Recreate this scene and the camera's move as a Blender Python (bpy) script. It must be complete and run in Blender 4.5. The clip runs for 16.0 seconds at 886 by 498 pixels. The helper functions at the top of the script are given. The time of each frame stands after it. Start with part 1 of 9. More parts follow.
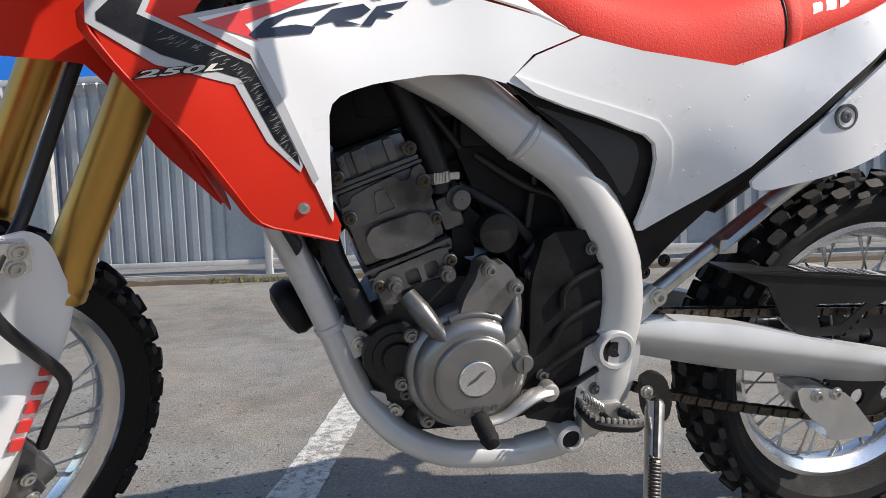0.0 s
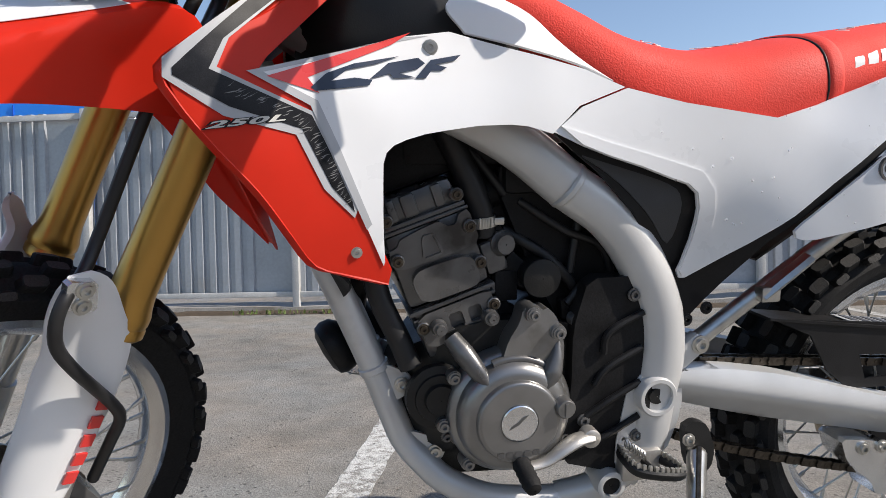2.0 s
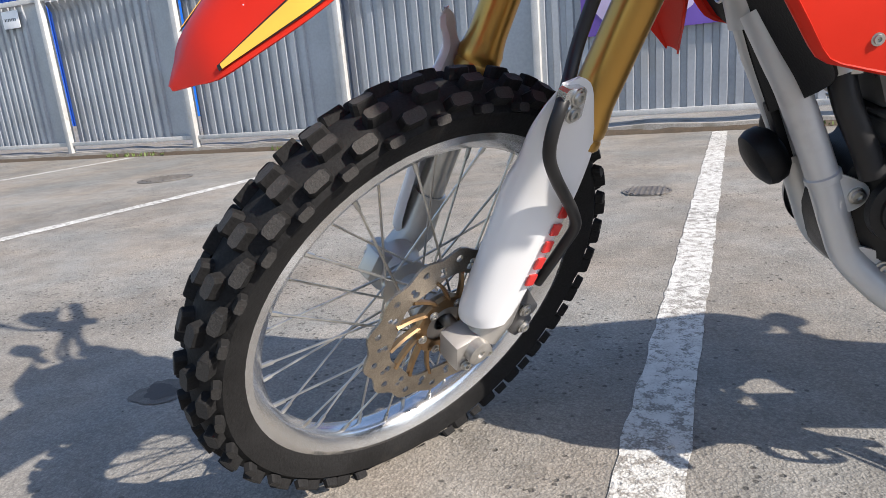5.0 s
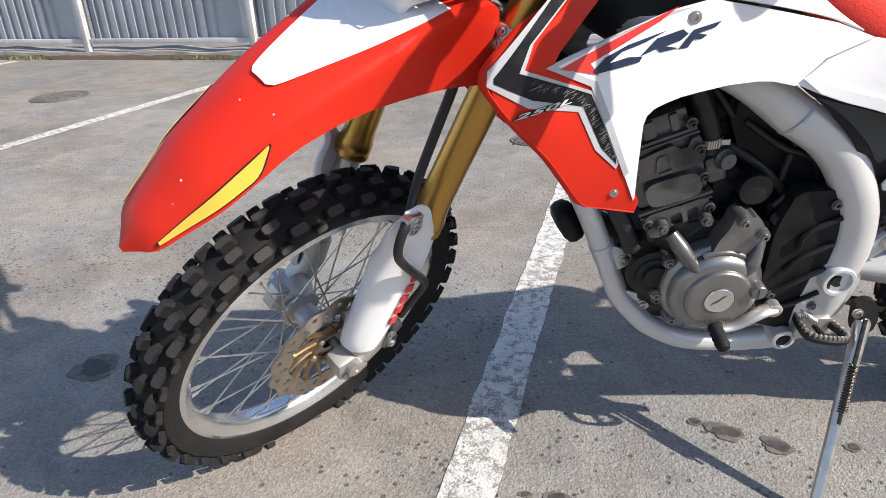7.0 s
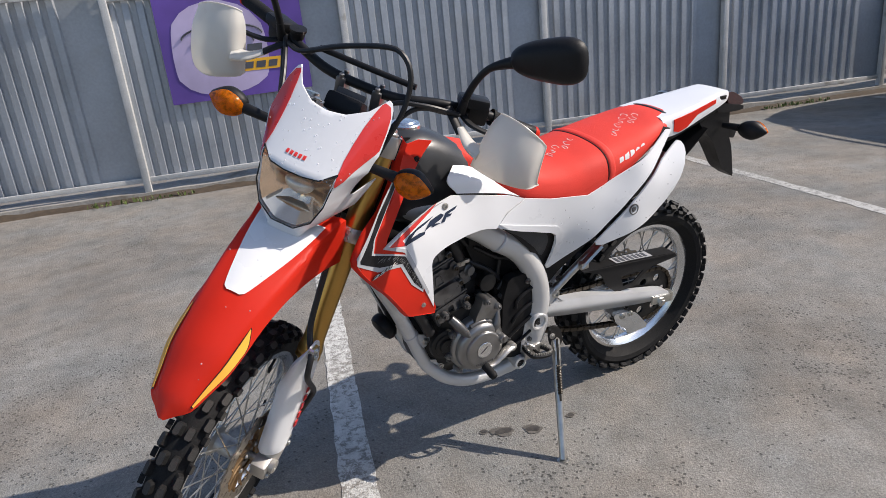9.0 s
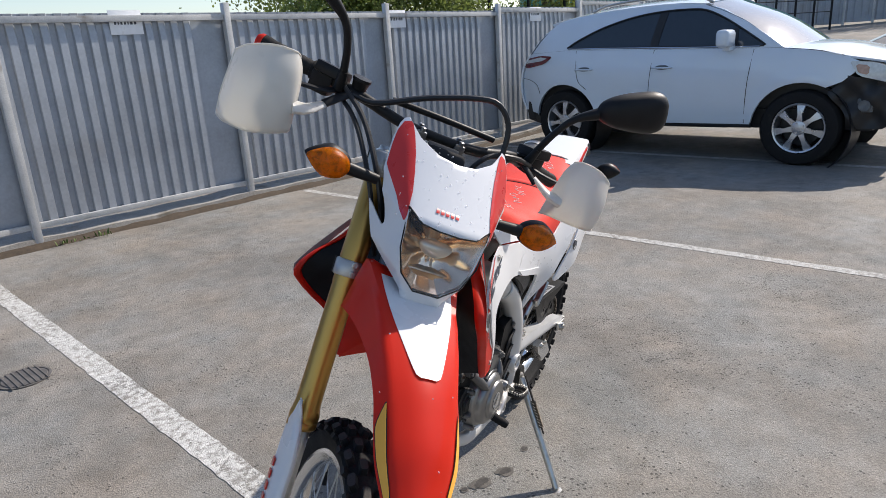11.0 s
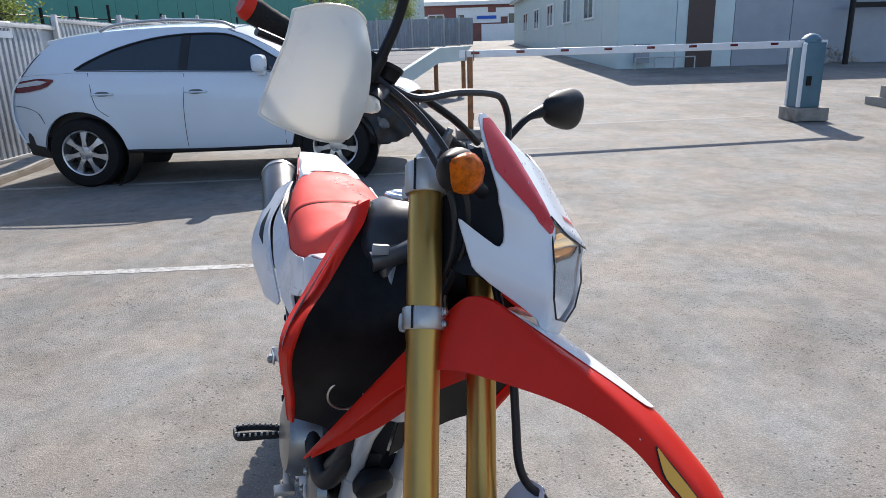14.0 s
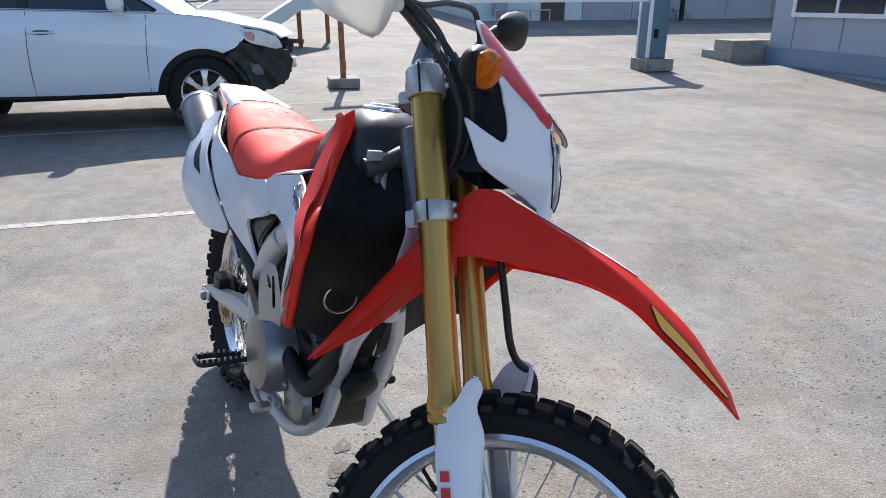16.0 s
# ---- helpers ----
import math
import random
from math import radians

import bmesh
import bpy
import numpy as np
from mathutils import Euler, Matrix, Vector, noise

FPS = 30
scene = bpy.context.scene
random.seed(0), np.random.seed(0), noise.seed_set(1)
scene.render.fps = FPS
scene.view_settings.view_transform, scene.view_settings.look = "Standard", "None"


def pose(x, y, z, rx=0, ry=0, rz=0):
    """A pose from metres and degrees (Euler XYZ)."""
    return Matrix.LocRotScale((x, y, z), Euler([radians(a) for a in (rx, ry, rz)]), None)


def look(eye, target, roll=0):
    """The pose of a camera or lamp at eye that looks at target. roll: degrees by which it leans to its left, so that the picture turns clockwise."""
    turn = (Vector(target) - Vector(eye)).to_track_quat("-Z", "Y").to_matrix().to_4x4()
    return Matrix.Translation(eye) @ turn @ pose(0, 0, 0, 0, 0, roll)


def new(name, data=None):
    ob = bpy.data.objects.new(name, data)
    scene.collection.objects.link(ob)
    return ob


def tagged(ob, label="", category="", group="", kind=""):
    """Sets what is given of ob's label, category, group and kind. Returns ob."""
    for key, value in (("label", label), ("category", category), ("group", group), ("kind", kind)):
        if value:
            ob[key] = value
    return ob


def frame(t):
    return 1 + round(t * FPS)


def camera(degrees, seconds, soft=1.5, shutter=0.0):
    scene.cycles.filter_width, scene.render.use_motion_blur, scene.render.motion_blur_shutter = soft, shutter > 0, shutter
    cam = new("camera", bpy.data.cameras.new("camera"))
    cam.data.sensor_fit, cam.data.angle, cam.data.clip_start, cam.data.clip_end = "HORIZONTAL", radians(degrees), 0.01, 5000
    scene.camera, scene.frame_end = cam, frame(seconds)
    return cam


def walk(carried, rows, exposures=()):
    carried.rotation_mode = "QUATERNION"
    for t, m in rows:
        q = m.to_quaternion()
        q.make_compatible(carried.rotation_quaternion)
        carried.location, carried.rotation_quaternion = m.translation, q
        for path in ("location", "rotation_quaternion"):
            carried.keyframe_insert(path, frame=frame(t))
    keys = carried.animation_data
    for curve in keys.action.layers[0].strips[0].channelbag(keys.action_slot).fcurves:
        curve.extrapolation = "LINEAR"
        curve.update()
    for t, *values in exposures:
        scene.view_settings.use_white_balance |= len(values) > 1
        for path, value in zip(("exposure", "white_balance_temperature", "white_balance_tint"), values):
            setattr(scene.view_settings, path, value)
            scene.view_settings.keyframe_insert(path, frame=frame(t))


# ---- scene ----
cam = camera(67.1, 16.0, 0.85)
PATH = [
    (0, (0.056, -1.108, 0.602), (-0.023, 0.885, 0.463), -2.3),
    (0.5, (0.061, -1.123, 0.598), (-0.027, 0.872, 0.48), -2.8),
    (1, (0.064, -1.121, 0.597), (-0.038, 0.874, 0.495), -2.6),
    (1.5, (0.054, -1.118, 0.601), (-0.047, 0.877, 0.513), -2.0),
    (2, (0.029, -1.126, 0.616), (-0.116, 0.868, 0.582), -1.4),
    (2.5, (-0.014, -1.142, 0.634), (-0.289, 0.839, 0.6), -2.0),
    (3, (-0.087, -1.153, 0.651), (-0.55, 0.791, 0.576), -2.7),
    (3.5, (-0.178, -1.17, 0.635), (-0.816, 0.716, 0.444), -3.8),
    (4, (-0.262, -1.169, 0.598), (-1.013, 0.642, 0.204), -4.6),
    (6.5, (-0.249, -1.151, 0.729), (-0.935, 0.615, 0.091), -3.7),
    (7, (-0.115, -1.311, 0.936), (-0.609, 0.436, 0.097), -2.6),
    (7.5, (0.011, -1.516, 1.077), (-0.314, 0.291, 0.282), -2.4),
    (8, (0.055, -1.749, 1.145), (-0.048, 0.113, 0.423), -4.4),
    (8.5, (-0.114, -1.875, 1.211), (0.014, 0.007, 0.547), -3.0),
    (8.6, (-0.169, -1.888, 1.223), (0.014, -0.008, 0.565), -3.7),
    (8.7, (-0.223, -1.899, 1.235), (0.013, -0.024, 0.583), -4.5),
    (10.8, (-1.155, -1.391, 1.31), (0.156, 0.005, 0.732), -3.1),
    (11, (-1.228, -1.312, 1.325), (0.162, 0.004, 0.745), -3.5),
    (11.5, (-1.413, -1.116, 1.323), (0.224, -0.132, 0.73), -4.0),
    (12, (-1.499, -0.904, 1.314), (0.283, -0.182, 0.764), -3.0),
    (12.5, (-1.495, -0.673, 1.331), (0.368, -0.18, 0.795), -3.7),
    (13, (-1.512, -0.472, 1.337), (0.401, -0.241, 0.802), -3.5),
    (13.5, (-1.487, -0.336, 1.314), (0.435, -0.299, 0.763), -2.2),
    (14, (-1.364, -0.28, 1.291), (0.553, -0.347, 0.726), -1.6),
    (14.5, (-1.28, -0.214, 1.283), (0.631, -0.366, 0.713), -1.4),
    (15, (-1.327, -0.132, 1.267), (0.551, -0.471, 0.668), -1.8),
    (15.5, (-1.399, -0.054, 1.254), (0.446, -0.462, 0.599), -1.4),
    (16, (-1.439, -0.037, 1.228), (0.379, -0.498, 0.533), -0.2),
]
walk(cam, [(t, look(eye, target, roll)) for t, eye, target, roll in PATH], [(0, 0.25, 6700, 12), (1.5, 0.25, 6700, 12), (2.5, 0.15, 6620, 12), (3.5, 0.32, 6690, 13), (4.2, 0.6, 6690, 13), (6.5, 0.63, 6700, 13), (7, 0.62, 6700, 13), (7.5, 0.52, 6680, 13), (8.5, 0.12, 6700, 14), (11, 0.22, 6650, 13), (12.5, 0.41, 6500, 13), (14, 0.53, 6430, 13), (15, 0.65, 6370, 13), (16, 0.64, 6380, 13)])

from collections import OrderedDict
from mathutils import geometry

# ---------------------------------------------------------------- world, sun
SUN_TO = Vector((0.642, -0.114, 0.51)).normalized()
SUN_EL = math.asin(SUN_TO.z)
SUN_AZ = math.atan2(SUN_TO.x, SUN_TO.y)
world = bpy.data.worlds.new("clear_sky")
scene.world = world
world.use_nodes = True
wn = world.node_tree.nodes
sky = wn.new("ShaderNodeTexSky")
sky.sky_type = "NISHITA"
sky.sun_disc = False
sky.sun_elevation, sky.sun_rotation = SUN_EL, SUN_AZ
sky.air_density, sky.dust_density, sky.ozone_density = 1.0, 0.8, 1.6
world.node_tree.links.new(sky.outputs[0], wn["Background"].inputs[0])
wn["Background"].inputs[1].default_value = 0.15
sun_data = bpy.data.lights.new("sun", "SUN")
sun_data.energy, sun_data.angle, sun_data.color = 5.0, radians(0.53), (1.0, 0.94, 0.845)
sun = new("sun", sun_data)
sun.matrix_world = look(SUN_TO * 50, (0, 0, 0))


# ---------------------------------------------------------------- materials
def mat(name, rgb, rough=0.5, metal=0.0, var=0.12, scale=18.0, fine=0.0, bump=0.0, bscale=160.0, coat=0.0,
        dirt=None, dirt_at=0.62, trans=0.0, emit=0.0, per_piece=0.0, spec=0.5, ior=1.45, alpha=1.0, sheer=0.0):
    """A procedural surface: base colour with broad and fine variation, uneven gloss, fine relief, and dirt in patches."""
    m = bpy.data.materials.new(name)
    m.use_nodes = True
    nt = m.node_tree
    n, ln = nt.nodes, nt.links
    b = n["Principled BSDF"]
    co = n.new("ShaderNodeTexCoord").outputs["Object"]
    b.inputs["Metallic"].default_value = metal
    b.inputs["Coat Weight"].default_value = coat
    b.inputs["Coat Roughness"].default_value = 0.06
    b.inputs["Transmission Weight"].default_value = trans
    b.inputs["IOR"].default_value = ior
    b.inputs["Alpha"].default_value = alpha
    b.inputs["Specular IOR Level"].default_value = spec
    big = n.new("ShaderNodeTexNoise")
    big.inputs["Scale"].default_value, big.inputs["Detail"].default_value = scale, 5
    ln.new(co, big.inputs["Vector"])
    ramp = n.new("ShaderNodeMapRange")
    ramp.inputs["From Min"].default_value, ramp.inputs["From Max"].default_value = 0.3, 0.7
    ramp.inputs["To Min"].default_value, ramp.inputs["To Max"].default_value = 1 - var, 1 + var * 0.7
    ln.new(big.outputs["Fac"], ramp.inputs["Value"])
    value = ramp.outputs[0]
    if fine:
        small = n.new("ShaderNodeTexNoise")
        small.inputs["Scale"].default_value, small.inputs["Detail"].default_value = scale * 14, 3
        ln.new(co, small.inputs["Vector"])
        r2 = n.new("ShaderNodeMapRange")
        r2.inputs["From Min"].default_value, r2.inputs["From Max"].default_value = 0.3, 0.7
        r2.inputs["To Min"].default_value, r2.inputs["To Max"].default_value = 1 - fine, 1 + fine
        ln.new(small.outputs["Fac"], r2.inputs["Value"])
        mul = n.new("ShaderNodeMath")
        mul.operation = "MULTIPLY"
        ln.new(value, mul.inputs[0]), ln.new(r2.outputs[0], mul.inputs[1])
        value = mul.outputs[0]
    if per_piece:
        info = n.new("ShaderNodeObjectInfo")
        r3 = n.new("ShaderNodeMapRange")
        r3.inputs["To Min"].default_value, r3.inputs["To Max"].default_value = 1 - per_piece, 1 + per_piece
        ln.new(info.outputs["Random"], r3.inputs["Value"])
        mul = n.new("ShaderNodeMath")
        mul.operation = "MULTIPLY"
        ln.new(value, mul.inputs[0]), ln.new(r3.outputs[0], mul.inputs[1])
        value = mul.outputs[0]
    tint = n.new("ShaderNodeVectorMath")
    tint.operation = "SCALE"
    tint.inputs[0].default_value = rgb
    ln.new(value, tint.inputs["Scale"])
    colour = tint.outputs[0]
    if dirt:
        patch = n.new("ShaderNodeTexNoise")
        patch.inputs["Scale"].default_value, patch.inputs["Detail"].default_value = scale * 0.6, 9
        ln.new(co, patch.inputs["Vector"])
        edge = n.new("ShaderNodeMapRange")
        edge.inputs["From Min"].default_value, edge.inputs["From Max"].default_value = dirt_at - 0.06, dirt_at + 0.1
        ln.new(patch.outputs["Fac"], edge.inputs["Value"])
        mix = n.new("ShaderNodeMix")
        mix.data_type = "RGBA"
        ln.new(edge.outputs[0], mix.inputs["Factor"])
        ln.new(colour, mix.inputs["A"])
        mix.inputs["B"].default_value = (*dirt, 1)
        colour = mix.outputs["Result"]
    ln.new(colour, b.inputs["Base Color"])
    rr = n.new("ShaderNodeMapRange")
    rr.inputs["From Min"].default_value, rr.inputs["From Max"].default_value = 0.3, 0.7
    rr.inputs["To Min"].default_value, rr.inputs["To Max"].default_value = rough * 0.85, min(1, rough * 1.15)
    ln.new(big.outputs["Fac"], rr.inputs["Value"])
    ln.new(rr.outputs[0], b.inputs["Roughness"])
    if bump:
        bn = n.new("ShaderNodeTexNoise")
        bn.inputs["Scale"].default_value, bn.inputs["Detail"].default_value = bscale, 4
        ln.new(co, bn.inputs["Vector"])
        bp = n.new("ShaderNodeBump")
        bp.inputs["Strength"].default_value, bp.inputs["Distance"].default_value = min(1, bump), 0.002
        ln.new(bn.outputs["Fac"], bp.inputs["Height"])
        ln.new(bp.outputs[0], b.inputs["Normal"])
    if sheer:
        thin = n.new("ShaderNodeBsdfTranslucent")
        ln.new(colour, thin.inputs["Color"])
        both = n.new("ShaderNodeMixShader")
        both.inputs[0].default_value = sheer
        ln.new(b.outputs[0], both.inputs[1]), ln.new(thin.outputs[0], both.inputs[2])
        ln.new(both.outputs[0], n["Material Output"].inputs["Surface"])
    if emit:
        b.inputs["Emission Color"].default_value = (*rgb, 1)
        b.inputs["Emission Strength"].default_value = emit
    return m


def asphalt_material(name, base, paint=None):
    """Old asphalt: pale aggregate in a dark binder, oil stains, patches and hairline cracks; paint: worn road paint on it."""
    m = bpy.data.materials.new(name)
    m.use_nodes = True
    n, ln = m.node_tree.nodes, m.node_tree.links
    b = n["Principled BSDF"]
    co = n.new("ShaderNodeNewGeometry").outputs["Position"]

    def noise_fac(scale, detail=4, rough=0.5, dist=0.0):
        t = n.new("ShaderNodeTexNoise")
        t.inputs["Scale"].default_value, t.inputs["Detail"].default_value = scale, detail
        t.inputs["Roughness"].default_value, t.inputs["Distortion"].default_value = rough, dist
        ln.new(co, t.inputs["Vector"])
        return t.outputs["Fac"]

    def span(value, a, z, lo, hi):
        r = n.new("ShaderNodeMapRange")
        for k, v in zip(("From Min", "From Max", "To Min", "To Max"), (a, z, lo, hi)):
            r.inputs[k].default_value = v
        ln.new(value, r.inputs["Value"])
        return r.outputs[0]

    def times(p, q, op="MULTIPLY"):
        k = n.new("ShaderNodeMath")
        k.operation = op
        ln.new(p, k.inputs[0]), ln.new(q, k.inputs[1])
        return k.outputs[0]

    stones = n.new("ShaderNodeTexVoronoi")
    stones.inputs["Scale"].default_value = 210
    ln.new(co, stones.inputs["Vector"])
    grit = span(stones.outputs["Color"], 0.15, 0.95, 0.87, 1.14)
    pit = span(stones.outputs["Distance"], 0.25, 0.75, 1.05, 0.84)
    tone = times(grit, pit)
    tone = times(tone, span(noise_fac(420, 2), 0.3, 0.7, 0.85, 1.15))
    # pits where single stones have come out, gathered in worn patches
    pits = n.new("ShaderNodeTexVoronoi")
    pits.inputs["Scale"].default_value = 88
    pits.inputs["Randomness"].default_value = 1.0
    ln.new(co, pits.inputs["Vector"])
    worn_patch = times(span(noise_fac(1.1, 5, 0.6, 0.5), 0.40, 0.70, 0.02, 0.42), span(noise_fac(7, 4, 0.6), 0.35, 0.65, 0.35, 1.25))
    loose = n.new("ShaderNodeMath")
    loose.operation = "LESS_THAN"
    ln.new(pits.outputs["Color"], loose.inputs[0]), ln.new(times(worn_patch, span(noise_fac(30, 2), 0.3, 0.7, 0.0, 0.07), "ADD"), loose.inputs[1])
    hole = times(loose.outputs[0], span(pits.outputs["Distance"], 0.30, 0.55, 1.0, 0.0))
    tone = times(tone, span(hole, 0.0, 1.0, 1.0, 0.45))
    crumb = noise_fac(95, 4, 0.65, 0.3)
    tone = times(tone, span(crumb, 0.3, 0.7, 0.84, 1.14))
    tone = times(tone, span(noise_fac(9, 6, 0.6), 0.3, 0.7, 0.84, 1.13))
    tone = times(tone, span(noise_fac(0.7, 6, 0.62, 0.4), 0.3, 0.72, 0.74, 1.18))
    tone = times(tone, span(noise_fac(2.2, 9, 0.74, 1.4), 0.28, 0.43, 0.72, 1.0))
    tone = times(tone, span(noise_fac(1.3, 8, 0.68, 0.9), 0.44, 0.66, 1.05, 0.80))
    hue = n.new("ShaderNodeMix")
    hue.data_type = "RGBA"
    hue.inputs["A"].default_value = (base[0] * 1.05, base[1] * 1.0, base[2] * 0.93, 1)
    hue.inputs["B"].default_value = (base[0] * 0.93, base[1] * 1.0, base[2] * 1.04, 1)
    ln.new(span(noise_fac(1.7, 5, 0.6), 0.35, 0.65, 0.0, 1.0), hue.inputs["Factor"])
    scale = n.new("ShaderNodeVectorMath")
    scale.operation = "SCALE"
    ln.new(hue.outputs["Result"], scale.inputs[0])
    ln.new(tone, scale.inputs["Scale"])
    colour = scale.outputs[0]
    if paint:
        worn = times(noise_fac(34, 9, 0.72), span(noise_fac(3, 4), 0.3, 0.7, -0.05, 0.05), "ADD")
        worn = times(worn, span(stones.outputs["Distance"], 0.2, 0.8, 0.0, 0.1), "SUBTRACT")
        mask = span(worn, 0.36, 0.48, 0.12, 0.97)
        mix = n.new("ShaderNodeMix")
        mix.data_type = "RGBA"
        ln.new(mask, mix.inputs["Factor"])
        ln.new(colour, mix.inputs["A"])
        pale = n.new("ShaderNodeVectorMath")
        pale.operation = "SCALE"
        pale.inputs[0].default_value = paint
        ln.new(span(noise_fac(22, 5), 0.3, 0.7, 0.8, 1.06), pale.inputs["Scale"])
        ln.new(pale.outputs[0], mix.inputs["B"])
        colour = mix.outputs["Result"]
    ln.new(colour, b.inputs["Base Color"])
    b.inputs["Roughness"].default_value = 0.84
    b.inputs["Specular IOR Level"].default_value = 0.33
    bp = n.new("ShaderNodeBump")
    bp.inputs["Strength"].default_value, bp.inputs["Distance"].default_value = 0.8, 0.0036
    ln.new(times(times(times(stones.outputs["Distance"], noise_fac(60, 5, 0.7)), span(crumb, 0.2, 0.8, 0.0, 0.7), "ADD"), span(hole, 0.0, 1.0, 0.0, 0.6), "SUBTRACT"), bp.inputs["Height"])
    ln.new(bp.outputs[0], b.inputs["Normal"])
    return m


ASPHALT = asphalt_material("asphalt", (0.260, 0.243, 0.222))
ROAD_PAINT = asphalt_material("road_paint", (0.260, 0.243, 0.222), (0.61, 0.61, 0.585))
WORN_PAINT = asphalt_material("worn_road_paint", (0.260, 0.243, 0.222), (0.52, 0.515, 0.49))
FADED_PAINT = asphalt_material("faded_road_paint", (0.260, 0.243, 0.222), (0.37, 0.365, 0.35))
RED = mat("red_plastic", (0.82, 0.040, 0.018), 0.36, var=0.05, scale=9, coat=0.08, bump=0.02, bscale=300, spec=0.35, sheer=0.42)
RED_DEEP = mat("red_decal", (0.62, 0.035, 0.03), 0.3, var=0.05, coat=0.3)
WHITE = mat("white_plastic", (0.73, 0.74, 0.755), 0.3, var=0.03, scale=6, coat=0.3, bump=0.02, bscale=260)
GREY_DECAL = mat("grey_decal", (0.39, 0.40, 0.42), 0.35, var=0.06)
BLACK_DECAL = mat("black_decal", (0.009, 0.009, 0.011), 0.35, var=0.5, scale=60, fine=0.5, spec=0.3)
NAVY_DECAL = mat("navy_decal", (0.018, 0.03, 0.06), 0.3, var=0.2)
YELLOW = mat("yellow_decal", (0.92, 0.44, 0.06), 0.35, var=0.06)
BLACK = mat("black_plastic", (0.010, 0.010, 0.011), 0.48, var=0.25, scale=30, fine=0.15, bump=0.1, bscale=500, dirt=(0.022, 0.021, 0.02), dirt_at=0.72, spec=0.28)
# copy of the black plastic with less sheen, for parts deep in shade
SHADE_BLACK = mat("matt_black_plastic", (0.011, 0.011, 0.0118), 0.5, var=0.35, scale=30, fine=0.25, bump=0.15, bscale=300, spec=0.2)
GREY_PLASTIC = mat("grey_mesh_cover", (0.035, 0.037, 0.041), 0.42, var=0.12, scale=25, bump=0.15, bscale=700)
RUBBER = mat("tyre_rubber", (0.013, 0.013, 0.0135), 0.75, var=0.25, scale=22, fine=0.3, bump=0.3, bscale=300, dirt=(0.028, 0.026, 0.023), dirt_at=0.66, spec=0.25)
TREAD_TOP = mat("worn_tread_face", (0.034, 0.032, 0.030), 0.75, var=0.3, scale=60, fine=0.35, bump=0.5, bscale=260)
HOSE = mat("black_rubber_hose", (0.014, 0.014, 0.015), 0.45, var=0.2, scale=40)
GOLD = mat("gold_anodised", (0.50, 0.29, 0.075), 0.34, 0.9, var=0.06, scale=14, coat=0.1)
BRONZE = mat("brake_carrier", (0.36, 0.23, 0.12), 0.35, 0.9, var=0.25, scale=40)
DISC = mat("brake_disc_steel", (0.40, 0.35, 0.29), 0.34, 0.95, var=0.2, scale=35, fine=0.2)
SILVER = mat("silver_frame_paint", (0.57, 0.57, 0.565), 0.34, 0.25, var=0.07, scale=10, coat=0.15, bump=0.03, bscale=400, dirt=(0.25, 0.23, 0.2), dirt_at=0.72)
ALLOY = mat("polished_alloy", (0.72, 0.73, 0.74), 0.22, 0.95, var=0.06, scale=16, fine=0.05)
CAST = mat("cast_alloy", (0.5, 0.48, 0.45), 0.42, 0.75, var=0.1, scale=22, bump=0.15, bscale=500, dirt=(0.12, 0.11, 0.1), dirt_at=0.68)
ENGINE = mat("engine_grey", (0.135, 0.134, 0.134), 0.30, 0.55, var=0.2, scale=24, bump=0.06, bscale=420, dirt=(0.045, 0.042, 0.04), dirt_at=0.62)
COVER = mat("satin_engine_cover", (0.255, 0.253, 0.25), 0.33, 0.8, var=0.1, scale=22, bump=0.05, bscale=420, dirt=(0.14, 0.13, 0.115), dirt_at=0.7)
DARK_ENGINE = mat("engine_dark", (0.018, 0.018, 0.018), 0.45, 0.3, var=0.3, scale=30, bump=0.15, bscale=400)
STEEL = mat("zinc_steel", (0.55, 0.54, 0.51), 0.33, 0.95, var=0.15, scale=50)
CHAIN = mat("oily_chain", (0.085, 0.072, 0.058), 0.38, 0.9, var=0.35, scale=120, fine=0.3)
SEAT = mat("red_vinyl", (0.74, 0.05, 0.033), 0.66, var=0.08, scale=12, bump=0.35, bscale=420, spec=0.36)
AMBER = mat("amber_lens", (1.0, 0.27, 0.005), 0.12, var=0.45, scale=95, fine=0.25, coat=0.35, bump=1.0, bscale=170, spec=0.4, sheer=0.62)
AMBER_DECAL_EDGE = mat("decal_outline", (0.012, 0.012, 0.012), 0.4, var=0.2)
LENS = mat("clear_lens", (0.9, 0.9, 0.9), 0.03, var=0.01, alpha=0.05, spec=0.8)
# orange tint carries the sunlit surroundings that the chrome would mirror
REFLECTOR = mat("chrome_reflector", (0.98, 0.74, 0.53), 0.14, 1.0, var=0.05)
GUARD_WHITE = mat("translucent_white_guard", (0.83, 0.81, 0.76), 0.3, var=0.04, scale=8, coat=0.2, dirt=(0.72, 0.69, 0.63), dirt_at=0.64, sheer=0.4)
TAIL_RED = mat("tail_light_red", (0.14, 0.008, 0.01), 0.12, var=0.1, coat=0.6)
MIRROR = mat("mirror_glass", (0.85, 0.87, 0.9), 0.02, 1.0, var=0.01)
DROPS = mat("water_drops", (0.9, 0.92, 0.95), 0.03, var=0.0, ior=1.33, alpha=0.3, spec=1.0)
FENCE_GREY = mat("galvanised_sheet", (0.355, 0.378, 0.41), 0.38, 0.25, var=0.12, scale=3, fine=0.06, dirt=(0.33, 0.33, 0.33), dirt_at=0.66, per_piece=0.06)
POST_GREY = mat("painted_post", (0.5, 0.5, 0.49), 0.5, 0.1, var=0.12, scale=9, fine=0.1, dirt=(0.2, 0.16, 0.12), dirt_at=0.68)
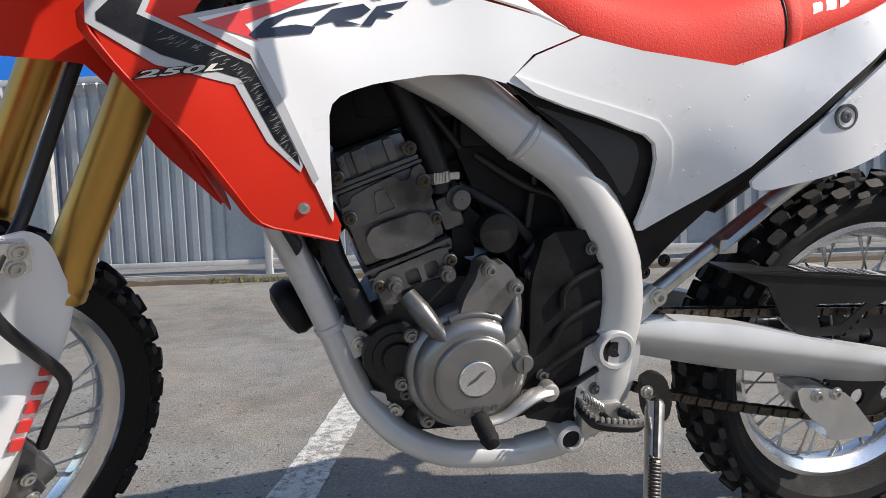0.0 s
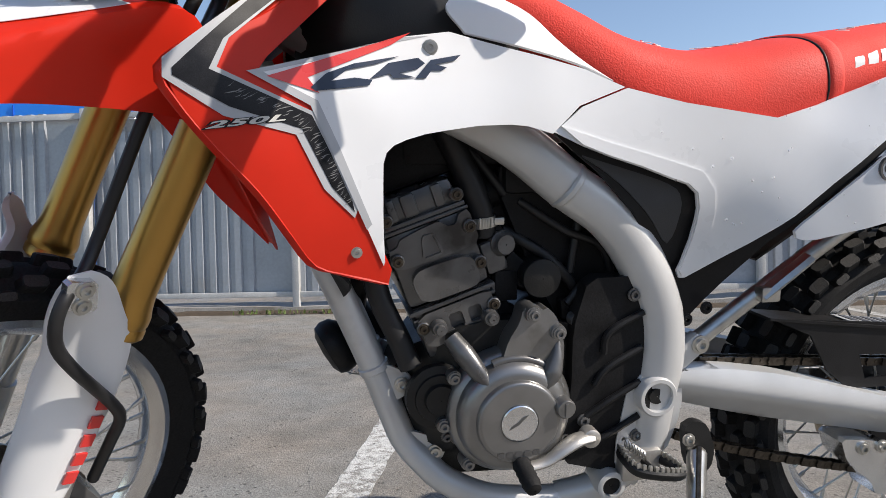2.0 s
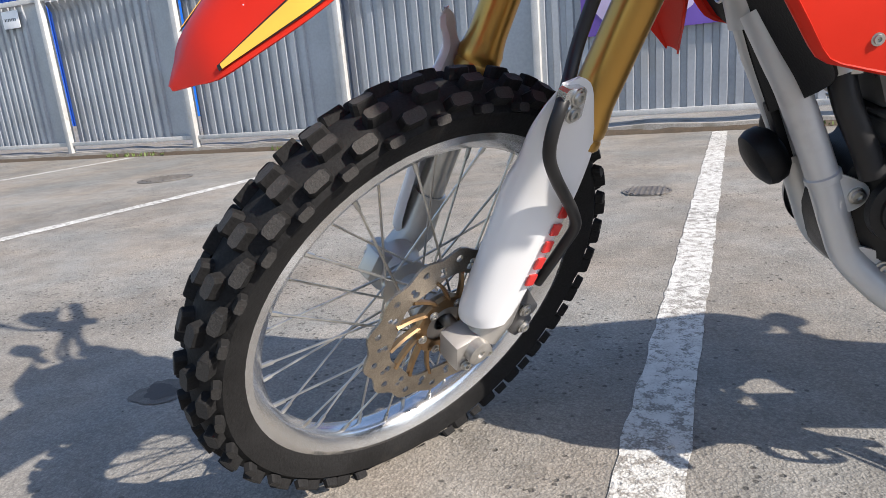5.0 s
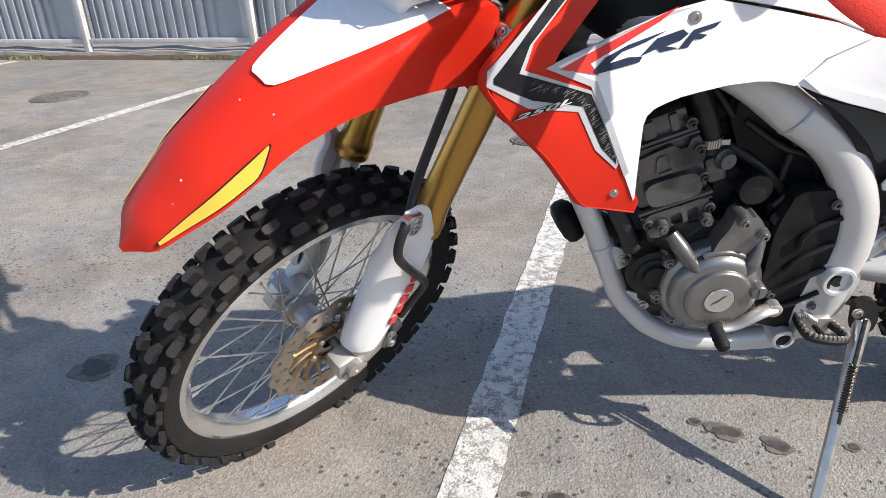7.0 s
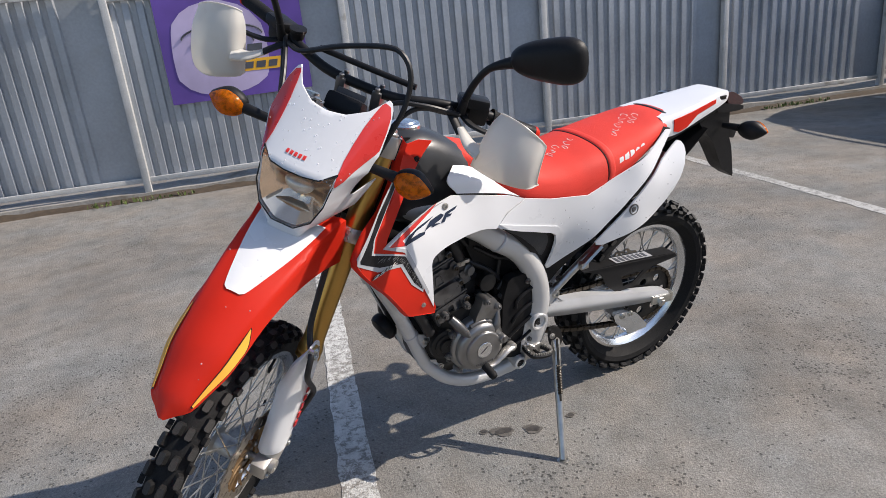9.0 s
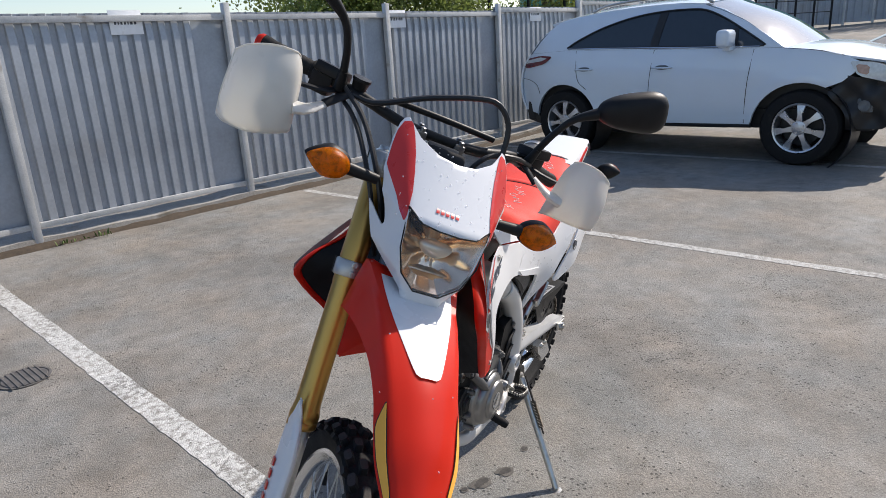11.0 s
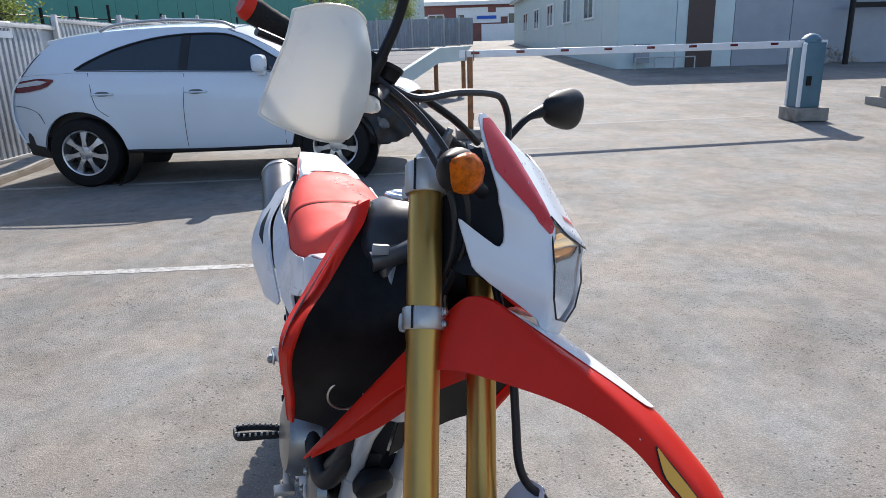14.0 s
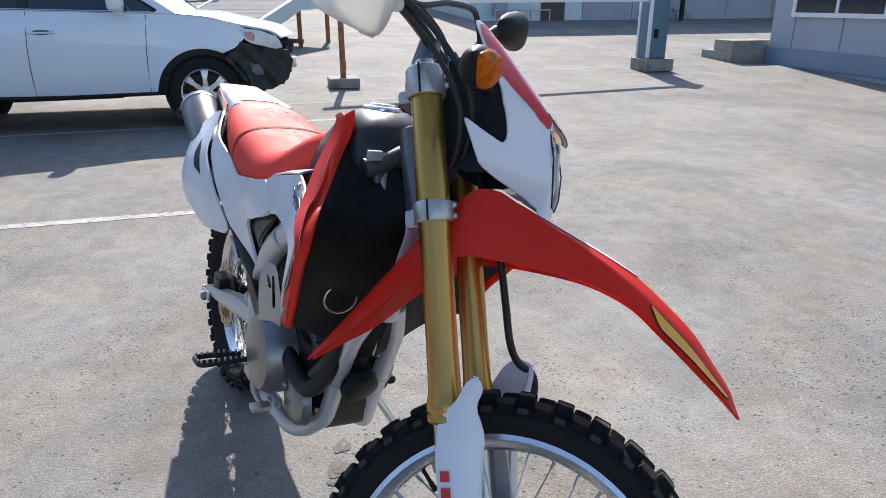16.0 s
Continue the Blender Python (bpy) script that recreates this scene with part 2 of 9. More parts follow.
CONCRETE = mat("concrete", (0.31, 0.29, 0.26), 0.9, var=0.18, scale=7, fine=0.22, bump=0.6, bscale=120, dirt=(0.17, 0.15, 0.12), dirt_at=0.6)
SOIL = mat("soil", (0.07, 0.052, 0.036), 0.95, var=0.3, scale=25, fine=0.4, bump=0.8, bscale=90)
WEED = mat("weed_leaf", (0.09, 0.13, 0.03), 0.6, var=0.4, scale=30)
LEAF = mat("tree_leaf", (0.20, 0.25, 0.065), 0.5, var=0.5, scale=4, fine=0.3, sheer=0.5)
BARK = mat("bark", (0.12, 0.09, 0.06), 0.9, var=0.3, scale=20, bump=0.6)
SIGN_WHITE = mat("sign_white", (0.84, 0.85, 0.86), 0.4, var=0.05, scale=15, dirt=(0.5, 0.48, 0.44), dirt_at=0.7)
SIGN_INK = mat("sign_ink", (0.07, 0.075, 0.09), 0.5, var=0.2)


# ---------------------------------------------------------------- mesh helpers
def part(name, bm, material, parent=None, label="", smooth=38.0, category="", group="", kind=""):
    """Links a bmesh as one mesh object, under a thing or under a part of one."""
    bmesh.ops.recalc_face_normals(bm, faces=bm.faces)
    me = bpy.data.meshes.new(name)
    bm.to_mesh(me)
    bm.free()
    for p in me.polygons:
        p.use_smooth = smooth > 0
    if smooth > 0:
        me.set_sharp_from_angle(angle=radians(smooth))
    for m in material if isinstance(material, (list, tuple)) else [material]:
        me.materials.append(m)
    ob = new(name, me)
    while parent is not None and parent.parent is not None and parent.parent.parent is not None:
        parent = parent.parent
    ob.parent = parent
    return tagged(ob, label, category, group, kind)


def thing(name, label, category, group="", kind="", m=None):
    ob = tagged(new(name), label, category, group, kind)
    ob.empty_display_size = 0.1
    if m is not None:
        ob.matrix_world = m
    return ob


def V(*a):
    return Vector(a)


def box(bm, c, size, m=None, bevel=0.0, seg=2):
    r = bmesh.ops.create_cube(bm, size=1.0)
    vs = r["verts"]
    bmesh.ops.scale(bm, vec=size, verts=vs)
    if bevel:
        es = list({e for v in vs for e in v.link_edges})
        r = bmesh.ops.bevel(bm, geom=es, offset=bevel, segments=seg, affect="EDGES", profile=0.6)
        vs = list({v for f in r["faces"] for v in f.verts} | {v for v in vs if v.is_valid})
    bmesh.ops.transform(bm, matrix=Matrix.Translation(c) @ (m.to_4x4() if m else Matrix.Identity(4)), verts=vs)
    return vs


def smooth_line(pts, n):
    """A Catmull-Rom curve through the points, as n points spread evenly along it."""
    pts = [Vector(p) for p in pts]
    if len(pts) == 2:
        return [pts[0].lerp(pts[1], k / (n - 1)) for k in range(n)]
    q = [2 * pts[0] - pts[1], *pts, 2 * pts[-1] - pts[-2]]
    dense = []
    for i in range(1, len(q) - 2):
        for k in range(12):
            t = k / 12
            a, b, c, d = q[i - 1], q[i], q[i + 1], q[i + 2]
            dense.append(0.5 * (2 * b + (c - a) * t + (2 * a - 5 * b + 4 * c - d) * t * t + (3 * b - a - 3 * c + d) * t ** 3))
    dense.append(pts[-1])
    length = [0.0]
    for a, b in zip(dense, dense[1:]):
        length.append(length[-1] + (b - a).length)
    out, j = [], 0
    for k in range(n):
        want = length[-1] * k / (n - 1)
        while j < len(dense) - 2 and length[j + 1] < want:
            j += 1
        gap = length[j + 1] - length[j]
        out.append(dense[j].lerp(dense[j + 1], (want - length[j]) / gap if gap > 1e-9 else 0))
    return out


def tube(bm, pts, r, seg=12, n=0, cap=True, flat=1.0, up=None):
    """A round (or flattened) tube along a line; r: one radius or one for each given point."""
    if n:
        rs = r if isinstance(r, (list, tuple)) else [r] * len(pts)
        pos = np.linspace(0, 1, len(rs))
        line = smooth_line(pts, n)
        rs = [float(np.interp(k / (n - 1), pos, rs)) for k in range(n)]
    else:
        line = [Vector(p) for p in pts]
        rs = r if isinstance(r, (list, tuple)) else [r] * len(line)
    side = None
    rings = []
    for i, p in enumerate(line):
        d = (line[min(i + 1, len(line) - 1)] - line[max(i - 1, 0)]).normalized()
        if side is None:
            ref = Vector(up) if up else (V(0, 0, 1) if abs(d.z) < 0.9 else V(1, 0, 0))
            side = d.cross(ref).normalized()
        side = (side - d * side.dot(d)).normalized()
        other = d.cross(side)
        rings.append([bm.verts.new(p + rs[i] * (math.cos(a) * side + flat * math.sin(a) * other)) for a in (2 * math.pi * k / seg for k in range(seg))])
    for a, b in zip(rings, rings[1:]):
        for k in range(seg):
            bm.faces.new((a[k], a[(k + 1) % seg], b[(k + 1) % seg], b[k]))
    if cap:
        bm.faces.new(rings[0][::-1])
        bm.faces.new(rings[-1])


def axes_for(axis):
    a = Vector(axis).normalized()
    s = a.cross(V(0, 0, 1) if abs(a.z) < 0.9 else V(1, 0, 0)).normalized()
    return a, s, a.cross(s)


def lathe(bm, profile, c, axis, seg=32, arc=None, closed=False):
    """Turns a profile of (along the axis, radius) round an axis through c."""
    a, s, o = axes_for(axis)
    c = Vector(c)
    span = arc or (0, 2 * math.pi)
    full = arc is None
    count = seg if full else seg + 1
    rings = []
    for k in range(count):
        t = span[0] + (span[1] - span[0]) * k / seg
        w = math.cos(t) * s + math.sin(t) * o
        rings.append([bm.verts.new(c + a * h + w * r) for h, r in profile])
    m = len(profile)
    for k in range(seg):
        p, q = rings[k], rings[(k + 1) % count]
        for j in range(m if closed else m - 1):
            bm.faces.new((p[j], p[(j + 1) % m], q[(j + 1) % m], q[j]))
    if not full and closed:
        bm.faces.new(rings[0])
        bm.faces.new(rings[-1][::-1])


def rod(bm, a, b, r, seg=10, r2=None):
    tube(bm, [a, b], [r, r if r2 is None else r2], seg)


def bolt(bm, c, axis, r=0.008, h=0.005):
    """A flanged bolt head with a socket."""
    a = Vector(axis).normalized()
    lathe(bm, [(0, r * 1.35), (h * 0.4, r * 1.35), (h * 0.45, r), (h, r * 0.92), (h, r * 0.5), (h * 0.4, r * 0.45), (h * 0.4, 0.0004)], c, a, 12)


def shell(bm, faces, thick):
    """Gives a skin its thickness."""
    bmesh.ops.recalc_face_normals(bm, faces=bm.faces)
    bm.normal_update()
    bmesh.ops.solidify(bm, geom=faces, thickness=thick)


def bolts(make, parent, material, items):
    """Each bolt head as a piece of its own: place, axis, radius, height."""
    for c, axis, r, h in items:
        bm = bmesh.new()
        bolt(bm, c, axis, r, h)
        make("bolt", bm, material, parent)


def rounded(outline, cut=0.25, times=1):
    """Softens the corners of a closed outline."""
    pts = [Vector(p) for p in outline]
    for _ in range(times):
        out = []
        for i, p in enumerate(pts):
            q = pts[(i + 1) % len(pts)]
            out += [p.lerp(q, cut), p.lerp(q, 1 - cut)]
        pts = out
    return pts


def inside(p, poly):
    x, y = p[0], p[1]
    hit = False
    for i in range(len(poly)):
        a, b = poly[i - 1], poly[i]
        if (a[1] > y) != (b[1] > y) and x < (b[0] - a[0]) * (y - a[1]) / (b[1] - a[1]) + a[0]:
            hit = not hit
    return hit


def sheet(bm, outline, place, thick, step=0.03, holes=(), mirror=None):
    """A shaped panel: an outline in the plane, filled with a fine net, each point of which place(u, v, depth) lays in space;
    depth 0 is the outer skin and thick the inner one."""
    outline = [Vector(p[:2]) for p in outline]

    def dense(poly):
        out = []
        for i, p in enumerate(poly):
            q = poly[(i + 1) % len(poly)]
            k = max(1, int((q - p).length / step))
            out += [p.lerp(q, j / k) for j in range(k)]
        return out

    loops = [dense(outline)] + [dense([Vector(p[:2]) for p in h]) for h in holes]
    pts, edges = [], []
    for loop in loops:
        base = len(pts)
        pts += loop
        edges += [(base + i, base + (i + 1) % len(loop)) for i in range(len(loop))]
    lo = [min(p[k] for p in loops[0]) for k in (0, 1)]
    hi = [max(p[k] for p in loops[0]) for k in (0, 1)]
    rng = random.Random(7)
    row = 0
    y = lo[1] + step * 0.5
    while y < hi[1]:
        x = lo[0] + step * (0.5 if row % 2 else 1.0)
        while x < hi[0]:
            p = V(x, y)
            if inside(p, loops[0]) and not any(inside(p, h) for h in loops[1:]):
                if min((p - q).length_squared for q in pts[: sum(map(len, loops))]) > (step * 0.45) ** 2:
                    pts.append(p)
            x += step
        y += step * 0.87
        row += 1
    vs, es, fs, *_ = geometry.delaunay_2d_cdt(pts, edges, [], 0, 1e-6)
    keep = []
    for f in fs:
        c = sum((vs[i] for i in f), V(0, 0)) / len(f)
        if inside(c, loops[0]) and not any(inside(c, h) for h in loops[1:]):
            keep.append(f)
    flip = mirror is not None
    where = (lambda p: Vector((p.x, 2 * mirror - p.y, p.z))) if flip else (lambda p: p)
    top = [bm.verts.new(where(Vector(place(p.x, p.y, 0.0)))) for p in vs]
    low = [bm.verts.new(where(Vector(place(p.x, p.y, thick)))) for p in vs] if thick else None
    border = {}
    for f in keep:
        for i in range(len(f)):
            k = (f[i], f[(i + 1) % len(f)])
            if (k[1], k[0]) in border:
                del border[(k[1], k[0])]
            else:
                border[k] = 1
        bm.faces.new([top[i] for i in f])
        if low:
            bm.faces.new([low[i] for i in reversed(f)])
    if low:
        for a, b in border:
            bm.faces.new((top[b], top[a], low[a], low[b]))
    for v in list(top) + (low or []):
        if not v.link_faces:
            bm.verts.remove(v)


def field(control, sigma):
    """A smooth height over the plane from control points (u, v, height)."""
    us, vs, hs = (np.array(c) for c in zip(*control))
    near = np.exp(-((us[:, None] - us) ** 2 + (vs[:, None] - vs) ** 2) / (2 * sigma * sigma))
    near /= near.sum(1, keepdims=True)
    want = hs.copy()
    for _ in range(4):
        hs = hs + (want - near @ hs)

    def value(u, v):
        w = np.exp(-((us - u) ** 2 + (vs - v) ** 2) / (2 * sigma * sigma)) + 1e-12
        return float((w * hs).sum() / w.sum())

    return value


def loft(bm, curves, n=24, m=16, thick=0.0, cap=False, closed=False):
    """A skin over several lines laid side by side; thick: a second skin below it, with its rim."""
    lines = [smooth_line(c, n) for c in curves]
    rows = []
    for k in range(n):
        col = [l[k] for l in lines]
        rows.append(smooth_line(col, m) if not closed else col)
    vs = [[bm.verts.new(p) for p in r] for r in rows]
    faces = []
    w = len(vs[0])
    for a, b in zip(vs, vs[1:]):
        for k in range(w if closed else w - 1):
            faces.append(bm.faces.new((a[k], a[(k + 1) % w], b[(k + 1) % w], b[k])))
    if cap:
        bm.faces.new(vs[0][::-1])
        bm.faces.new(vs[-1])
    if thick:
        shell(bm, faces, thick)


def letter_row(make, parent, material, place, x, z, widths, height, slant=0.25, gap=0.25, lift=-0.0006):
    """A row of slanted bars that stands for lettering, each a piece of its own."""
    for w in widths:
        s = slant * height
        bm = bmesh.new()
        sheet(bm, [(x, z), (x + w, z), (x + w + s, z + height), (x + s, z + height)], lambda u, v, d: place(u, v, lift + d), 0.0005, step=0.02)
        make("letter_bar", bm, material, parent)
        x += w * (1 + gap)

# ---------------------------------------------------------------- ground
def ground_z(x):
    """The yard is level to the barrier and then rises gently."""
    if x <= 6.5:
        return 0.0
    if x >= 45:
        return 0.05 * 38.5
    return 0.05 * (x - 6.5)


def make_ground():
    bm = bmesh.new()
    xs = [-500, -120, -40, -20, -12, -8, -5, -3, -1, 1, 3, 5, 6.5, 8, 10, 14, 20, 30, 45, 80, 200, 600]
    ys = [-500, -120, -40, -20, -12, -8, -5, -3, -1, 1, 3, 5, 8, 12, 20, 40, 120, 500]
    net = [[bm.verts.new((x, y, ground_z(x))) for y in ys] for x in xs]
    for a, b in zip(net, net[1:]):
        for k in range(len(ys) - 1):
            bm.faces.new((a[k], b[k], b[k + 1], a[k + 1]))
    part("ground", bm, ASPHALT, None, "worn pale grey asphalt parking yard", kind="structure")


make_ground()


def parking_line(ax, ay, bx, by, width, paint):
    """A painted bay line, worn along its edges, laid just over the asphalt."""
    bm = bmesh.new()
    a, b = V(ax, ay), V(bx, by)
    d = (b - a).normalized()
    s = V(-d.y, d.x)
    count = int((b - a).length / 0.05) + 1
    rng = random.Random(int(ax * 100))
    pairs = []
    for k in range(count + 1):
        p = a.lerp(b, k / count)
        l = p + s * (width / 2 + rng.uniform(-0.004, 0.004))
        r = p - s * (width / 2 + rng.uniform(-0.004, 0.004))
        pairs.append((bm.verts.new((l.x, l.y, ground_z(l.x) + 0.002)), bm.verts.new((r.x, r.y, ground_z(r.x) + 0.002))))
    for p, q in zip(pairs, pairs[1:]):
        bm.faces.new((p[0], p[1], q[1], q[0]))
    part("parking_line", bm, paint, None, "worn white painted parking bay line" if paint is not FADED_PAINT else "faded pale painted line on asphalt", category="road marking", group="parking bay lines", kind="structure")


for line in ((-6.42, 1.2, -6.1, 4.3, 0.10), (-3.58, 0.3, -3.0, 4.3, 0.10), (-0.365, -1.1, -0.235, 4.35, 0.105),
             (2.84, -0.95, 2.72, 4.3, 0.085), (6.12, -1.1, 5.9, 4.2, 0.10), (7.1, 0.6, 7.4, -2.2, 0.08), (9.15, -1.4, 9.5, -6.0, 0.09)):
    parking_line(*line, FADED_PAINT if line[0] > 7 else WORN_PAINT if line[0] > 2 else ROAD_PAINT)


def ragged(c, rx, ry, seed, lift):
    """A flat, uneven-edged spot."""
    bm = bmesh.new()
    rng = random.Random(seed)
    pts = []
    for k in range(44):
        a = 2 * math.pi * k / 44
        w = 1 + 0.16 * math.sin(2 * a + seed) + 0.10 * math.sin(3 * a + seed * 2) + 0.05 * math.sin(7 * a + seed) + rng.uniform(-0.07, 0.07)
        pts.append(bm.verts.new((c[0] + rx * w * math.cos(a), c[1] + ry * w * math.sin(a), lift)))
    bm.faces.new(pts)
    return bm


def oil_stain(x, y, rx, ry, label, seed):
    """A stain with a paler seeped rim round a dark middle."""
    rim = part("oil_stain", ragged((x, y), rx, ry, seed, 0.002), OIL_RIM, None, label, category="stain", kind="structure")
    part("dark_middle", ragged((x + rx * 0.05, y), rx * 0.66, ry * 0.62, seed + 5, 0.003), OIL, rim)


OIL = mat("oil_stain", (0.06, 0.055, 0.05), 0.7, var=0.35, scale=60, fine=0.4)
OIL_RIM = mat("seeped_oil", (0.125, 0.115, 0.103), 0.8, var=0.35, scale=40, fine=0.4)
for i, (x, y, r) in enumerate(((0.131, -0.127, 0.036), (0.225, -0.151, 0.031), (0.074, -0.107, 0.016), (0.366, -0.125, 0.017), (-0.185, -0.380, 0.024), (-0.240, -0.383, 0.012))):
    oil_stain(x, y, r, r * 0.75, "dark oil stain on the asphalt", 3 + i)
oil_stain(-1.35, -0.195, 0.065, 0.05, "dark wet stain on the asphalt", 11)
IRON = mat("cast_iron", (0.16, 0.15, 0.138), 0.6, 0.4, var=0.25, scale=20, fine=0.2, bump=0.5, bscale=80)


def manhole(x, y, r):
    bm = bmesh.new()
    lathe(bm, [(0.0, r), (0.006, r), (0.006, r * 0.9), (0.004, r * 0.89), (0.004, r * 0.84), (0.007, r * 0.83), (0.007, 0.001)], (x, y, 0), (0, 0, 1), 40)
    for k in range(-3, 4):
        w = math.sqrt(max(0.01, (0.75 * r) ** 2 - (k * r * 0.22) ** 2))
        box(bm, (x + k * r * 0.22, y, 0.008), (r * 0.07, 2 * w, 0.004))
    part("manhole_cover", bm, IRON, None, "round cast iron manhole cover in asphalt", category="manhole cover", group="manhole covers", kind="structure")


manhole(-0.55, 1.98, 0.11)
manhole(-4.15, 2.75, 0.2)


# ---------------------------------------------------------------- fence of profiled sheet
FENCE_Y = 4.56
POSTS = [-13.0, -11.05, -9.15, -7.22, -5.37, -3.5, -1.65, 0.30, 2.22, 4.22, 6.26, 8.3, 10.4, 12.5, 14.6]
FENCE_TOP = 1.74


def make_fence():
    fence = thing("fence", "grey profiled metal sheet fence on posts", "fence", kind="structure")
    rng = random.Random(4)
    for i, x in enumerate(POSTS):
        g = ground_z(x)
        bm = bmesh.new()
        box(bm, (x, FENCE_Y - 0.055, g + 0.9), (0.06, 0.06, 1.84), bevel=0.006)
        box(bm, (x, FENCE_Y - 0.055, g + 0.012), (0.11, 0.11, 0.02), bevel=0.004)
        part("post", bm, POST_GREY, fence, "pale painted square steel post")
        if i == len(POSTS) - 1:
            continue
        z = POSTS[i + 1]
        ga = (g + ground_z(z)) / 2
        # profiled sheet: ribs on most of the bay, a flat strip before the next post
        bm = bmesh.new()
        flat_from = z - 0.40 + rng.uniform(-0.05, 0.05)
        line = []
        u = x - 0.03
        pitch = 0.116
        while u < flat_from:
            line += [(u, 0.0), (u + 0.036, 0.0), (u + 0.044, -0.026), (u + 0.096, -0.026), (u + pitch - 0.008, 0.0)]
            u += pitch
        line += [(u, 0.0), ((u + z) / 2 + 0.03, -0.004), (z + 0.03, 0.001)]
        low, high = ga + 0.14, ga + FENCE_TOP + (0.06 if z < 0 else 0)
        cols = []
        hang = 0.055 if x < -3.4 else 0.0
        for px, py in line:
            py += hang * (z - px)
            cols.append([bm.verts.new((px, FENCE_Y + py, low)), bm.verts.new((px, FENCE_Y + py * 0.98, low + 0.8)),
                         bm.verts.new((px, FENCE_Y + py, high - 0.17)), bm.verts.new((px, FENCE_Y + py * 0.35, high - 0.07)), bm.verts.new((px, FENCE_Y + py * 0.9, high))])
        faces = []
        for a, b in zip(cols, cols[1:]):
            for k in range(4):
                faces.append(bm.faces.new((a[k], b[k], b[k + 1], a[k + 1])))
        shell(bm, faces, 0.0012)
        part("sheet", bm, FENCE_GREY, fence, smooth=20)
        bm = bmesh.new()
        box(bm, ((x + z) / 2, FENCE_Y - 0.045, high - 0.045), (z - x - 0.06, 0.035, 0.05), bevel=0.004)
        part("top_rail", bm, POST_GREY, fence)
        bm = bmesh.new()
        box(bm, ((x + z) / 2, FENCE_Y - 0.04, low + 0.02), (z - x - 0.06, 0.035, 0.045), bevel=0.004)
        part("bottom_rail", bm, POST_GREY, fence)
    return fence


make_fence()


def kerb_strip():
    """The concrete footing and soil under the fence."""
    bm = bmesh.new()
    rng = random.Random(9)
    prev = None
    for k in range(181):
        x = -13 + k * 0.155
        g = ground_z(x)
        w = 0.05 * noise.noise((x * 1.3, 0, 0))
        h = 0.06 + 0.025 * noise.noise((x * 2.1, 5, 0))
        row = [bm.verts.new((x, FENCE_Y - 0.10 + w * 0.4, g - 0.02)), bm.verts.new((x, FENCE_Y - 0.09 + w * 0.4, g + h)), bm.verts.new((x, FENCE_Y + 0.2, g + h + 0.015)), bm.verts.new((x, FENCE_Y + 0.3, g - 0.02))]
        if prev:
            for j in range(3):
                bm.faces.new((prev[j], row[j], row[j + 1], prev[j + 1]))
        prev = row
    part("kerb", bm, CONCRETE, None, "rough concrete footing along the fence", kind="structure")
    # dark soil washed up against the footing
    bm = bmesh.new()
    prev = None
    for k in range(361):
        x = -13 + k * 0.0775
        g = ground_z(x)
        w = 0.045 * noise.noise((x * 1.9, 2, 0)) + 0.012 * noise.noise((x * 9, 3, 0))
        h = 0.026 + 0.014 * noise.noise((x * 6.1, 7, 0))
        row = [bm.verts.new((x, FENCE_Y - 0.19 + w, g - 0.004)), bm.verts.new((x, FENCE_Y - 0.16 + w, g + h * 0.7)), bm.verts.new((x, FENCE_Y - 0.115, g + h)), bm.verts.new((x, FENCE_Y - 0.07, g + h + 0.01))]
        if prev:
            for j in range(3):
                bm.faces.new((prev[j], row[j], row[j + 1], prev[j + 1]))
        prev = row
    part("soil_strip", bm, SOIL, None, "dark soil strip along the footing", kind="structure")


kerb_strip()


def weeds():
    """Low weeds and dead grass in the crack along the fence."""
    bm = bmesh.new()
    rng = random.Random(21)
    for _ in range(1500):
        x = rng.uniform(-9, 9)
        if noise.noise((x * 0.9, 3, 0)) < 0.12:
            continue
        y = FENCE_Y - 0.18 - abs(rng.gauss(0, 0.05))
        g = ground_z(x)
        h = rng.uniform(0.012, 0.05)
        a = rng.uniform(0, 6.28)
        d = V(math.cos(a), math.sin(a), 0)
        s = V(-d.y, d.x, 0) * rng.uniform(0.003, 0.009)
        p = V(x, y, g + 0.012)
        q = p + d * h * 0.5 + V(0, 0, h)
        mid = p + d * h * 0.15 + V(0, 0, h * 0.6)
        v = [bm.verts.new(p - s), bm.verts.new(p + s), bm.verts.new(mid + s), bm.verts.new(mid - s), bm.verts.new(q)]
        bm.faces.new((v[0], v[1], v[2], v[3]))
        bm.faces.new((v[3], v[2], v[4]))
    part("weeds", bm, WEED, None, "low green weeds along the foot of the fence", category="weeds", kind="stuff", smooth=0)


weeds()


def bay_sign(x, z, w=0.27, h=0.19):
    sign = thing("bay_sign", "white parking bay plate with a dark line of characters", "sign", "parking bay signs", m=Matrix.Translation((x, FENCE_Y - 0.03, z + ground_z(x))))
    bm = bmesh.new()
    box(bm, (0, 0, 0), (w, 0.004, h), bevel=0.001)
    part("plate", bm, SIGN_WHITE, sign)
    u = -w * 0.36
    for bw in (0.016, 0.009, 0.016, 0.016, 0.009, 0.02, 0.016):
        bm = bmesh.new()
        box(bm, (u + bw / 2, -0.003, -0.002), (bw, 0.002, 0.030))
        part("letter_bar", bm, SIGN_INK, sign)
        u += bw + 0.013


for sx, sz in ((-7.75, 1.60), (1.31, 1.665), (4.41, 1.655), (7.16, 1.655)):
    bay_sign(sx, sz)


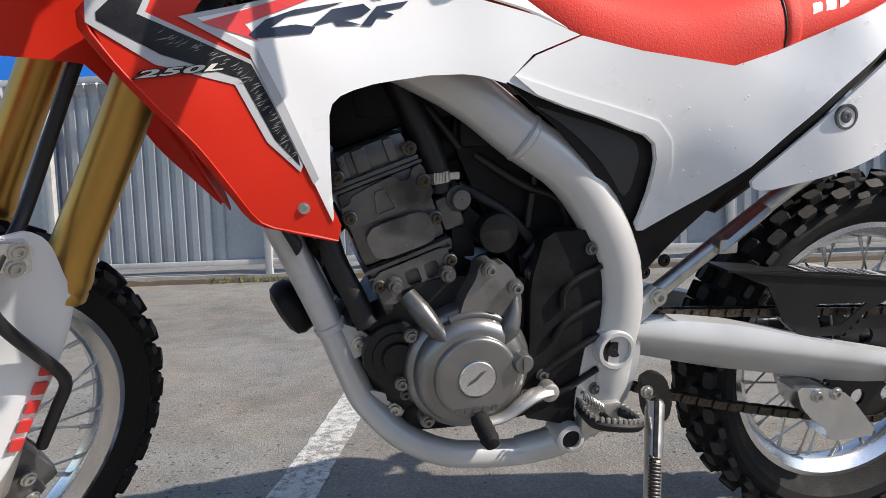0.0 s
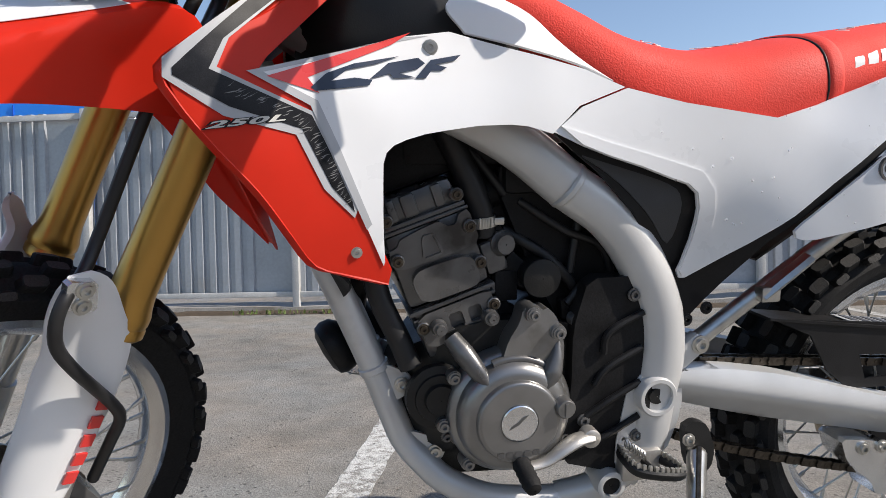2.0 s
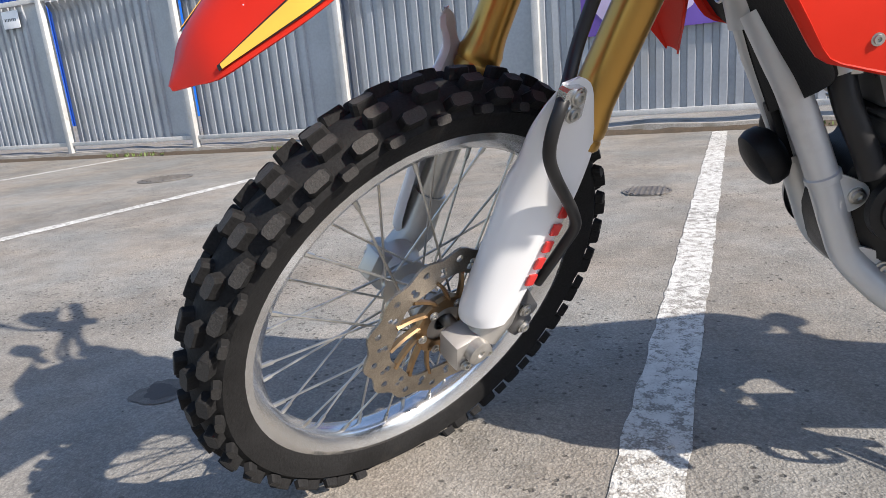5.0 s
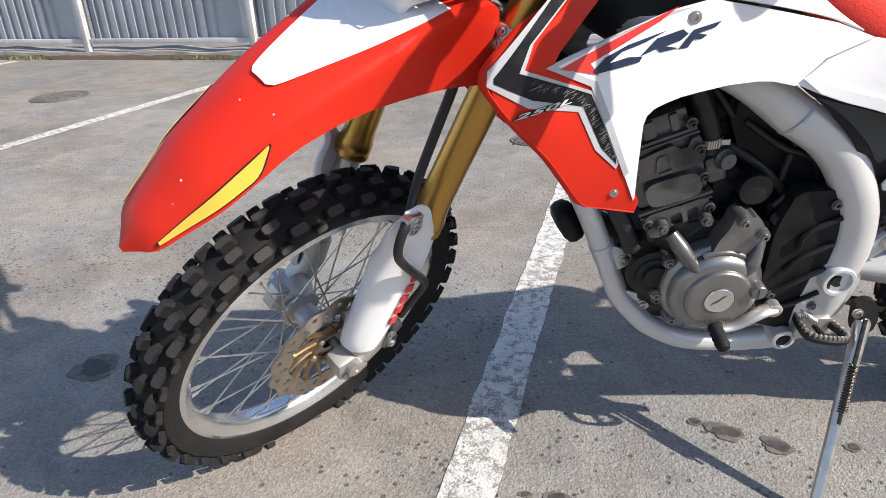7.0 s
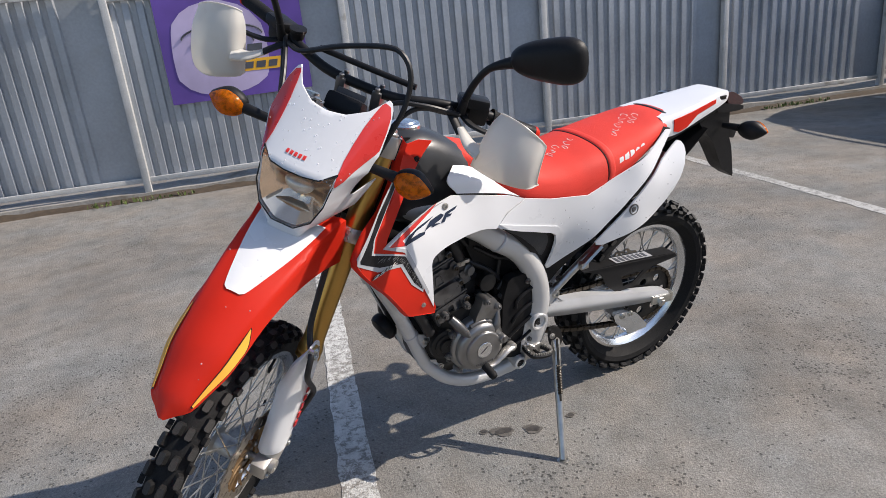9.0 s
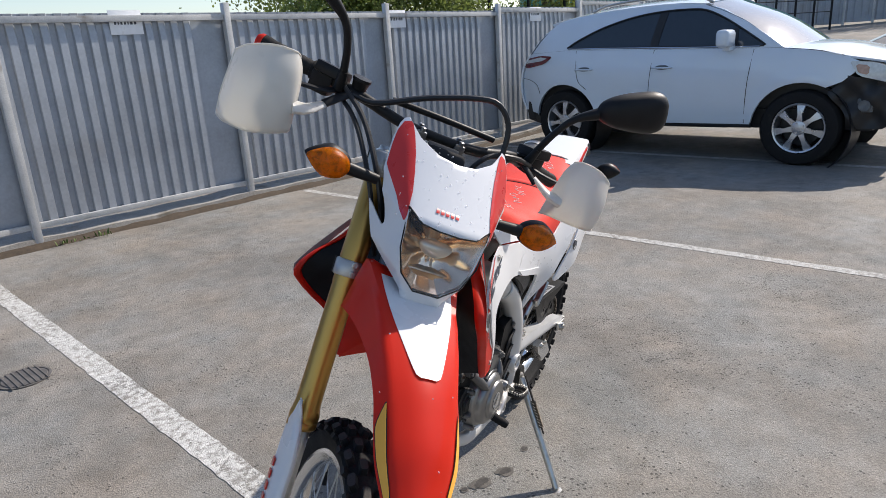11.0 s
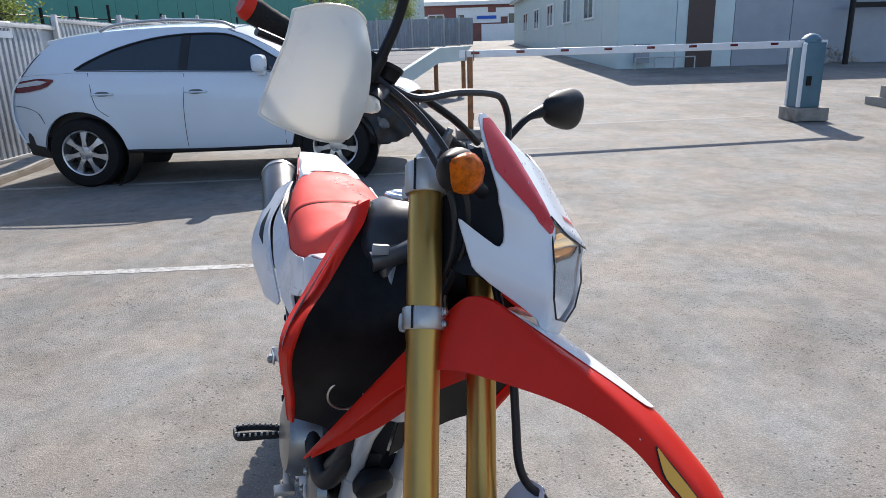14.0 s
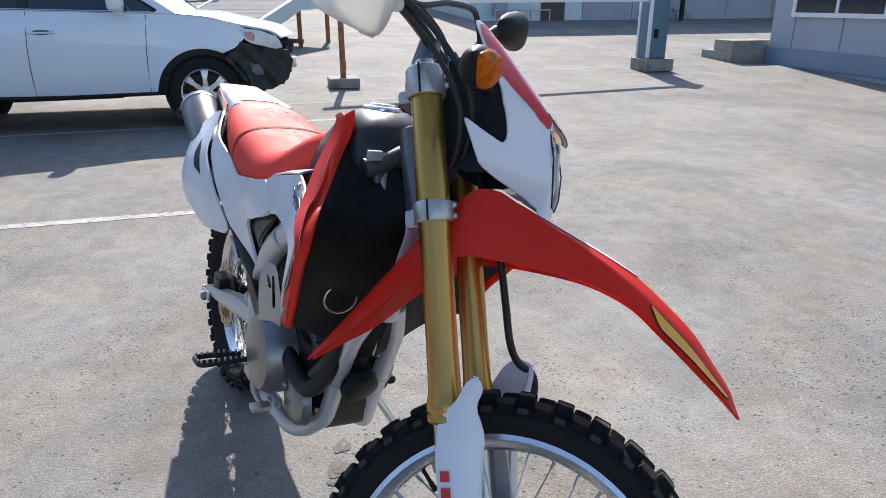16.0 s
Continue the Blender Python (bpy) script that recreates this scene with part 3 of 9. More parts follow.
def banner():
    """A printed vinyl banner tied to the fence."""
    ob = thing("banner", "purple and yellow printed vinyl banner on the fence", "banner", m=Matrix.Translation((-0.66, FENCE_Y - 0.06, 0)))
    purple = mat("banner_purple", (0.13, 0.07, 0.33), 0.45, var=0.25, scale=2.5)
    pale = mat("banner_pale", (0.5, 0.42, 0.62), 0.45, var=0.2, scale=3)
    yellow = mat("banner_yellow", (0.8, 0.42, 0.03), 0.45, var=0.08)
    wave = lambda u, v, d: (u, -0.012 * math.sin(u * 5) * math.sin(v * 4) + d, v)
    bm = bmesh.new()
    sheet(bm, [(-0.62, 0.78), (0.6, 0.80), (0.6, 1.66), (-0.62, 1.66)], wave, 0.002, step=0.08)
    part("cloth", bm, purple, ob)
    bm = bmesh.new()
    sheet(bm, rounded([(-0.5, 0.82), (0.16, 0.82), (0.30, 1.1), (0.2, 1.6), (-0.45, 1.62), (-0.56, 1.2)], 0.3, 2), lambda u, v, d: wave(u, v, d - 0.003), 0.001, step=0.08)
    part("pale_field", bm, pale, ob)
    bm = bmesh.new()
    sheet(bm, [(-0.25, 1.0), (0.36, 1.0), (0.40, 1.1), (-0.25, 1.1)], lambda u, v, d: wave(u, v, d - 0.006), 0.001, step=0.06)
    part("yellow_band", bm, yellow, ob)
    for lift, reach in ((1.31, 0.34), (1.25, 0.26)):
        # sweeping dark outlines over the lettering
        bm = bmesh.new()
        tube(bm, [wave(-0.1 + reach * math.cos(t), lift + 0.1 * math.sin(t), -0.008) for t in (math.pi * k / 16 for k in range(17))], 0.008, 6)
        part("swoosh", bm, SIGN_INK, ob)
    letter_row(part, ob, SIGN_INK, lambda u, v, d: wave(u, v, d - 0.008), -0.16, 1.02, [0.075, 0.07, 0.075, 0.08, 0.075], 0.055, 0.25, 0.35)
    letter_row(part, ob, SIGN_INK, lambda u, v, d: wave(u, v, d - 0.008), -0.36, 1.13, [0.13, 0.12, 0.12, 0.13], 0.095, 0.2, 0.18)


banner()


# ---------------------------------------------------------------- buildings and trees
BLUE_WALL = mat("blue_profiled_wall", (0.012, 0.10, 0.52), 0.45, var=0.08, scale=2)
BLUE_FLAT = mat("blue_flat_wall", (0.02, 0.25, 0.86), 0.5, var=0.05, scale=1.5)
GREEN_WALL = mat("green_cladding", (0.07, 0.27, 0.22), 0.5, var=0.08, scale=1.2)
GREEN_BASE = mat("green_base_course", (0.02, 0.12, 0.07), 0.5, var=0.1, scale=1.5)
ROOF_GREY = mat("roof_trim", (0.35, 0.37, 0.38), 0.5, var=0.1, scale=3)
PANEL_PALE = mat("pale_sandwich_panel", (0.52, 0.611, 0.611), 0.45, var=0.06, scale=2)
PANEL_GREY = mat("grey_sandwich_panel", (0.30, 0.33, 0.37), 0.45, var=0.08, scale=2)
DOOR_BROWN = mat("brown_door", (0.07, 0.045, 0.04), 0.5, var=0.1, scale=4)
WINDOW_DARK = mat("dark_window_glass", (0.03, 0.037, 0.045), 0.08, var=0.05, coat=0.3)
FRAME_WHITE = mat("white_window_frame", (0.78, 0.79, 0.8), 0.35, var=0.04, scale=6)
BRICK_RED = mat("brick_cladding", (0.23, 0.09, 0.08), 0.7, var=0.2, scale=2, fine=0.15)
OFFICE_GREY = mat("office_grey_panel", (0.36, 0.40, 0.45), 0.45, var=0.06, scale=2)
OFFICE_BLUE = mat("office_blue_band", (0.2, 0.27, 0.36), 0.45, var=0.06, scale=2)
RUST = mat("rusty_paint", (0.3, 0.13, 0.055), 0.65, var=0.3, scale=14, fine=0.2, bump=0.3, dirt=(0.12, 0.06, 0.03), dirt_at=0.6)
PILLAR_BLUE = mat("pillar_blue_grey", (0.10, 0.19, 0.24), 0.45, var=0.08, scale=8)
STONE = mat("gabion_stone", (0.33, 0.32, 0.30), 0.85, var=0.25, scale=8, fine=0.2, bump=0.5, bscale=60)
WOOD_GREY = mat("weathered_deck", (0.2, 0.2, 0.2), 0.8, var=0.2, scale=6, fine=0.2)


def wall_box(bm, x0, x1, y0, y1, z0, z1):
    box(bm, ((x0 + x1) / 2, (y0 + y1) / 2, (z0 + z1) / 2), (abs(x1 - x0), abs(y1 - y0), abs(z1 - z0)))


def ribbed(bm, a, b, z0, z1, pitch, depth, out):
    """A wall of shallow upright ribs from a to b, standing out along out."""
    a, b, out = V(*a), V(*b), V(*out)
    count = max(1, int((b - a).length / pitch))
    prev = None
    for k in range(count):
        for t, o in ((0.0, 0), (0.4, 0), (0.5, 1), (0.9, 1)):
            p = a.lerp(b, (k + t) / count) + out * depth * o
            v = (bm.verts.new((p.x, p.y, z0)), bm.verts.new((p.x, p.y, z1)))
            if prev:
                bm.faces.new((prev[0], v[0], v[1], prev[1]))
            prev = v


def window_unit(parent, c, w, h, axis, name="window"):
    """A white frame with a dark pane on a wall; axis: 'x' for a wall that faces along x, 'y' along y."""
    def size(a, t, z):
        return (t, a, z) if axis == "x" else (a, t, z)
    bm = bmesh.new()
    c = V(*c)
    along = V(0, 1, 0) if axis == "x" else V(1, 0, 0)
    for s in (-1, 1):
        box(bm, c + along * s * (w / 2), size(0.07, 0.08, h + 0.07))
        box(bm, c + V(0, 0, s * h / 2), size(w, 0.078, 0.07))
    box(bm, c, size(0.05, 0.07, h))
    win = part(name, bm, FRAME_WHITE, parent)
    bm = bmesh.new()
    box(bm, c, size(w - 0.05, 0.03, h - 0.05))
    part("pane", bm, WINDOW_DARK, win)


def blue_building():
    b = thing("blue_warehouse", "tall blue profiled metal warehouse behind the fence", "building")
    bm = bmesh.new()
    ribbed(bm, (-46, 13.2), (-14.2, 13.2), 0, 5.95, 0.16, 0.04, (0, -1))
    part("wall", bm, BLUE_WALL, b, smooth=0)
    bm = bmesh.new()
    ribbed(bm, (-14.2, 13.2), (-14.2, 13.6), 0, 5.95, 0.16, 0.03, (1, 0))
    box(bm, (-30, 14.2, 3), (31.6, 1.6, 5.98))
    part("wall", bm, BLUE_WALL, b, smooth=0)
    bm = bmesh.new()
    box(bm, (-31, 12.75, 6.12), (32, 1.3, 0.28), bevel=0.02)
    part("roof", bm, BLUE_WALL, b, "blue overhanging roof edge")
    # the gabled end with smooth panels
    bm = bmesh.new()
    pts = [(-14.6, 13.7), (-6.2, 13.7)]
    v = [bm.verts.new((-14.6, 14.0, 0)), bm.verts.new((-4.5, 14.0, 0)), bm.verts.new((-4.5, 14.0, 3.2)), bm.verts.new((-13.4, 14.0, 8.0)), bm.verts.new((-14.6, 14.0, 8.0))]
    f = bm.faces.new(v)
    r = bmesh.ops.extrude_face_region(bm, geom=[f])
    bmesh.ops.translate(bm, vec=(0, 9, 0), verts=[e for e in r["geom"] if isinstance(e, bmesh.types.BMVert)])
    gable = part("gable", bm, BLUE_FLAT, b, "bright blue smooth gable wall", smooth=0)
    bm = bmesh.new()
    d = (V(-4.5, 0, 3.2) - V(-13.4, 0, 8.0))
    for k in range(1):
        box(bm, (-8.95, 13.95, 5.66), (d.length + 0.2, 0.12, 0.16), m=Euler((0, math.atan2(-d.z, d.x), 0)).to_matrix())
    part("verge", bm, BLUE_WALL, b, "dark blue verge trim")
    for k in range(4):
        bm = bmesh.new()
        box(bm, (-13.2 + k * 2.0, 13.985, 2.4 - k * 0.2), (0.03, 0.03, 4.2 - k * 0.6))
        part("joint", bm, BLUE_WALL, b)


blue_building()


def polar(az, dist, ex=-1.45, ey=-0.5):
    return V(ex + dist * math.cos(radians(az)), ey + dist * math.sin(radians(az)), 0)


def green_building():
    b = thing("green_warehouse", "long green clad warehouse beyond the fence", "building")
    far = polar(2.2, 52)
    near = far.lerp(polar(60, 30), 0.68)
    n = (far - near).normalized()
    out = V(n.y, -n.x, 0)
    if out.dot(V(-1, -1, 0)) < 0:
        out = -out
    for k in range(26):
        a, c = near.lerp(far, k / 26), near.lerp(far, (k + 1) / 26)
        for z0, z1 in ((2.9, 5.4), (5.42, 8.6)):
            bm = bmesh.new()
            mid = (a + c) / 2
            m = Matrix(((n.x, out.x, 0), (n.y, out.y, 0), (0, 0, 1)))
            box(bm, mid - out * 0.3 + V(0, 0, (z0 + z1) / 2), ((c - a).length - 0.02, 0.6, z1 - z0), m=m)
            part("panel", bm, GREEN_WALL, b, smooth=0)
    bm = bmesh.new()
    m = Matrix(((n.x, out.x, 0), (n.y, out.y, 0), (0, 0, 1)))
    box(bm, (near + far) / 2 - out * 0.28 + V(0, 0, 1.45), ((far - near).length, 0.6, 2.9), m=m)
    part("base_course", bm, GREEN_BASE, b, smooth=0)
    bm = bmesh.new()
    box(bm, (near + far) / 2 - out * 0.2 + V(0, 0, 8.7), ((far - near).length + 0.4, 1.0, 0.25), m=m)
    part("roof", bm, ROOF_GREY, b)
    # gable end turned to the yard
    bm = bmesh.new()
    end = polar(-0.6, 55)
    e = (end - far).normalized()
    eo = V(e.y, -e.x, 0)
    me = Matrix(((e.x, eo.x, 0), (e.y, eo.y, 0), (0, 0, 1)))
    box(bm, (far + end) / 2 + V(0, 0, 4.0), ((end - far).length, 0.5, 6.6), m=me)
    part("end_wall", bm, PANEL_PALE, b, smooth=0)
    # ladder up the wall
    lad = far.lerp(near, 0.20) + out * 0.25
    bm = bmesh.new()
    for s in (-0.22, 0.22):
        rod(bm, lad + n * s + V(0, 0, 1.8), lad + n * s + V(0, 0, 8.6), 0.03, 6)
    for k in range(20):
        rod(bm, lad - n * 0.22 + V(0, 0, 2 + k * 0.33), lad + n * 0.22 + V(0, 0, 2 + k * 0.33), 0.02, 6)
    part("ladder", bm, GREEN_BASE, b, "dark steel roof ladder")


green_building()


def mesh_fence():
    """The dark wire fence on the bank behind the sheet fence."""
    f = thing("wire_fence", "dark wire fence on thin posts", "fence")
    a, c = polar(47, 14.5), polar(12, 30)
    for k in range(17):
        p = a.lerp(c, k / 16)
        bm = bmesh.new()
        rod(bm, p + V(0, 0, 0), p + V(0, 0, 2.55 + 0.1 * (k % 3)), 0.04, 6)
        part("post", bm, BLACK, f)
    for z in (1.6, 2.0, 2.32):
        bm = bmesh.new()
        rod(bm, a + V(0, 0, z), c + V(0, 0, z + 0.12), 0.016, 5)
        part("wire", bm, BLACK, f)


mesh_fence()


def tree(x, y, height, spread, seed, label, leaves=8000, base=0.3):
    """A tapered trunk with limbs, and a crown of many small leaves in uneven clumps."""
    rng = random.Random(seed)
    t = thing("tree", label, "tree", m=Matrix.Translation((x, y, ground_z(x))))
    bm = bmesh.new()
    tube(bm, [(0, 0, 0), (0.1, 0.05, height * 0.3), (-0.05, 0.1, height * 0.6), (0, 0, height * 0.9)], [0.13, 0.09, 0.05, 0.015], 8, 10)
    ends = []
    for k in range(13):
        z = height * rng.uniform(base, 0.9)
        a = rng.uniform(0, 6.28)
        reach = spread * (1.1 - 0.6 * z / height) * rng.uniform(0.6, 1)
        e = V(math.cos(a) * reach, math.sin(a) * reach, z + reach * 0.5)
        tube(bm, [(0, 0, z), e * 0.5 + V(0, 0, z * 0.5), e], [0.035, 0.022, 0.008], 6, 6)
        ends += [e, e * 0.6 + V(0, 0, z * 0.4)]
    part("trunk", bm, BARK, t)
    bm = bmesh.new()
    for _ in range(leaves):
        c = rng.choice(ends)
        p = c + V(rng.gauss(0, 1), rng.gauss(0, 1), rng.gauss(0, 0.8)) * spread * 0.29
        if p.z < height * base * 0.6:
            continue
        d = V(rng.gauss(0, 1), rng.gauss(0, 1), rng.gauss(0, 1)).normalized()
        s = d.cross(V(rng.gauss(0, 1), rng.gauss(0, 1), rng.gauss(0, 1))).normalized()
        l = rng.uniform(0.06, 0.115)
        v = [bm.verts.new(p), bm.verts.new(p + d * l * 0.5 + s * l * 0.3), bm.verts.new(p + d * l), bm.verts.new(p + d * l * 0.5 - s * l * 0.3)]
        bm.faces.new(v)
    part("crown", bm, LEAF, t, smooth=0)


for az, dist, h, sp, seed in ((47.5, 13.5, 3.3, 1.2, 1), (44.0, 14.5, 2.9, 1.3, 2), (40.5, 15.5, 3.6, 1.2, 3), (37.8, 17.5, 3.3, 1.0, 4), (31.5, 19, 4.0, 1.1, 5), (7.4, 34, 4.8, 1.6, 6), (51, 16, 3.8, 1.6, 7), (1.2, 46, 4.2, 1.2, 8)):
    q = polar(az, dist)
    tree(q.x, q.y, h, sp, seed, "leafy young tree behind the fence")


def far_fence():
    """The low grey sheet fence at the far side of the yard."""
    f = thing("yard_fence", "low grey metal fence along the far side of the yard", "fence", kind="structure")
    a, c = polar(21, 30), polar(-4.6, 40)
    for k in range(16):
        p, q = a.lerp(c, k / 16), a.lerp(c, (k + 1) / 16)
        d = (q - p).normalized()
        out = V(d.y, -d.x, 0)
        if out.x > 0:
            out = -out
        z = ground_z(p.x)
        bm = bmesh.new()
        ribbed(bm, (p.x, p.y), (q.x, q.y), z + 0.1, z + 1.55, 0.24, 0.05, (out.x, out.y))
        part("sheet", bm, FENCE_GREY, f, smooth=0)
        bm = bmesh.new()
        rod(bm, p + out * 0.06 + V(0, 0, z), p + out * 0.06 + V(0, 0, z + 1.65), 0.05, 6)
        part("post", bm, POST_GREY, f)


far_fence()


def brick_building():
    b = thing("brick_shop", "low brick and white clad shop building far off", "building")
    a, c = polar(0.2, 58), polar(-9.5, 58)
    n = (c - a).normalized()
    out = V(-1, 0, 0)
    m = Matrix(((n.x, out.x, 0), (n.y, out.y, 0), (0, 0, 1)))
    mid, w = (a + c) / 2, (c - a).length
    z = 1.9
    bm = bmesh.new()
    box(bm, mid + V(2, 0, z + 1.5), (w, 4, 3.0), m=m)
    part("wall", bm, BRICK_RED, b, smooth=0)
    bm = bmesh.new()
    box(bm, mid + V(2, 0, z + 3.15), (w + 0.6, 4.8, 0.3), m=m)
    part("roof", bm, FRAME_WHITE, b, smooth=0)
    for t, ww, zz, hh in ((0.1, 1.6, 1.5, 1.4), (0.25, 1.7, 0.75, 1.5), (0.35, 1.0, 0.7, 1.4), (0.5, 2.6, 2.35, 0.9), (0.7, 2.4, 0.75, 1.5), (0.8, 2.0, 2.4, 0.7), (0.9, 1.5, 0.75, 1.5)):
        p = a.lerp(c, t) + V(-0.03, 0, z + zz)
        bm = bmesh.new()
        box(bm, p, (ww, 0.08, hh), m=m)
        part("panel", bm, FRAME_WHITE, b, smooth=0)
    p = a.lerp(c, 0.62) + V(-0.05, 0, z + 2.0)
    bm = bmesh.new()
    box(bm, p, (2.3, 0.1, 0.8), m=m)
    sign = part("sign", bm, FRAME_WHITE, b, "white sign board with a blue line")
    bm = bmesh.new()
    box(bm, p + V(-0.07, 0, 0.02), (1.6, 0.03, 0.25), m=m)
    part("bars", bm, BLUE_WALL, sign)
    for t in (0.2, 0.44, 0.86):
        q = a.lerp(c, t) + V(-0.05, 0, z + 1.9)
        window_unit(b, q, 1.2, 0.8, "x")


brick_building()


def panel_shed():
    """The long low shed of sandwich panels past the barrier."""
    b = thing("panel_shed", "long pale sandwich panel shed with doors", "building")
    x0, x1, y0, y1 = 19.5, 41.0, -17.0, -6.45
    z0, z1 = 0.62, 3.9
    bm = bmesh.new()
    wall_box(bm, x0 + 0.05, x1, y0, y1 - 0.05, z0 - 0.4, z1)
    part("core", bm, PANEL_GREY, b, smooth=0)
    for k in range(12):
        bm = bmesh.new()
        a, c = x0 + k * (x1 - x0) / 12, x0 + (k + 1) * (x1 - x0) / 12
        wall_box(bm, a + 0.01, c - 0.01, y1 - 0.06, y1, z0 - 0.3, z1)
        part("panel", bm, PANEL_PALE, b, smooth=0)
    for k in range(6):
        bm = bmesh.new()
        a, c = y1 - k * 1.76, y1 - (k + 1) * 1.76
        wall_box(bm, x0 - 0.02, x0 + 0.05, c + 0.01, a - 0.01, z0 - 0.2, z1)
        part("panel", bm, PANEL_PALE if k < 2 else PANEL_GREY, b, smooth=0)
    bm = bmesh.new()
    wall_box(bm, x0 - 0.25, x1 + 0.2, y0 - 0.2, y1 + 0.25, z1, z1 + 0.16)
    part("roof", bm, ROOF_GREY, b, smooth=0)
    bm = bmesh.new()
    wall_box(bm, x0 - 0.05, x0, -9.35, -8.55, z0 + 0.0, z0 + 2.3)
    part("door", bm, DOOR_BROWN, b, "dark brown steel door", smooth=0)
    bm = bmesh.new()
    wall_box(bm, x0 - 0.3, x0 - 0.02, -7.35, -6.95, z0 + 0.2, z0 + 0.75)
    part("meter_box", bm, PANEL_GREY, b, smooth=0)
    for k in range(5):
        window_unit(b, (23 + k * 3.4, y1 + 0.02, z0 + 2.1), 1.3, 0.9, "y")
    bm = bmesh.new()
    for k in range(4):
        rod(bm, (x0 - 0.4, -6.9 - k * 0.6, z0 - 0.1), (x0 - 0.4, -6.9 - k * 0.6, z0 + 0.35), 0.02, 6)
    rod(bm, (x0 - 0.4, -6.9, z0 + 0.35), (x0 - 0.4, -8.7, z0 + 0.35), 0.02, 6)
    part("rail", bm, POST_GREY, b)


panel_shed()


def photo_wall():
    """A dark shed end with a large printed panel, and the gabion wall below it."""
    b = thing("dark_annex", "dark grey annex with a printed panel", "building")
    bm = bmesh.new()
    box(bm, (22.5, -19.0, 2.9), (7.0, 6.0, 2.6))
    part("wall", bm, OFFICE_GREY, b, smooth=0)
    bm = bmesh.new()
    box(bm, (19.0, -15.95, 2.3), (0.06, 5.5, 0.15))
    rod(bm, (18.9, -13.2, 0.6), (18.9, -13.2, 3.4), 0.08, 8)
    part("rail", bm, BLACK, b)
    bm = bmesh.new()
    dark = mat("printed_panel", (0.06, 0.09, 0.11), 0.4, var=0.6, scale=1.6, fine=0.3)
    box(bm, (18.96, -17.2, 2.7), (0.05, 3.4, 1.3))
    part("panel", bm, dark, b, "dark printed picture panel", smooth=0)
    # gabion stones
    g = thing("gabion_wall", "low retaining wall of stacked grey stones", "wall", kind="structure")
    rng = random.Random(5)
    stone = []
    for k in range(3):
        bm = bmesh.new()
        bmesh.ops.create_icosphere(bm, subdivisions=1, radius=0.15)
        for v in bm.verts:
            v.co *= rng.uniform(0.75, 1.15)
        me = bpy.data.meshes.new("stone")
        bm.to_mesh(me)
        bm.free()
        me.materials.append(STONE)
        stone.append(me)
    for row in range(3):
        for k in range(58):
            o = new("stone", rng.choice(stone))
            o.parent = g
            y = -12.4 - k * 0.2 - (row % 2) * 0.1
            x = 19.4 + 0.02 * k + row * 0.05
            o.location = (x, y, 0.72 + row * 0.21)
            o.rotation_euler = (rng.uniform(0, 6), rng.uniform(0, 6), rng.uniform(0, 6))
            o.scale = (0.95, 0.95, 0.9)
    bm = bmesh.new()
    box(bm, (20.1, -18.2, 0.95), (1.0, 12, 1.1))
    part("backing", bm, CONCRETE, g, smooth=0)


photo_wall()


def office():
    """The grey cabin with a white framed window and concrete steps."""
    b = thing("office_cabin", "grey panelled office cabin with a white framed window", "building")
    x0, x1, y0, y1 = 1.0, 9.55, -14.0, -9.05
    bm = bmesh.new()
    wall_box(bm, x0, x1, y0, y1, 0.02, 3.1)
    part("wall", bm, OFFICE_GREY, b, smooth=0)
    bm = bmesh.new()
    wall_box(bm, x0 - 0.03, x1 + 0.03, y0 - 0.03, y1 + 0.03, 0.12, 0.42)
    part("base_band", bm, OFFICE_BLUE, b, smooth=0)
    bm = bmesh.new()
    wall_box(bm, x0 - 0.2, x1 + 0.2, y0 - 0.2, y1 + 0.2, 3.1, 3.25)
    part("roof", bm, ROOF_GREY, b, smooth=0)
    window_unit(b, (8.05, y1 + 0.03, 1.62), 1.9, 1.25, "y")
    for k in range(8):
        bm = bmesh.new()
        box(bm, (x0 + 1.07 * k + 0.5, y1 + 0.004, 1.75), (0.02, 0.012, 2.6))
        part("joint", bm, OFFICE_BLUE, b, smooth=0)
    steps = thing("steps", "two rough concrete steps beside the cabin", "steps", kind="structure")
    for k, (w, h) in enumerate(((0.9, 0.24), (0.55, 0.44))):
        bm = bmesh.new()
        box(bm, (9.6 + w / 2 + 0.01 * k, -8.75, 0.10 + h / 2), (w, 0.9 - 0.04 * k, h), bevel=0.015)
        part("step", bm, CONCRETE, steps)


office()


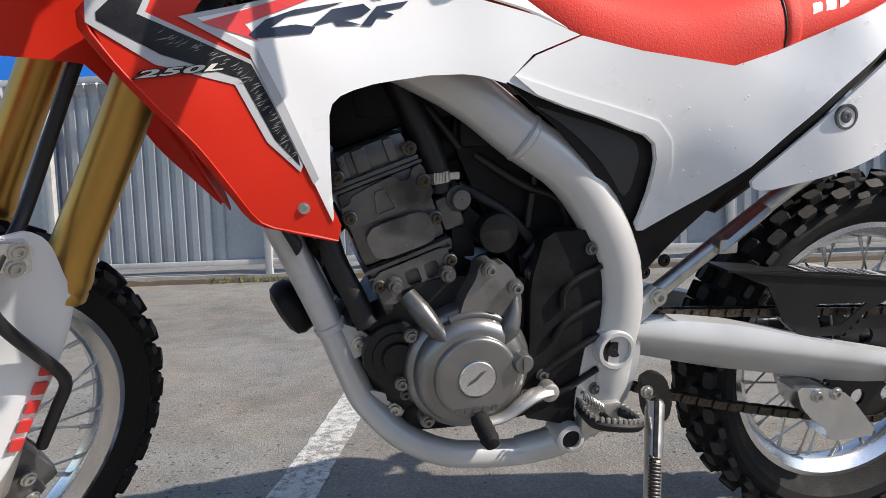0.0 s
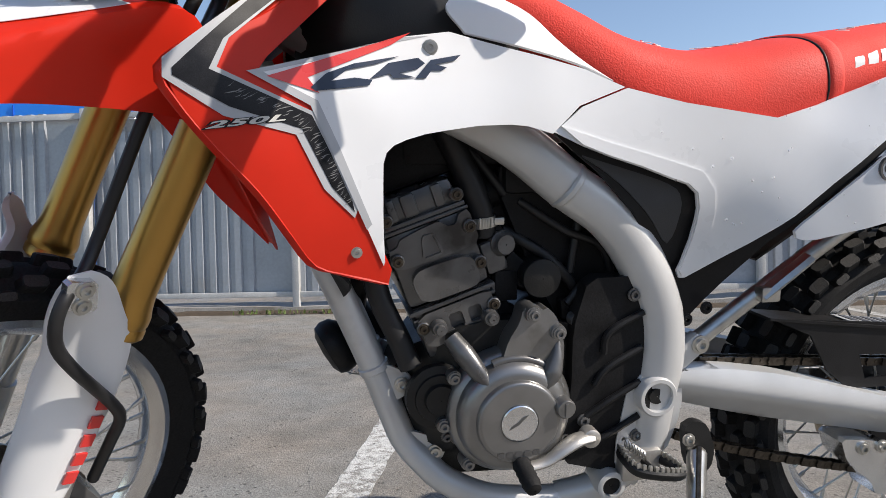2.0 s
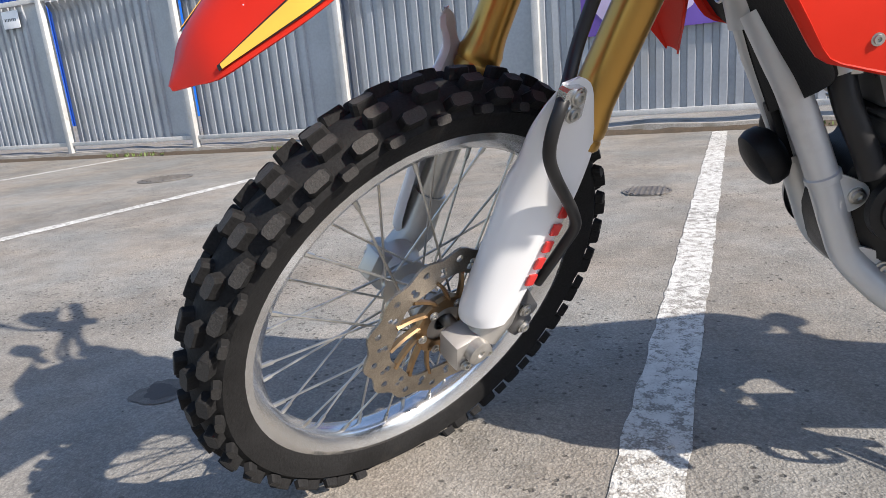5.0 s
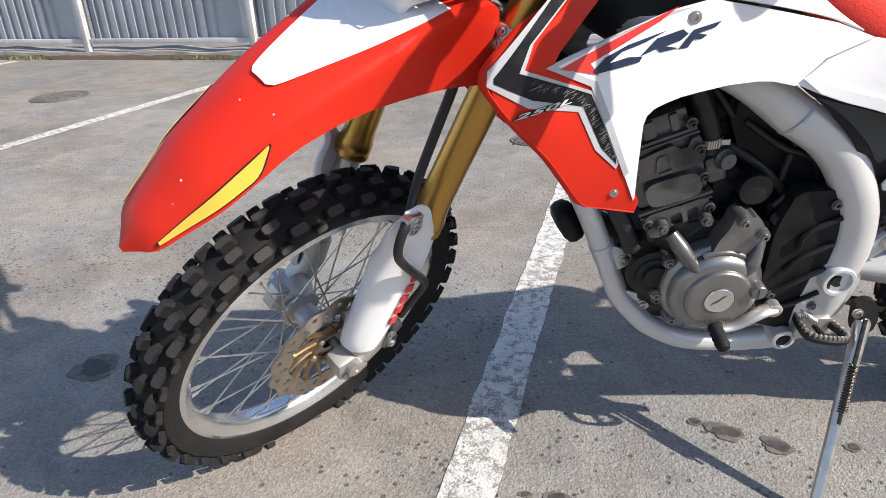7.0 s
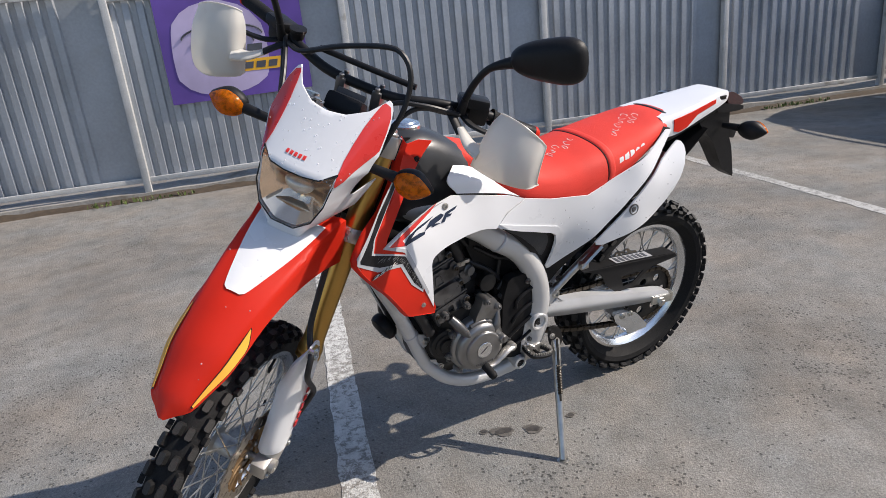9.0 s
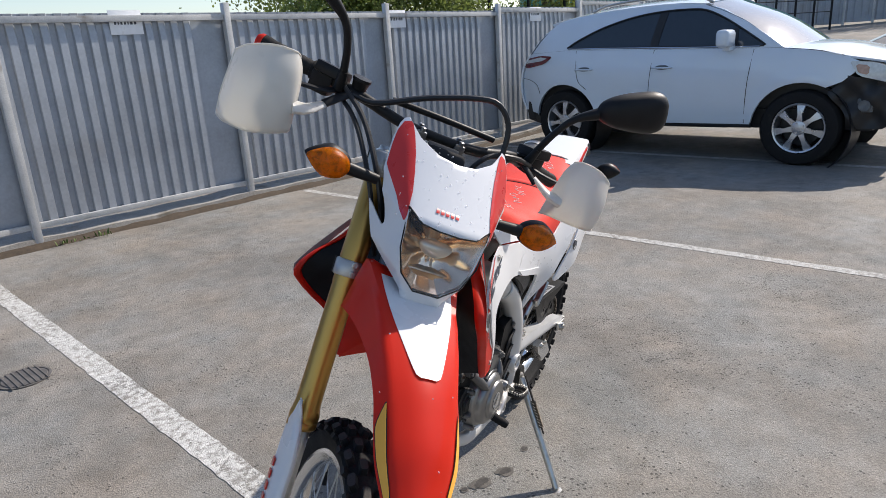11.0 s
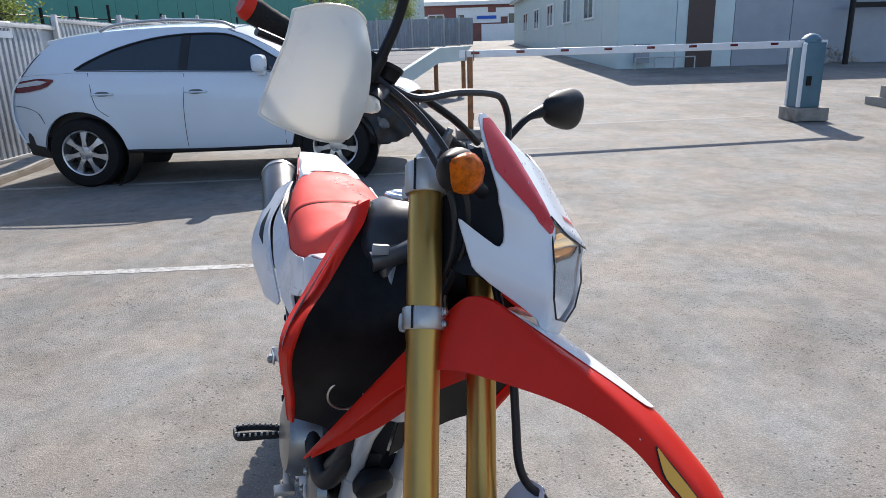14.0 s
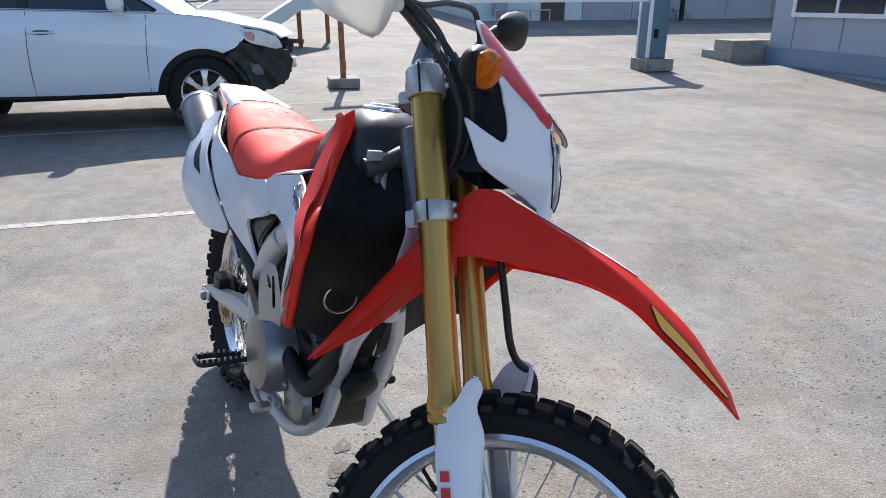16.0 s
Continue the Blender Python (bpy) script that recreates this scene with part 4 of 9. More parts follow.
# ---------------------------------------------------------------- barrier
def barrier():
    b = thing("barrier_post", "rust coloured barrier rest post on a concrete foot", "barrier")
    px, py = 8.36, -1.07
    g = ground_z(px)
    bm = bmesh.new()
    box(bm, (px, py, g + 0.065), (0.42, 0.42, 0.13), bevel=0.012)
    part("foot", bm, CONCRETE, b)
    bm = bmesh.new()
    box(bm, (px, py, g + 0.62), (0.075, 0.075, 1.0), bevel=0.006)
    for s in (-1, 1):
        box(bm, (px, py + s * 0.055, g + 1.14), (0.06, 0.012, 0.14))
    box(bm, (px, py - 0.02, g + 0.3), (0.02, 0.06, 0.1))
    part("post", bm, RUST, b)

    qx, qy = 9.0, -6.3
    gq = ground_z(qx)
    p = thing("barrier_pillar", "blue grey boom barrier housing with white edges", "barrier")
    bm = bmesh.new()
    box(bm, (qx, qy - 0.03, gq + 0.1), (0.5, 0.52, 0.2), bevel=0.015)
    part("foot", bm, CONCRETE, p)
    bm = bmesh.new()
    box(bm, (qx, qy, gq + 0.68), (0.34, 0.34, 0.96), bevel=0.02)
    part("housing", bm, PILLAR_BLUE, p)
    for sx in (-1, 1):
        bm = bmesh.new()
        box(bm, (qx + sx * 0.165, qy + 0.165, gq + 0.68), (0.05, 0.05, 0.94), bevel=0.008)
        part("edge_strip", bm, FRAME_WHITE, p)
    bm = bmesh.new()
    box(bm, (qx - 0.18, qy + 0.05, gq + 0.6), (0.03, 0.07, 0.14), bevel=0.004)
    part("switch", bm, BLACK, p)
    bm = bmesh.new()
    lathe(bm, [(0, 0.14), (0.05, 0.14), (0.1, 0.1), (0.13, 0.03), (0.13, 0.001)], (qx - 0.03, qy, gq + 1.16), (0, 0, 1), 20)
    part("lamp", bm, PILLAR_BLUE, p, "dark domed lamp housing")
    # boom
    boom = thing("barrier_boom", "white boom with small red reflectors", "barrier", m=Matrix.Identity(4))
    a, c = V(px, py + 0.15, g + 1.16), V(qx - 0.02, qy - 0.25, gq + 1.14)
    d = (c - a).normalized()
    s = V(-d.y, d.x, 0)
    m = Matrix((d, s, V(0, 0, 1))).transposed()
    bm = bmesh.new()
    box(bm, (a + c) / 2, ((c - a).length, 0.05, 0.1), m=m, bevel=0.008)
    part("beam", bm, FRAME_WHITE, boom)
    for k in range(9):
        bm = bmesh.new()
        box(bm, a.lerp(c, 0.04 + k * 0.115) - s * 0.028 + V(0, 0, 0.015), (0.12, 0.008, 0.035), m=m, bevel=0.003)
        box(bm, a.lerp(c, 0.04 + k * 0.115) + s * 0.028 + V(0, 0, 0.015), (0.12, 0.008, 0.035), m=m, bevel=0.003)
        part("reflector", bm, TAIL_RED, boom)


barrier()


def ramp():
    """The steel vehicle ramp: a plank deck between two pale edge beams, level at its high end."""
    r = thing("vehicle_ramp", "grey vehicle ramp with pale edge beams on rusty legs", "ramp")
    brow, down, over = V(13.32, -0.8, 0), V(-0.81, 0.59, 0), V(0.59, 0.81, 0)
    wide = 1.96
    deck = lambda d: float(np.interp(d, (-1.2, 0.0, 3.3), (1.36, 1.33, 0.24)))
    at = lambda d, w, lift=0.0: brow + down * d + over * w + V(0, 0, deck(d) + lift)
    count = 22
    for k in range(count):
        d0, d1 = -1.2 + 4.5 * k / count, -1.2 + 4.5 * (k + 0.95) / count
        bm = bmesh.new()
        f = bm.faces.new([bm.verts.new(at(d, w)) for d, w in ((d0, 0.02), (d1, 0.02), (d1, wide - 0.02), (d0, wide - 0.02))])
        shell(bm, [f], 0.04)
        part("plank", bm, WOOD_GREY, r, smooth=0)
    for w in (0.0, wide):
        bm = bmesh.new()
        for d0, d1 in ((-1.2, 0.0), (0.0, 3.3)):
            for low, high, thick in ((-0.02, 0.05, 0.05), (-0.26, -0.02, 0.02)):
                v = [[bm.verts.new(at(d, w + side * thick, z)) for side, z in ((-1, low), (1, low), (1, high), (-1, high))] for d in (d0, d1)]
                for i in range(4):
                    bm.faces.new((v[0][i], v[0][(i + 1) % 4], v[1][(i + 1) % 4], v[1][i]))
                bm.faces.new(v[0][::-1])
                bm.faces.new(v[1])
        part("side_beam", bm, PANEL_PALE, r, "pale painted steel edge beam", smooth=0)
    for w in (0.06, wide - 0.06):
        for d in (-1.1, 0.0, 1.25):
            foot = brow + down * d + over * w
            g, top = ground_z(foot.x), deck(d) - 0.04
            bm = bmesh.new()
            box(bm, (foot.x, foot.y, (top + g) / 2), (0.09, 0.09, top - g), bevel=0.006)
            part("leg", bm, RUST, r)
    for d in (0.0, 1.25):
        a, b = brow + down * d, brow + down * d + over * wide
        bm = bmesh.new()
        rod(bm, (a.x, a.y, ground_z(a.x) + 0.12), (b.x, b.y, ground_z(b.x) + 0.12), 0.05, 6)
        part("brace", bm, RUST, r)


ramp()

# ---------------------------------------------------------------- parked car
# white paint with the sky's blue reflection put into its base colour
CAR_WHITE = mat("pearl_white_paint", (0.66, 0.725, 0.79), 0.2, var=0.02, scale=3, coat=0.6)
CAR_GLASS = mat("tinted_glass", (0.03, 0.042, 0.055), 0.05, var=0.05, coat=0.5)
CAR_BLACK = mat("car_black_trim", (0.02, 0.02, 0.021), 0.5, var=0.2, scale=12)
CAR_WHEEL = mat("alloy_wheel", (0.52, 0.53, 0.55), 0.3, 0.8, var=0.08, scale=12)
CAR_AMBER = mat("car_amber_lamp", (0.42, 0.22, 0.14), 0.15, var=0.2, scale=30, coat=0.8)
CAR_MOUNT = mat("car_grey_mount", (0.13, 0.14, 0.145), 0.5, var=0.3, scale=20)
CAR_LAMP = mat("car_lamp_lens", (0.56, 0.58, 0.58), 0.08, var=0.15, scale=30, coat=0.8)
CHROME = mat("chrome_trim", (0.8, 0.81, 0.82), 0.1, 1.0, var=0.04)


def car_wheel(parent, u, w, z, side, r=0.365):
    """An alloy wheel with its tyre; side: +1 or -1, the way it faces across the car."""
    c = V(w, u, z)
    ax = (side, 0, 0)
    bm = bmesh.new()
    lathe(bm, [(-0.22, r * 0.64), (-0.22, r * 0.93), (-0.19, r), (-0.03, r), (0.0, r * 0.94), (0.010, r * 0.82), (0.004, r * 0.69), (-0.02, r * 0.645)], c, ax, 40)
    tyre = part("wheel", bm, RUBBER, parent)
    bm = bmesh.new()
    lathe(bm, [(-0.015, r * 0.665), (0.0, r * 0.655), (-0.005, r * 0.615), (-0.05, r * 0.595), (-0.2, r * 0.58)], c, ax, 40)
    part("rim", bm, CAR_WHEEL, tyre)
    a, s, o = axes_for(ax)
    for k in range(7):
        bm = bmesh.new()
        t = 2 * math.pi * k / 7 + 0.2
        d = math.cos(t) * s + math.sin(t) * o
        q = a.cross(d)
        v = []
        for f, wid, dep in ((0.12, 0.085, 0.0), (0.36, 0.055, 0.012), (0.635, 0.115, -0.012)):
            for sgn in (-1, 1):
                v.append(bm.verts.new(c + d * r * f + q * sgn * r * wid * 0.95 + a * (-0.018 + dep)))
        bm.faces.new((v[0], v[1], v[3], v[2]))
        bm.faces.new((v[2], v[3], v[5], v[4]))
        bm.faces.ensure_lookup_table()
        shell(bm, list(bm.faces), 0.03)
        part("spoke", bm, CAR_WHEEL, tyre)
    bm = bmesh.new()
    lathe(bm, [(-0.05, r * 0.19), (-0.012, r * 0.18), (-0.004, r * 0.1), (-0.004, 0.001)], c, ax, 20)
    for k in range(5):
        t = 2 * math.pi * k / 5
        bolt(bm, c + (math.cos(t) * s + math.sin(t) * o) * r * 0.13 + a * -0.012, a, 0.011, 0.012)
    part("hub_cap", bm, CAR_WHEEL, tyre)
    bm = bmesh.new()
    lathe(bm, [(-0.16, r * 0.5), (-0.14, r * 0.5), (-0.14, 0.001)], c, ax, 24)
    part("brake_disc", bm, CAR_BLACK, tyre)


def make_car():
    car = thing("suv", "white five door sport utility car with a missing front bumper", "car", m=Matrix.Translation((6.78, 0.59, 0.0)))
    wb, R = 2.64, 0.365
    low = 0.39

    def width(u, z):
        """Half the car's width: sides bow out to the doors' middle, lean in over the waist, and taper to nose and tail."""
        w = float(np.interp(z, (0.3, 0.42, 0.6, 0.85, 1.0, 1.10, 1.16, 1.35, 1.53, 1.62), (0.87, 0.912, 0.93, 0.937, 0.92, 0.893, 0.868, 0.775, 0.672, 0.60)))
        if u < 0.1:
            w -= 0.20 * ((0.1 - u) / 1.0) ** 2
        if u > 2.45:
            w -= 0.30 * ((u - 2.45) / 1.0) ** 2.2
        for cu in (0.0, wb):
            w += 0.016 * math.exp(-((math.hypot(u - cu, z - R) - 0.46) / 0.06) ** 2)
        return w

    def side(s, lift=0.0):
        return lambda u, z, d: (s * (width(u, z) + lift - d), u, z)

    def line(s, pts, r, lift=0.003, n=18, flat=1.0):
        bm = bmesh.new()
        tube(bm, [(s * (width(u, z) + lift), u, z) for u, z in pts], r, 6, n, flat=flat)
        return bm

    def arch(cu, n=20):
        r = R * 1.24
        return [(cu - r * math.cos(math.pi * k / n), R - 0.02 + r * math.sin(math.pi * k / n)) for k in range(n + 1)]

    lower = [(-0.33, 0.80), *[(u, z) for u, z in arch(0.0) if z > low and u > -0.26], (0.46, low), (1.3, low - 0.012), (2.18, low), *[(u, z) for u, z in arch(wb) if z > low], (3.07, 0.43), (3.36, 0.47), (3.42, 0.62), (3.44, 0.78), (3.40, 1.0), (3.28, 1.16),
             (2.66, 1.185), (1.5, 1.155), (0.46, 1.128), (0.20, 1.122), (-0.1, 1.09), (-0.33, 1.035), (-0.45, 0.975), (-0.42, 0.88)]
    upper = [(0.20, 1.125), (0.46, 1.130), (1.5, 1.157), (2.66, 1.187), (3.28, 1.163), (3.20, 1.27), (3.06, 1.39), (2.90, 1.49), (2.72, 1.545), (2.3, 1.592), (1.8, 1.618), (1.35, 1.618), (1.08, 1.595), (0.86, 1.52), (0.62, 1.40), (0.36, 1.235)]
    glass = [(2.64, 1.215), (2.50, 1.295), (2.22, 1.415), (1.88, 1.505), (1.55, 1.545), (1.22, 1.548), (1.04, 1.525), (0.84, 1.44), (0.62, 1.315), (0.40, 1.178), (0.38, 1.155), (0.48, 1.150), (1.5, 1.18), (2.5, 1.205)]
    for s in (-1, 1):
        bm = bmesh.new()
        sheet(bm, lower, side(s), 0.04, step=0.06)
        body = part("body_side", bm, CAR_WHITE, car, smooth=50)
        bm = bmesh.new()
        sheet(bm, upper, side(s, 0.001), 0.03, step=0.06, holes=[glass])
        cabin = part("cabin_side", bm, CAR_WHITE, car, smooth=50)
        mid = V(1.5, 1.33)
        bm = bmesh.new()
        sheet(bm, [tuple(mid + (Vector(p) - mid) * 1.03) for p in glass], side(s, -0.012), 0.008, step=0.08)
        part("side_window", bm, CAR_GLASS, cabin)
        part("window_seal", line(s, glass + glass[:1], 0.009, 0.0, 90), CAR_BLACK, cabin)
        part("waist_trim", line(s, [(0.42, 1.143), (1.0, 1.157), (1.5, 1.172), (2.1, 1.190), (2.62, 1.203)], 0.008, 0.004), CHROME, cabin)
        for u, du, w in ((1.54, 0.035, 0.045), (0.66, -0.03, 0.022)):
            bm = bmesh.new()
            top = 1.535 if u > 1 else 1.33
            sheet(bm, [(u - w, 1.15), (u + w, 1.15), (u + w - du, top), (u - w - du, top)], side(s, -0.004), 0.006, step=0.08)
            part("pillar", bm, CAR_BLACK, cabin)
        for u in (1.40, 2.36):
            bm = bmesh.new()
            tube(bm, [(s * (width(u, 0.965) + k), u + du, 0.965 + 0.006 * du) for du, k in ((-0.11, 0.0), (-0.09, 0.028), (0.0, 0.034), (0.09, 0.028), (0.11, 0.0))], 0.013, 8, 16, flat=0.7)
            part("door_handle", bm, CAR_WHITE, body)
            # grey patch laid on the door, for the shaded hollow behind the handle
            bm = bmesh.new()
            sheet(bm, rounded([(u - 0.075, 0.945), (u + 0.075, 0.945), (u + 0.075, 0.992), (u - 0.075, 0.992)], 0.25, 2), side(s, 0.0015), 0.002, step=0.05)
            part("handle_recess", bm, CAR_MOUNT, body)
        for seam in ([(0.47, 1.12), (0.485, 0.95), (0.50, 0.8), (0.51, 0.62), (0.515, 0.40)], [(1.515, 1.15), (1.53, 0.95), (1.545, 0.75), (1.55, 0.55), (1.55, 0.40)], [(2.50, 1.18), (2.47, 1.0), (2.46, 0.92), (2.42, 0.82), (2.32, 0.74)],
                     [(0.20, 1.12), (-0.1, 1.088), (-0.33, 1.033)], [(3.40, 0.86), (3.25, 0.845), (3.10, 0.79), (3.03, 0.68)]):
            part("panel_seam", line(s, seam, 0.0035, 0.0005), CAR_BLACK, body)
        # crease along the doors, over the sills
        part("sill", line(s, [(0.45, 0.375), (1.3, 0.36), (2.2, 0.375)], 0.032, -0.035, flat=0.8), CAR_BLACK, body)
        for cu in (0.0, wb):
            bm = bmesh.new()
            lathe(bm, [(-0.4, R * 1.215), (-0.03, R * 1.215), (-0.012, R * 1.25), (-0.4, R * 1.25)], (s * 0.93, cu, R - 0.02), (s, 0, 0), 30, arc=(math.pi * 0.42, math.pi * 1.58), closed=True)
            lathe(bm, [(-0.39, R * 1.22), (-0.39, 0.01)], (s * 0.93, cu, R - 0.02), (s, 0, 0), 30)
            part("wheel_arch", bm, CAR_BLACK, body)
        bm = bmesh.new()
        box(bm, (s * 1.03, 0.70, 1.235), (0.24, 0.13, 0.17), bevel=0.055, seg=4)
        mirror = part("door_mirror", bm, CAR_WHITE, car, smooth=60)
        bm = bmesh.new()
        box(bm, (s * 0.93, 0.70, 1.15), (0.14, 0.08, 0.07), bevel=0.012)
        part("bracket", bm, CAR_WHITE, mirror)
        bm = bmesh.new()
        tube(bm, [(s * 0.60, 1.0, 1.60), (s * 0.605, 1.18, 1.665), (s * 0.61, 1.7, 1.69), (s * 0.605, 2.2, 1.66), (s * 0.60, 2.42, 1.60)], 0.017, 8, 28)
        part("roof_rail", bm, STEEL, car)
        # lamps
        bm = bmesh.new()
        sheet(bm, rounded([(-0.80, 0.785), (-0.72, 0.775), (-0.45, 0.85), (-0.37, 0.985), (-0.57, 0.965), (-0.76, 0.885)], 0.12, 1), side(s, 0.012), 0.05, step=0.05)
        lens = part("headlight", bm, CAR_LAMP, car)
        bm = bmesh.new()
        sheet(bm, rounded([(-0.42, 0.955), (-0.45, 0.875), (-0.53, 0.855), (-0.53, 0.94)], 0.2, 1), side(s, 0.016), 0.02, step=0.05)
        part("turn_lamp", bm, CAR_AMBER, lens)
        # torn liner and fog lamp ahead of the front wheel
        bm = bmesh.new()
        sheet(bm, [(-0.22, 0.70), (-0.37, 0.855), (-0.72, 0.78), (-0.84, 0.76), (-0.90, 0.66), (-0.84, 0.46), (-0.66, 0.36), (-0.47, 0.36), (-0.36, 0.52)], lambda u, z, d: (s * (width(u, z) - 0.03 - 0.05 * math.sin(u * 19) * math.sin(z * 17) - d), u, z), 0.03, step=0.05)
        part("wheel_liner", bm, CAR_BLACK, car)
        bm = bmesh.new()
        box(bm, (s * 0.80, -0.52, 0.58), (0.06, 0.13, 0.13), bevel=0.02)
        lathe(bm, [(0, 0.05), (0.02, 0.05), (0.02, 0.04), (0.012, 0.001)], (s * 0.83, -0.52, 0.58), (s, 0, 0), 20)
        part("fog_lamp_mount", bm, CAR_MOUNT, car)
        bm = bmesh.new()
        box(bm, (s * 0.52, -0.90, 0.62), (0.16, 0.07, 0.11), bevel=0.01)
        part("bumper_bracket", bm, CAR_WHEEL, car)
        bm = bmesh.new()
        sheet(bm, rounded([(2.84, 1.125), (2.96, 1.04), (3.20, 1.0), (3.385, 0.99), (3.33, 1.105), (3.05, 1.14)], 0.18, 1), side(s, 0.010), 0.03, step=0.05)
        tail_lamp = part("tail_light", bm, TAIL_RED, car)
        bm = bmesh.new()
        sheet(bm, [(2.93, 1.105), (3.02, 1.075), (3.34, 1.045), (3.32, 1.085), (3.05, 1.12)], side(s, 0.0125), 0.003, step=0.05)
        part("clear_band", bm, CAR_LAMP, tail_lamp)
        # low black valance behind the rear wheel
        bm = bmesh.new()
        sheet(bm, [(3.05, 0.30), (3.30, 0.33), (3.37, 0.475), (3.07, 0.435)], side(s, -0.008), 0.03, step=0.08)
        part("valance", bm, CAR_BLACK, body)
        for cu in (0.0, wb):
            car_wheel(car, cu, s * 0.915, R, s, R)

    # bonnet, windscreen, roof and tail as skins across the car
    def across(u, z, half, drop, bow):
        return [(half * k, u + bow * (1 - k * k), z - drop * abs(k) ** 2.2) for k in (-1, -0.8, -0.4, 0, 0.4, 0.8, 1)]

    def skin_across(name, material, stations, thick, rows):
        bm = bmesh.new()
        loft(bm, [across(*st) for st in stations], 21, rows, thick)
        return part(name, bm, material, car, smooth=50)

    skin_across("bonnet", CAR_WHITE, ((-0.80, 0.90, 0.68, 0.02, -0.14), (-0.68, 0.99, 0.735, 0.03, -0.14), (-0.33, 1.085, width(-0.33, 1.035), 0.05, -0.10), (-0.1, 1.14, width(-0.1, 1.09), 0.05, -0.10), (0.22, 1.165, width(0.2, 1.122), 0.043, -0.16)), 0.02, 18)
    skin_across("windscreen", mat("windscreen_glass", (0.16, 0.2, 0.24), 0.05, var=0.05, coat=0.8), ((0.22, 1.145, 0.865, 0.02, -0.18), (0.62, 1.435, 0.75, 0.035, -0.14), (1.08, 1.642, 0.635, 0.047, -0.10)), 0.01, 14)
    skin_across("roof", CAR_WHITE, ((1.06, 1.640, 0.64, 0.047, -0.10), (1.35, 1.675, 0.605, 0.057, -0.04), (1.8, 1.68, 0.605, 0.062, 0.0), (2.3, 1.655, 0.62, 0.063, 0.0), (2.72, 1.60, 0.635, 0.055, 0.04), (2.98, 1.548, 0.62, 0.045, 0.08)), 0.03, 24)
    skin_across("rear_window", CAR_GLASS, ((2.86, 1.515, 0.63, 0.03, 0.06), (3.08, 1.38, 0.67, 0.02, 0.07), (3.27, 1.17, 0.69, 0.01, 0.08)), 0.01, 10)
    skin_across("tailgate", CAR_WHITE, ((3.275, 1.175, 0.70, 0.01, 0.09), (3.395, 1.0, 0.70, 0.0, 0.10), (3.435, 0.78, 0.70, 0.0, 0.10), (3.41, 0.6, 0.70, 0.0, 0.10), (3.35, 0.46, 0.70, 0.0, 0.08)), 0.02, 14)
    # bare crash structure where the bumper is missing
    bm = bmesh.new()
    box(bm, (0, -0.70, 0.62), (1.36, 0.2, 0.44), bevel=0.02)
    box(bm, (0, -0.84, 0.58), (1.3, 0.08, 0.12), bevel=0.015)
    rng = random.Random(3)
    for k in range(26):
        box(bm, (rng.uniform(-0.7, 0.7), rng.uniform(-0.88, -0.6), rng.uniform(0.38, 0.82)), (rng.uniform(0.04, 0.2), rng.uniform(0.03, 0.14), rng.uniform(0.03, 0.12)), m=Euler((rng.uniform(-0.5, 0.5), rng.uniform(-0.5, 0.5), 0)).to_matrix(), bevel=0.006)
    part("crash_structure", bm, CAR_BLACK, car, "dark bare bumper mounts and torn liner")
    bm = bmesh.new()
    box(bm, (0, 1.35, 0.46), (1.5, 3.9, 0.26), bevel=0.05)
    box(bm, (0, 1.4, 0.78), (1.6, 3.5, 0.5), bevel=0.05)
    tube(bm, [(-0.3, 0.9, 0.30), (-0.3, 2.2, 0.29), (-0.55, 2.9, 0.32), (-0.55, 3.3, 0.34)], 0.035, 8, 16)
    box(bm, (0, 0.1, 0.30), (1.5, 0.12, 0.09), bevel=0.02)
    box(bm, (0, wb, 0.30), (1.5, 0.12, 0.09), bevel=0.02)
    part("underbody", bm, CAR_BLACK, car)


make_car()

# ---------------------------------------------------------------- motorcycle
# Bike axes: x to the rear, y to the rider's right, z up, from the ground midway between the wheels.
BIKE = thing("motorcycle", "red and white dual sport motorcycle leaning on its side stand", "motorcycle",
             m=Matrix.Translation((0.0108, -0.0431, -0.017)) @ pose(0, 0, 0, 0, 0, 15.8) @ pose(0, 0, 0, 0, -0.87, 0) @ pose(0, 0, 0, 9.5, 0, 0))
STEER_AT, STEER_AXIS = V(-0.8355, 0, 0), V(0.463, 0, 0.886)
STEER = Matrix.Translation(STEER_AT) @ Matrix.Rotation(radians(44.6), 4, STEER_AXIS) @ Matrix.Translation(-STEER_AT)


def fpart(name, bm, material, parent=None, label="", smooth=38.0):
    """A part that turns with the handlebar."""
    bmesh.ops.transform(bm, matrix=STEER, verts=bm.verts)
    return part(name, bm, material, parent or BIKE, label, smooth)


def bpart(name, bm, material, parent=None, label="", smooth=38.0):
    return part(name, bm, material, parent or BIKE, label, smooth)


def knob(bm, c, er, et, ey, size, taper=0.82):
    """A tread block: wider at its root than at its face."""
    l, w, h = size[0] * 1.1, size[1] * 1.08, size[2] * 0.94
    corners = ((-1, -0.62), (-0.7, -1), (0.7, -1), (1, -0.62), (1, 0.62), (0.7, 1), (-0.7, 1), (-1, 0.62))
    rings = [[bm.verts.new(c + er * dz + et * a * l / 2 * k + ey * b * w / 2 * k) for a, b in corners] for dz, k in ((-0.004, 1.0), (h * 0.86, taper + 0.08), (h, taper))]
    for low, high in zip(rings, rings[1:]):
        for i in range(8):
            bm.faces.new((low[i], low[(i + 1) % 8], high[(i + 1) % 8], high[i]))
    bm.faces.new(rings[2]).material_index = 1
    bm.faces.new(rings[0][::-1])


